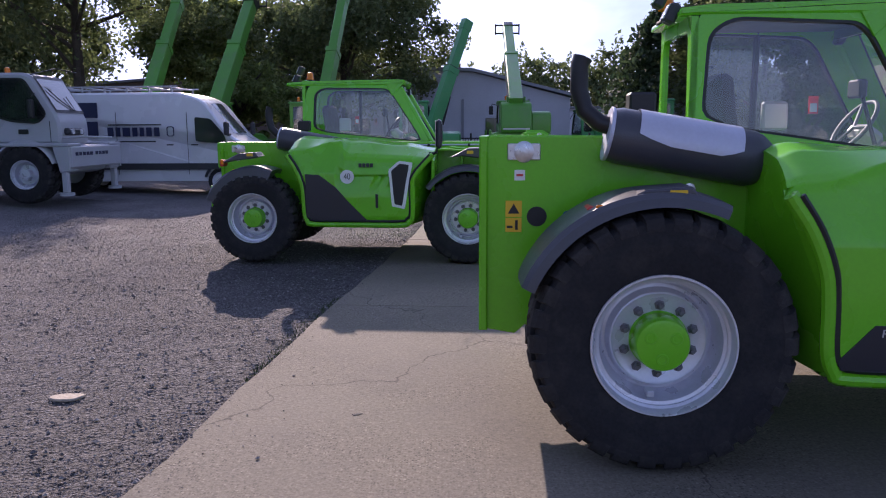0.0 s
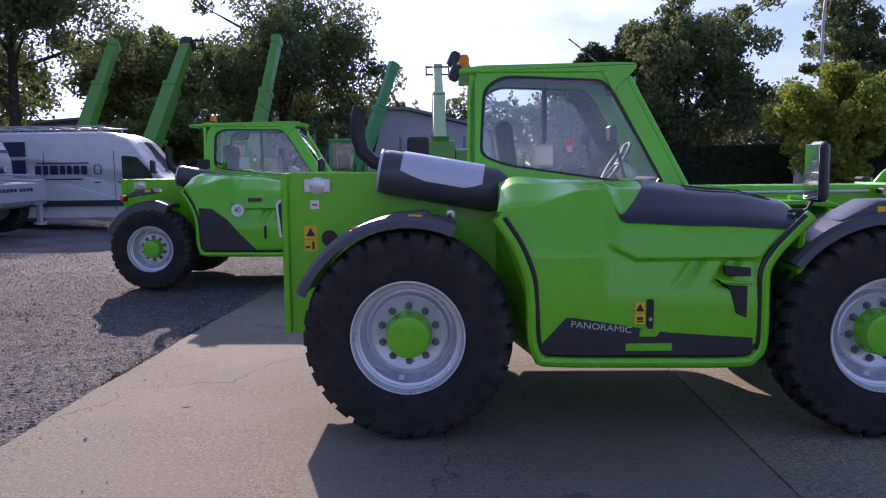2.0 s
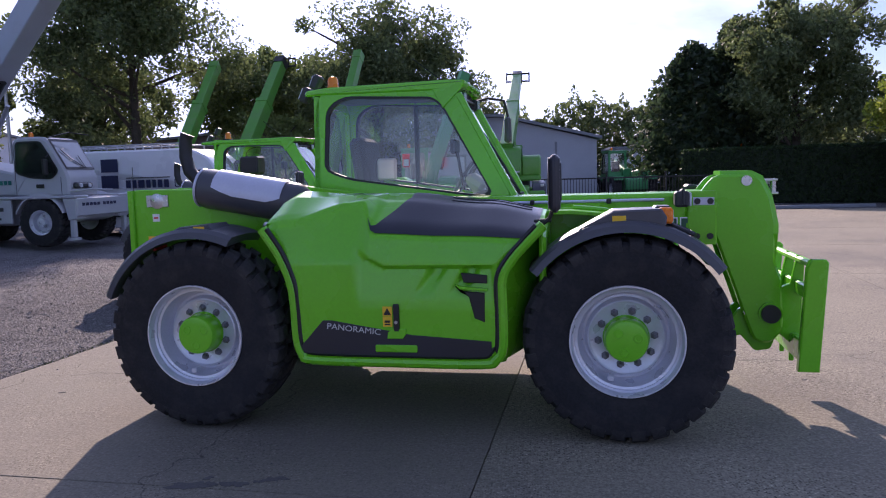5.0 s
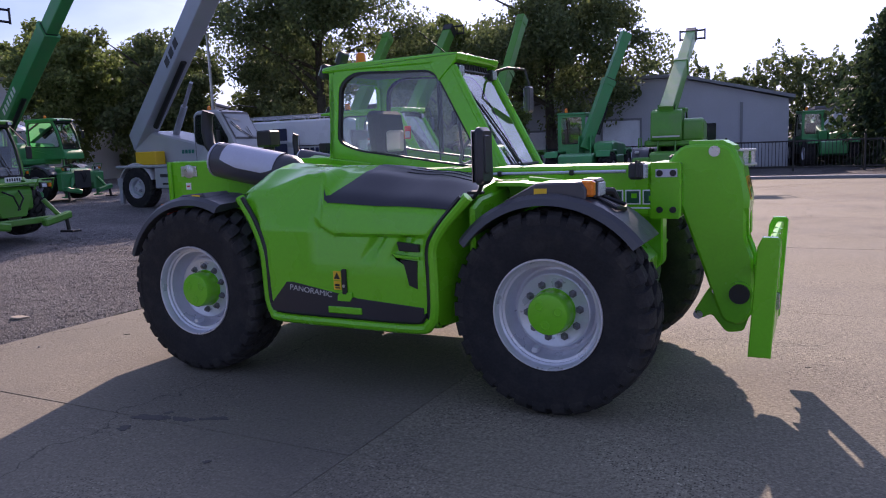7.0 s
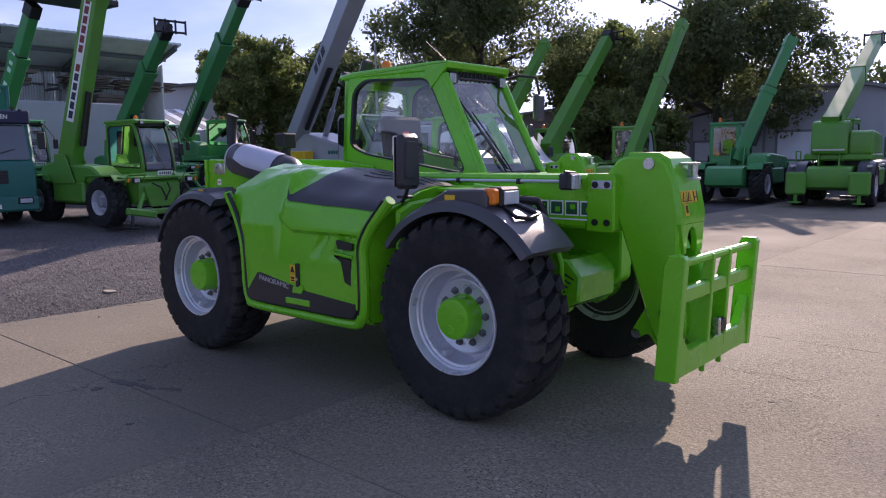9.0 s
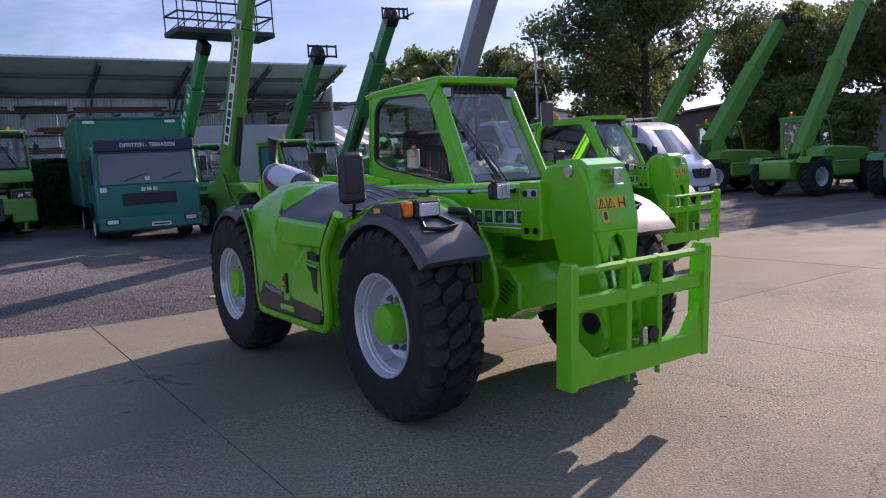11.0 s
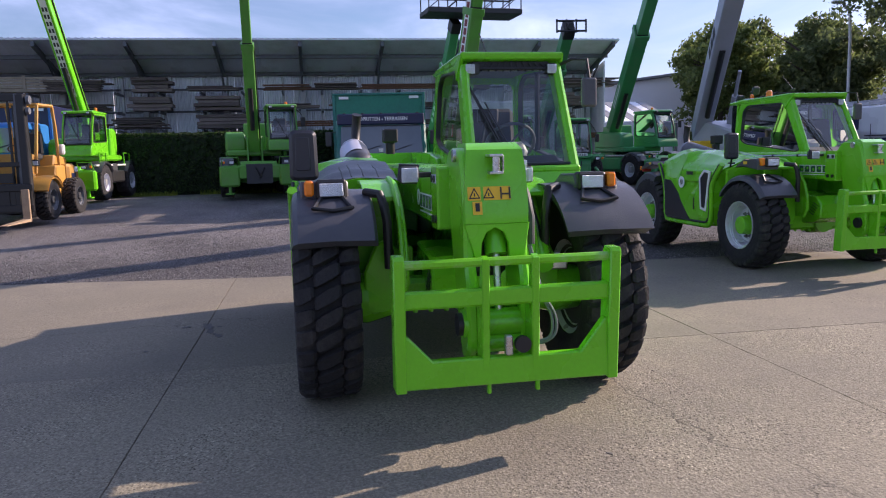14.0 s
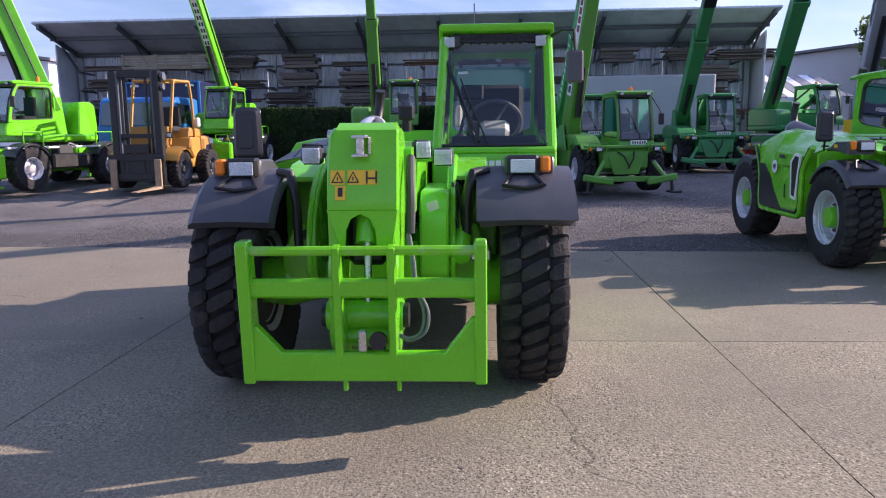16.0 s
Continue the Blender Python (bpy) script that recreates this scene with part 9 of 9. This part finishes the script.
lamp_post(18.8, 30.5, 9.5, "tall galvanised street lamp behind the hedge")
lamp_post(-17.5, 26.5, 6.8, "slim galvanised lamp post behind the vans")


def pebbles():
    """Loose stones on the gravel and along the slab edge."""
    rng = np.random.default_rng(77)
    g = Geo()
    base = [(1, 0, 0), (-1, 0, 0), (0, 1, 0), (0, -1, 0), (0, 0, 1), (0, 0, -0.6)]
    fs = [(0, 2, 4), (2, 1, 4), (1, 3, 4), (3, 0, 4), (2, 0, 5), (1, 2, 5), (3, 1, 5), (0, 3, 5)]
    n = 70000
    v = rng.uniform(-4, 11, n)
    u = np.array([slab_edge(q) for q in v]) - 0.02 - rng.uniform(0, 1, n) ** 1.4 * 7.5
    s = rng.uniform(0.003, 0.0085, n) * (1 + 1.4 * (rng.uniform(0, 1, n) < 0.06))
    inside = rng.uniform(0, 1, n) < 0.012
    u = np.where(inside, np.array([slab_edge(q) for q in v]) + rng.uniform(0, 1, n) ** 2 * 0.5, u)
    s = np.where(inside, s * 0.7, s)
    m = np.array(S0)
    px, py = m[0, 0] * u + m[0, 1] * v + m[0, 3], m[1, 0] * u + m[1, 1] * v + m[1, 3]
    q = rng.uniform(0, 6.3, n)
    sc = rng.uniform(0.6, 1.3, (n, 3)) * s[:, None]
    z = np.where(inside, 0.0, -0.018) + sc[:, 2] * 0.30 + np.array([rise(a, b) for a, b in zip(px, py)])
    vs = np.zeros((n, 6, 3))
    for i, (a, b, e) in enumerate(base):
        vs[:, i, 0] = px + a * np.cos(q) * sc[:, 0] - b * np.sin(q) * sc[:, 1]
        vs[:, i, 1] = py + a * np.sin(q) * sc[:, 0] + b * np.cos(q) * sc[:, 1]
        vs[:, i, 2] = z + e * sc[:, 2] * 0.6
    g.v = vs.reshape(-1, 3).tolist()
    g.f = [tuple(6 * k + i for i in f) for k in range(n) for f in fs]
    solid("gravel_stones", g, PEBBLE, "loose grey gravel stones", "gravel", kind="stuff", smooth=0)
    g = Geo()
    for k in range(230):
        u, v = rng.uniform(0.1, 9), rng.uniform(-4, 7)
        p = S0 @ Vector((u, v, 0))
        s = rng.uniform(0.003, 0.011)
        g.add([(p.x + a * s * rng.uniform(0.5, 1.2), p.y + b * s, 0.002 + (e + 0.6) * s * 0.4) for a, b, e in base], fs)
    solid("debris", g, JOINT, "scattered dark crumbs on the concrete", "debris", kind="stuff", smooth=0)
    g = Geo()
    for k in range(700):
        v = rng.uniform(2.0, 4.4)
        u = slab_edge(v) + rng.normal() * 0.05 * (1.2 - abs(v - 3.4) * 0.7) - 0.02
        p = S0 @ Vector((u, v, 0))
        q = rng.uniform(0, 6.3)
        h = rng.uniform(0.0, 0.012)
        g.add([(p.x - 0.003 * math.cos(q), p.y - 0.003 * math.sin(q), -0.02), (p.x + 0.003 * math.cos(q), p.y + 0.003 * math.sin(q), -0.02), (p.x + rng.normal() * 0.012, p.y + rng.normal() * 0.012, h)], [(0, 1, 2)])
    solid("weeds", g, MOSS, "low green weeds in the slab edge", "weeds", kind="stuff", smooth=0)


pebbles()


def dry_grass():
    """Dry yellow grass along the foot of the hedge."""
    rng = np.random.default_rng(91)
    g = Geo()
    for k in range(5200):
        v = rng.uniform(0, 17.0)
        if noise.noise(Vector((v * 0.9, 2.0, 0))) < -0.15:
            continue
        p = Vector((-15.95 + 0.047 * v + abs(rng.normal()) * 0.10, -8.4 + v, 0))
        p.z = rise(p.x, p.y)
        q, h = rng.uniform(0, 6.3), rng.uniform(0.03, 0.16)
        g.add([(p.x - 0.008 * math.cos(q), p.y - 0.008 * math.sin(q), p.z - 0.04), (p.x + 0.008 * math.cos(q), p.y + 0.008 * math.sin(q), p.z - 0.04), (p.x + rng.normal() * 0.04, p.y + rng.normal() * 0.04, p.z + h)], [(0, 1, 2)])
    solid("dry_grass", g, LEAF_Y, "thin yellow-green grass at the hedge's foot", "grass", kind="stuff", smooth=0)


dry_grass()


def flat_stone():
    out = []
    for k in range(14):
        q = 2 * math.pi * k / 14
        out.append((0.100 * math.cos(q) * (1 + 0.12 * math.sin(3 * q)), 0.062 * math.sin(q) * (1 + 0.15 * math.cos(2 * q + 1))))
    ob = solid("flat_stone", Geo().prism(out, "z", -0.022, -0.004, 0.006), TIMBER_L, "pale flat stone bedded in the gravel", "stone")
    ob.matrix_world = pose(-2.24, 4.27, 0, 0, 0, 12)


flat_stone()


def oil_stains():
    """Dark ragged drips of old oil on the slabs."""
    rng = np.random.default_rng(12)
    g = Geo()
    spots = ((1.54, 2.363, 0.040), (1.31, 2.33, 0.055), (1.294, 2.147, 0.030), (1.372, 2.434, 0.018), (1.739, 2.438, 0.035), (1.42, 2.36, 0.022), (1.66, 2.40, 0.016), (5.05, 4.40, 0.011), (-0.48, 3.95, 0.014), (2.1, 1.9, 0.014), (4.31, 4.61, 0.010), (3.6, 1.2, 0.018))
    for x, y, r in spots:
        ph = rng.uniform(0, 6.3, 3)
        poly = []
        for k in range(18):
            q = 2 * math.pi * k / 18
            d = r * (1 + 0.35 * math.sin(2 * q + ph[0]) + 0.22 * math.sin(5 * q + ph[1]) + 0.15 * math.sin(7 * q + ph[2]))
            poly.append((x + d * 1.5 * math.cos(q), y + d * math.sin(q)))
        g.prism(poly, "z", -0.004, 0.0018, 0.0)
    solid("oil_stains", g, JOINT, "small dark oil drips on the concrete", "stains", kind="stuff", smooth=0)


oil_stains()
